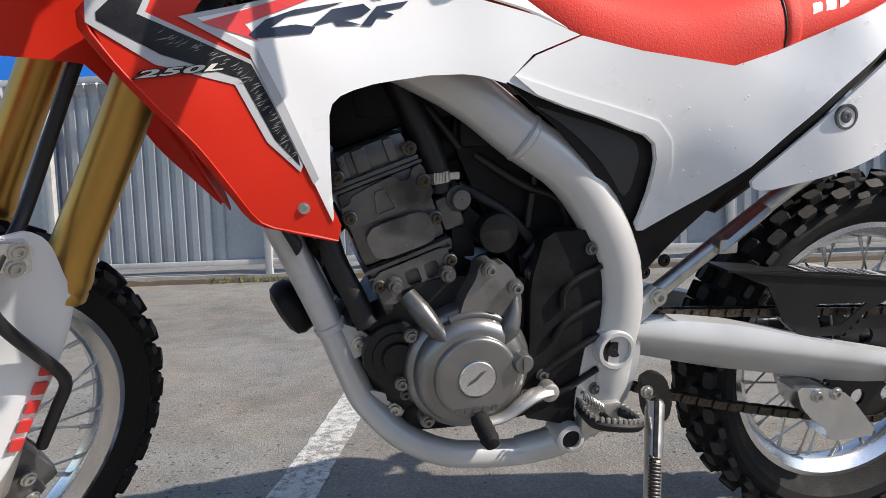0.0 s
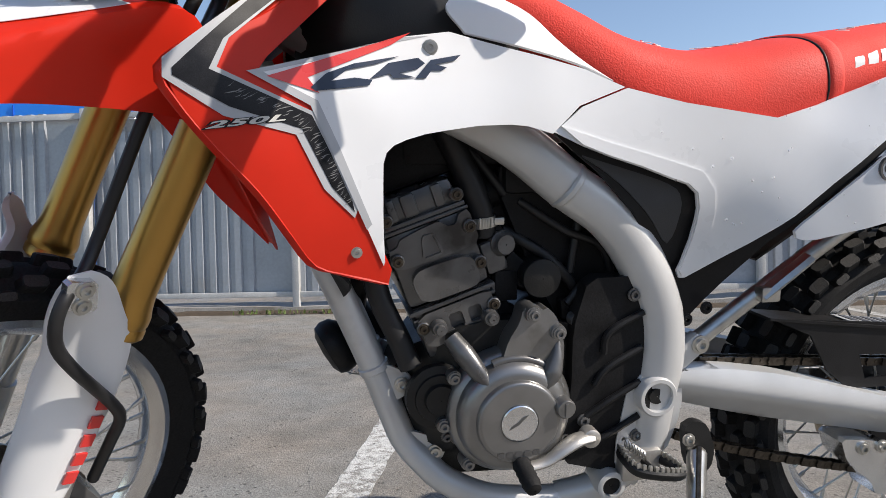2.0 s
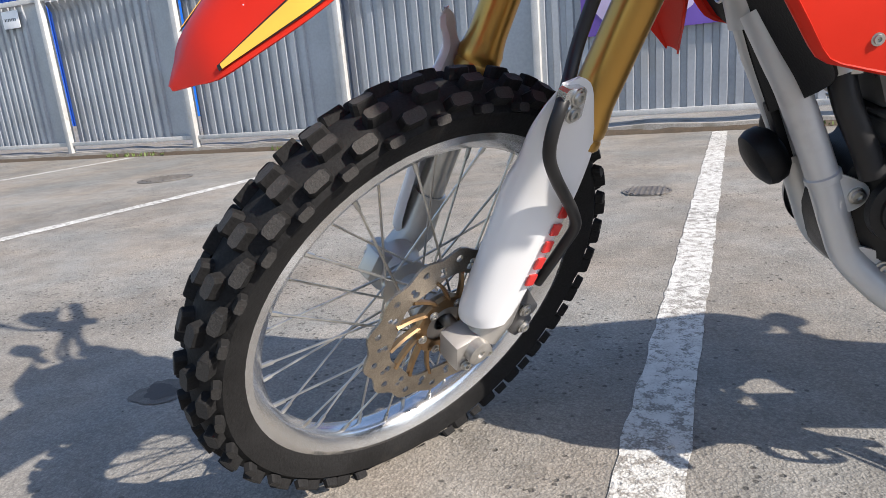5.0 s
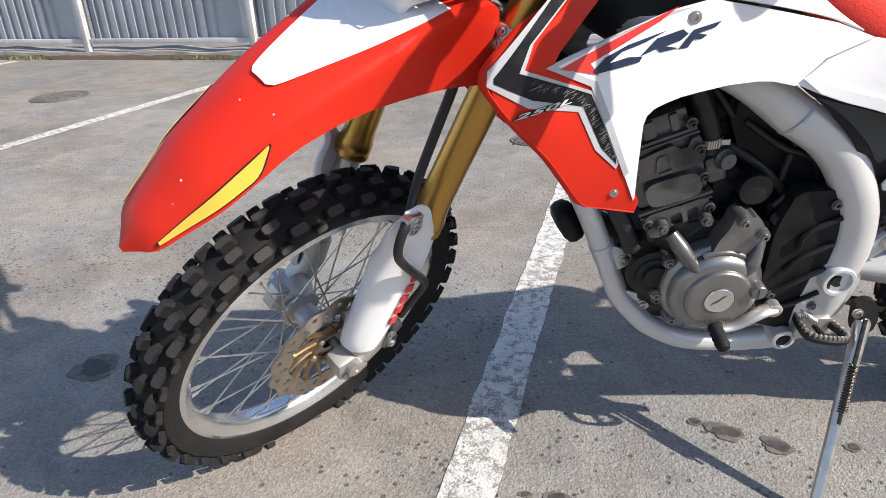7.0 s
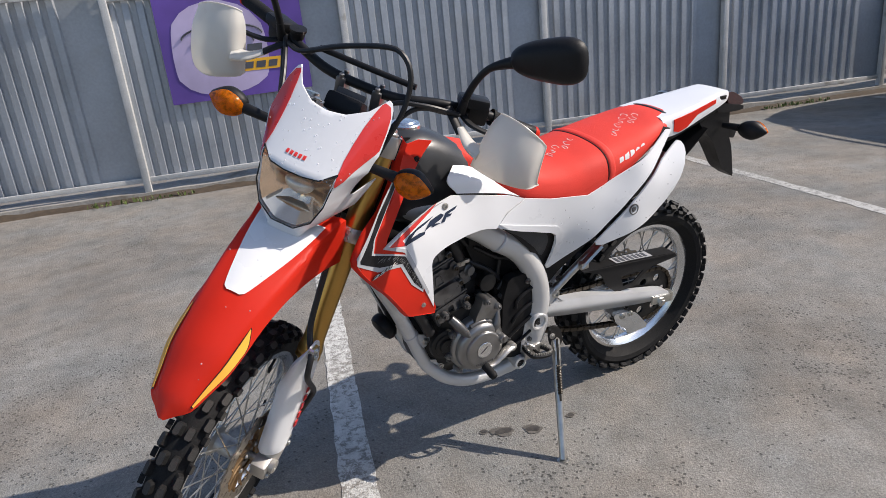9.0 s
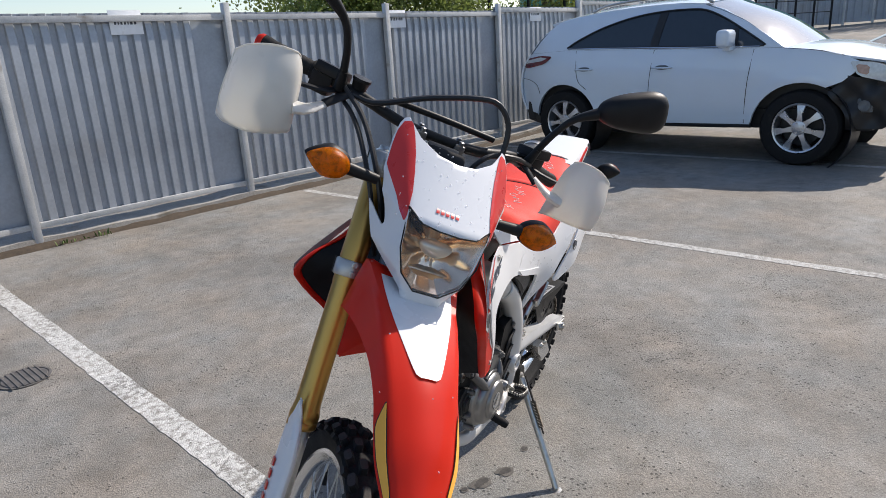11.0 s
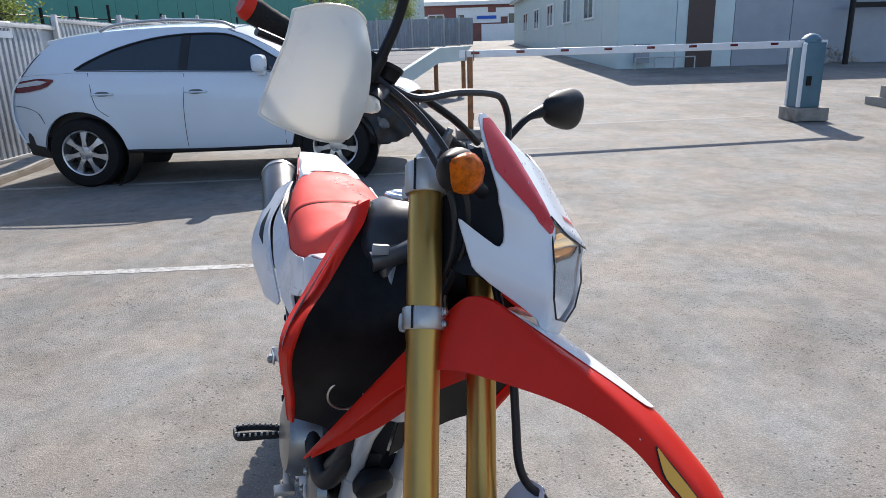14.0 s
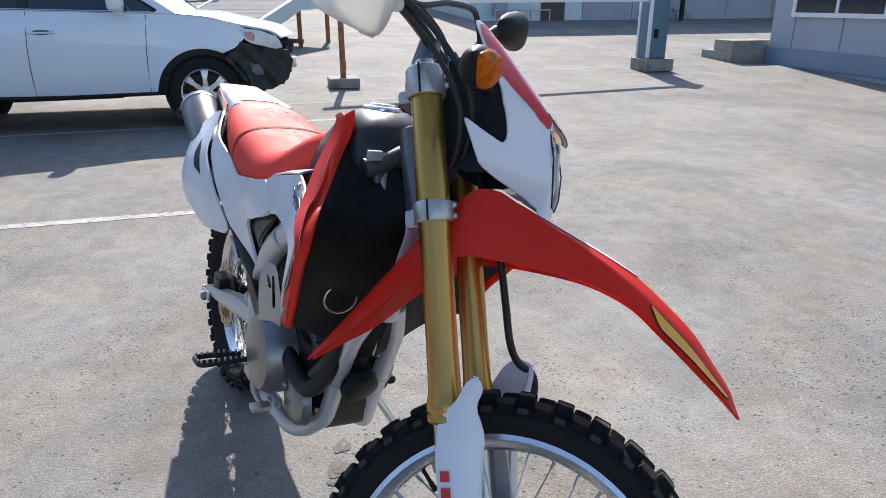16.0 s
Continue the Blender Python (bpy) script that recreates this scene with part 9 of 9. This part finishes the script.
loft(bm, [[(0.40, 0.05 * v, 0.60), (0.52, 0.062 * v, 0.69 - 0.012 * abs(v)), (0.66, 0.066 * v, 0.735 - 0.012 * abs(v)), (0.80, 0.062 * v, 0.79 - 0.01 * abs(v)), (0.92, 0.058 * v, 0.87)] for v in (-1, -0.6, 0, 0.6, 1)], 22, 11, 0.004)
bpart("inner_fender", bm, BLACK)

# ---- swingarm, chain, rear end
ARM_ALLOY = mat("satin_swingarm", (0.55, 0.56, 0.57), 0.33, 0.35, var=0.08, scale=10, bump=0.03, bscale=400, dirt=(0.2, 0.19, 0.17), dirt_at=0.7)
ARM = [(0.19, 0.452), (0.25, 0.460), (0.32, 0.455), (0.42, 0.437), (0.58, 0.392), (0.745, 0.352), (0.772, 0.338), (0.774, 0.300), (0.66, 0.302), (0.50, 0.338), (0.38, 0.364), (0.23, 0.410), (0.19, 0.418)]
for s in (-1, 1):
    bm = bmesh.new()
    sheet(bm, rounded(ARM, 0.2, 1), lambda u, v, d: (u, s * (0.130 - 0.725 * math.hypot(v - 0.494 + 0.218 * u, 0.008) + 0.275 * (v - 0.494 + 0.218 * u) - d), v), 0.034, step=0.008)
    arm = bpart("swingarm", bm, ARM_ALLOY, None, "silver alloy swingarm beam")
    bm = bmesh.new()
    box(bm, (0.728, s * 0.128, 0.325), (0.085, 0.008, 0.030), m=Euler((0, radians(8), 0)).to_matrix(), bevel=0.004)
    lathe(bm, [(0, 0.016), (0.012, 0.016), (0.013, 0.010), (0.016, 0.010), (0.016, 0.001)], (0.7225, s * 0.130, 0.322), (0, s, 0), 6)
    box(bm, (0.782, s * 0.112, 0.318), (0.012, 0.03, 0.036), bevel=0.003)
    bpart("chain_adjuster", bm, STEEL, arm)
bm = bmesh.new()
rod(bm, (0.7225, -0.13, 0.322), (0.7225, 0.13, 0.322), 0.010, 12)
rod(bm, (0.205, -0.12, 0.431), (0.205, 0.12, 0.431), 0.03, 16)
bpart("rear_axle", bm, STEEL)


def sprocket(c, y, r, teeth, parent, name, m):
    edge = []
    for k in range(teeth * 4):
        t = 2 * math.pi * k / (teeth * 4)
        edge.append((c[0] + (r + (0.004 if k % 4 in (0, 1) else -0.003)) * math.cos(t), c[1] + (r + (0.004 if k % 4 in (0, 1) else -0.003)) * math.sin(t)))
    holes = [circle((c[0] + 0.64 * r * math.cos(t), c[1] + 0.64 * r * math.sin(t)), r * 0.15, 12) for t in (2 * math.pi * k / 6 for k in range(6))] if r > 0.06 else []
    bm = bmesh.new()
    sheet(bm, edge, lambda u, v, d: (u, y + d - 0.003, v), 0.006, step=0.02, holes=holes)
    return bpart(name, bm, m, parent, "", 20)


sprocket((0.7225, 0.322), -0.072, 0.098, 40, rear_wheel, "rear_sprocket", DARK_ENGINE)
sprocket((0.115, 0.435), -0.072, 0.036, 14, engine, "front_sprocket", STEEL)
# drive chain: alternate inner and outer link plates along a loop
path = []
ra, rb = 0.036, 0.098
ca, cb = V(0.115, 0, 0.435), V(0.7225, 0, 0.322)
d = (cb - ca).normalized()
nrm = V(-d.z, 0, d.x)
for k in range(9):
    t = math.pi * k / 8
    path.append(ca + nrm * ra * math.cos(t) - d * ra * math.sin(t))
path = path[::1]
low = [(ca - nrm * ra).lerp(cb - nrm * rb, k / 30) - V(0, 0, 0.018 * math.sin(math.pi * k / 30)) for k in range(1, 30)]
turn = [cb - nrm * rb * math.cos(math.pi * k / 16) + d * rb * math.sin(math.pi * k / 16) for k in range(17)]
high = [(cb + nrm * rb).lerp(ca + nrm * ra, k / 30) for k in range(1, 30)]
loop = smooth_line(path + low + turn + high + [path[0]], 113)
bm = bmesh.new()
for k in range(112):
    a, b = loop[k], loop[k + 1]
    mid, dd = (a + b) / 2, (b - a).normalized()
    m = Matrix((dd, V(0, 1, 0), dd.cross(V(0, 1, 0)))).transposed()
    off = 0.0085 if k % 2 else 0.0062
    for s in (-1, 1):
        box(bm, mid + V(0, -0.072 + s * off, 0), ((b - a).length * 1.35, 0.0018, 0.0125), m=m)
    rod(bm, a + V(0, -0.082, 0), a + V(0, -0.062, 0), 0.0042, 6)
bpart("chain", bm, CHAIN, None, "oily steel roller chain", 25)
# chain guard
bm = bmesh.new()
sheet(bm, [(0.395, 0.520), (0.60, 0.500), (0.80, 0.470), (0.815, 0.452), (0.70, 0.447), (0.66, 0.43), (0.62, 0.395), (0.545, 0.398), (0.505, 0.43), (0.47, 0.488)], lambda u, v, d: (u, -0.098 + d, v), 0.004, step=0.03, holes=[[(0.575, 0.41), (0.615, 0.412), (0.66, 0.445), (0.56, 0.452)]])
sheet(bm, [(0.395, -0.102), (0.80, -0.102), (0.80, -0.045), (0.395, -0.045)], lambda u, v, d: (u, v, 0.521 - (u - 0.395) * 0.126 - d), 0.004, step=0.04)
guard = bpart("chain_guard", bm, BLACK, None, "black plastic chain guard with a pale label")
bm = bmesh.new()
sheet(bm, [(0.54, -0.092), (0.70, -0.092), (0.70, -0.055), (0.54, -0.055)], lambda u, v, d: (u, v, 0.5235 - (u - 0.395) * 0.126 - d), 0.001, step=0.04)
label = bpart("label", bm, GREY_DECAL, guard)
for k in range(7):
    bm = bmesh.new()
    sheet(bm, [(0.55 + k * 0.02, -0.088), (0.562 + k * 0.02, -0.088), (0.562 + k * 0.02, -0.06), (0.55 + k * 0.02, -0.06)], lambda u, v, d: (u, v, 0.5245 - (u - 0.395) * 0.126 - d), 0.001, step=0.03)
    bpart("bar", bm, SIGN_INK, label)
bm = bmesh.new()
sheet(bm, rounded([(0.534, 0.318), (0.589, 0.312), (0.636, 0.296), (0.71, 0.212), (0.612, 0.214), (0.599, 0.239), (0.549, 0.28)], 0.15, 1), lambda u, v, d: (u, -0.108 + d, v), 0.05, step=0.04)
guide = bpart("chain_guide", bm, ALLOY, None, "bright chain guide plate")
bolts(bpart, guide, STEEL, [((x, -0.108, 0.300), (0, -1, 0), 0.008, 0.007) for x in (0.575, 0.61)])
bm = bmesh.new()
tube(bm, [(0.24, 0.0, 0.76), (0.28, 0, 0.50)], 0.03, 16)
for k in range(8):
    lathe(bm, [(-0.006, 0.036), (0, 0.041), (0.006, 0.036)], V(0.245, 0, 0.73).lerp(V(0.277, 0, 0.52), k / 7), (0.15, 0, -1), 18)
bpart("rear_shock", bm, DARK_ENGINE)
bm = bmesh.new()
box(bm, (0.66, 0.095, 0.39), (0.08, 0.04, 0.05), bevel=0.01)
bpart("rear_caliper", bm, DARK_ENGINE)

# ---- foot controls
for s in (-1, 1):
    bm = bmesh.new()
    peg_y = [s * y for y in ((0.128, 0.152, 0.174) if s < 0 else (0.150, 0.205, 0.258))]
    peg_z = 0.026 if s > 0 else 0.0
    loop = [(0.150, peg_y[0], 0.350), (0.147, peg_y[1], 0.350), (0.155, peg_y[2], 0.344), (0.190, peg_y[2] + s * 0.008, 0.338), (0.222, peg_y[2], 0.332), (0.215, peg_y[1], 0.338), (0.205, peg_y[0], 0.338)]
    loop = [(x, y, z + peg_z) for x, y, z in loop]
    tube(bm, loop, 0.0048, 8, 40, flat=1.5)
    tube(bm, [(0.180, peg_y[0], 0.340 + peg_z), (0.187, peg_y[2] + s * 0.008, 0.336 + peg_z)], 0.005, 8)
    peg = bpart("foot_peg", bm, DARK_ENGINE, None, "toothed steel foot peg")
    for k, p in enumerate(smooth_line(loop, 22)):
        bm = bmesh.new()
        box(bm, p + V(0, 0, 0.009), (0.005, 0.005, 0.008), bevel=0.001)
        bpart("tooth", bm, STEEL, peg)
    bm = bmesh.new()
    box(bm, (0.180, s * 0.125, 0.332), (0.06, 0.03, 0.045), bevel=0.006)
    bpart("bracket", bm, CAST, peg)
    coil = [(0.150 + 0.030 * k / 60, s * 0.142 + 0.006 * math.cos(k * 0.7), 0.372 - 0.022 * k / 60 + 0.006 * math.sin(k * 0.7)) for k in range(61)]
    bm = bmesh.new()
    tube(bm, coil, 0.0016, 5)
    bpart("peg_spring", bm, STEEL, peg)
bm = bmesh.new()
tube(bm, [(0.098, -0.140, 0.385), (0.077, -0.147, 0.385), (0.056, -0.152, 0.377), (0.030, -0.155, 0.363), (0.0, -0.156, 0.359)], [0.014, 0.0135, 0.0115, 0.009, 0.009], 12, 24, flat=0.6)
lathe(bm, [(-0.010, 0.013), (0.008, 0.013), (0.010, 0.010), (0.010, 0.001)], (0.099, -0.140, 0.385), (0, -1, 0), 18)
shift = bpart("shift_lever", bm, CAST, None, "alloy gear lever with a rubber tip")
bm = bmesh.new()
lathe(bm, [(0, 0.0085)] + [(0.004 + 0.005 * k, 0.0115 + 0.0012 * (k % 2)) for k in range(9)] + [(0.05, 0.010), (0.052, 0.006), (0.052, 0.001)], (-0.003, -0.148, 0.366), (0.10, -1, -0.36), 16)
bpart("lever_rubber", bm, RUBBER, shift)
bm = bmesh.new()
tube(bm, [(0.16, 0.13, 0.35), (0.06, 0.15, 0.33), (-0.02, 0.155, 0.34)], 0.008, 8, 16, flat=0.7)
box(bm, (-0.03, 0.165, 0.345), (0.03, 0.045, 0.012), bevel=0.003)
bpart("brake_pedal", bm, CAST)
# side stand
FOOT = V(0.152, -0.333, 0.074)
HINGE = V(0.262, -0.142, 0.345)
bm = bmesh.new()
tube(bm, [HINGE, HINGE.lerp(FOOT, 0.25), FOOT], [0.014, 0.012, 0.010], 14)
stand = bpart("side_stand", bm, STEEL, None, "steel side stand with a flat foot and spring")
bm = bmesh.new()
inv = BIKE.matrix_world.inverted()
FM = inv.to_3x3()
lathe(bm, [(-0.008, 0.028), (-0.003, 0.030), (0.0, 0.028), (0.004, 0.012), (0.004, 0.001)], FOOT + FM @ V(0, 0, -0.006), FM @ V(0, 0, 1), 20)
bpart("stand_foot", bm, STEEL, stand)
bm = bmesh.new()
sheet(bm, rounded([(0.240, 0.382), (0.258, 0.392), (0.278, 0.384), (0.292, 0.345), (0.288, 0.317), (0.268, 0.308), (0.250, 0.325)], 0.2, 1), lambda u, v, d: (u, -0.140 + d, v), 0.014, step=0.02)
bpart("stand_bracket", bm, DARK_ENGINE, stand)
bolts(bpart, stand, STEEL, [((0.247, -0.142, 0.366), (0, -1, 0), 0.007, 0.007), ((0.265, -0.142, 0.342), (0, -1, 0), 0.008, 0.007)])
bm = bmesh.new()
axis = (FOOT - HINGE).normalized()
_, sa, so = axes_for(axis)
start = HINGE + V(-0.012, -0.024, 0.0) + axis * 0.06
pts = [start + axis * 0.085 * k / 160 + (sa * math.cos(k * 0.72) + so * math.sin(k * 0.72)) * 0.007 for k in range(161)]
tube(bm, pts, 0.0016, 5)
rod(bm, start - axis * 0.08, start, 0.0035, 6)
rod(bm, start + axis * 0.085, start + axis * 0.105, 0.003, 6)
bpart("stand_spring", bm, CHAIN, stand, "dark coil spring")

# ---- exhaust on the right
# header coloured nearly black over its whole length
bm = bmesh.new()
tube(bm, [(-0.15, 0.02, 0.62), (-0.195, 0.06, 0.56), (-0.19, 0.095, 0.48), (-0.13, 0.11, 0.45), (-0.02, 0.118, 0.50), (0.10, 0.12, 0.54), (0.25, 0.12, 0.58), (0.42, 0.13, 0.66)], 0.019, 14, 50)
header = bpart("exhaust_pipe", bm, mat("sooty_exhaust_steel", (0.035, 0.032, 0.03), 0.5, 0.6, var=0.3, scale=12), None, "steel exhaust header")
bm = bmesh.new()
sheet(bm, rounded([(-0.05, 0.49), (0.08, 0.55), (0.20, 0.60), (0.21, 0.565), (0.09, 0.505), (-0.04, 0.445)], 0.2, 1), lambda u, v, d: (u, 0.150 - d - 0.3 * (v - 0.5 - u * 0.4) ** 2, v), 0.006, step=0.03)
bpart("heat_shield", bm, DARK_ENGINE, header)
bm = bmesh.new()
MA, MB = V(0.50, 0.138, 0.72), V(0.96, 0.128, 0.905)
md = (MB - MA).normalized()
ml = (MB - MA).length
lathe(bm, [(0, 0.02), (0.02, 0.045), (0.05, 0.060), (ml - 0.03, 0.060), (ml - 0.01, 0.057), (ml, 0.045), (ml, 0.03), (ml - 0.02, 0.025), (ml - 0.02, 0.001)], MA, md, 30)
muffler = bpart("muffler", bm, mat("dark_steel_muffler", (0.17, 0.165, 0.16), 0.35, 0.9, var=0.1, scale=14), None, "dark steel muffler")
bm = bmesh.new()
lathe(bm, [(ml - 0.035, 0.062), (ml - 0.025, 0.062)], MA, md, 30)
bpart("band", bm, STEEL, muffler)


# ---- water drops on the plastic
def drops():
    bm = bmesh.new()
    rng = random.Random(31)
    for _ in range(90):
        u, v = rng.uniform(0.15, 0.66), rng.uniform(0.62, 0.9)
        if not (inside((u, v), SIDE) or inside((u, v), REAR)):
            continue
        r = rng.uniform(0.0009, 0.0022)
        c = V(u, -(SKIN(u, v) + (0.004 if inside((u, v), SIDE) else 0.007)), v)
        lathe(bm, [(0, r), (r * 0.45, r * 0.75), (r * 0.62, r * 0.3), (r * 0.65, 0.00005)], c, (0, -1, 0), 8)
    tagged(bpart("water_drops", bm, DROPS, None, "clear rain drops", 60), "clear rain drops", kind="stuff")
    bm = bmesh.new()
    for _ in range(75):
        u, v = rng.uniform(-0.11, 0.11), rng.uniform(1.10, 1.215)
        if abs(u) > 0.13 - (v - 1.1) * 0.2:
            continue
        r = rng.uniform(0.0009, 0.0022)
        lathe(bm, [(0, r), (r * 0.45, r * 0.75), (r * 0.62, r * 0.3), (r * 0.65, 0.00005)], (COWL_X(u, v) - 0.0005, u, v), (-0.8, 0, 0.6), 8)
    tagged(fpart("water_drops", bm, DROPS, cowl, "clear rain drops", 60), "clear rain drops", kind="stuff")
    bm = bmesh.new()
    for _ in range(9):
        t, v = rng.uniform(0.1, 0.6), rng.uniform(-0.9, 0.9)
        r = rng.uniform(0.0008, 0.002)
        lathe(bm, [(0, r), (r * 0.45, r * 0.75), (r * 0.62, r * 0.3), (r * 0.65, 0.00005)], fender_at(t, v, 0.0022), (-0.4, v * 0.5, 0.8), 8)
    tagged(fpart("water_drops", bm, DROPS, fender, "clear rain drops", 60), "clear rain drops", kind="stuff")


drops()
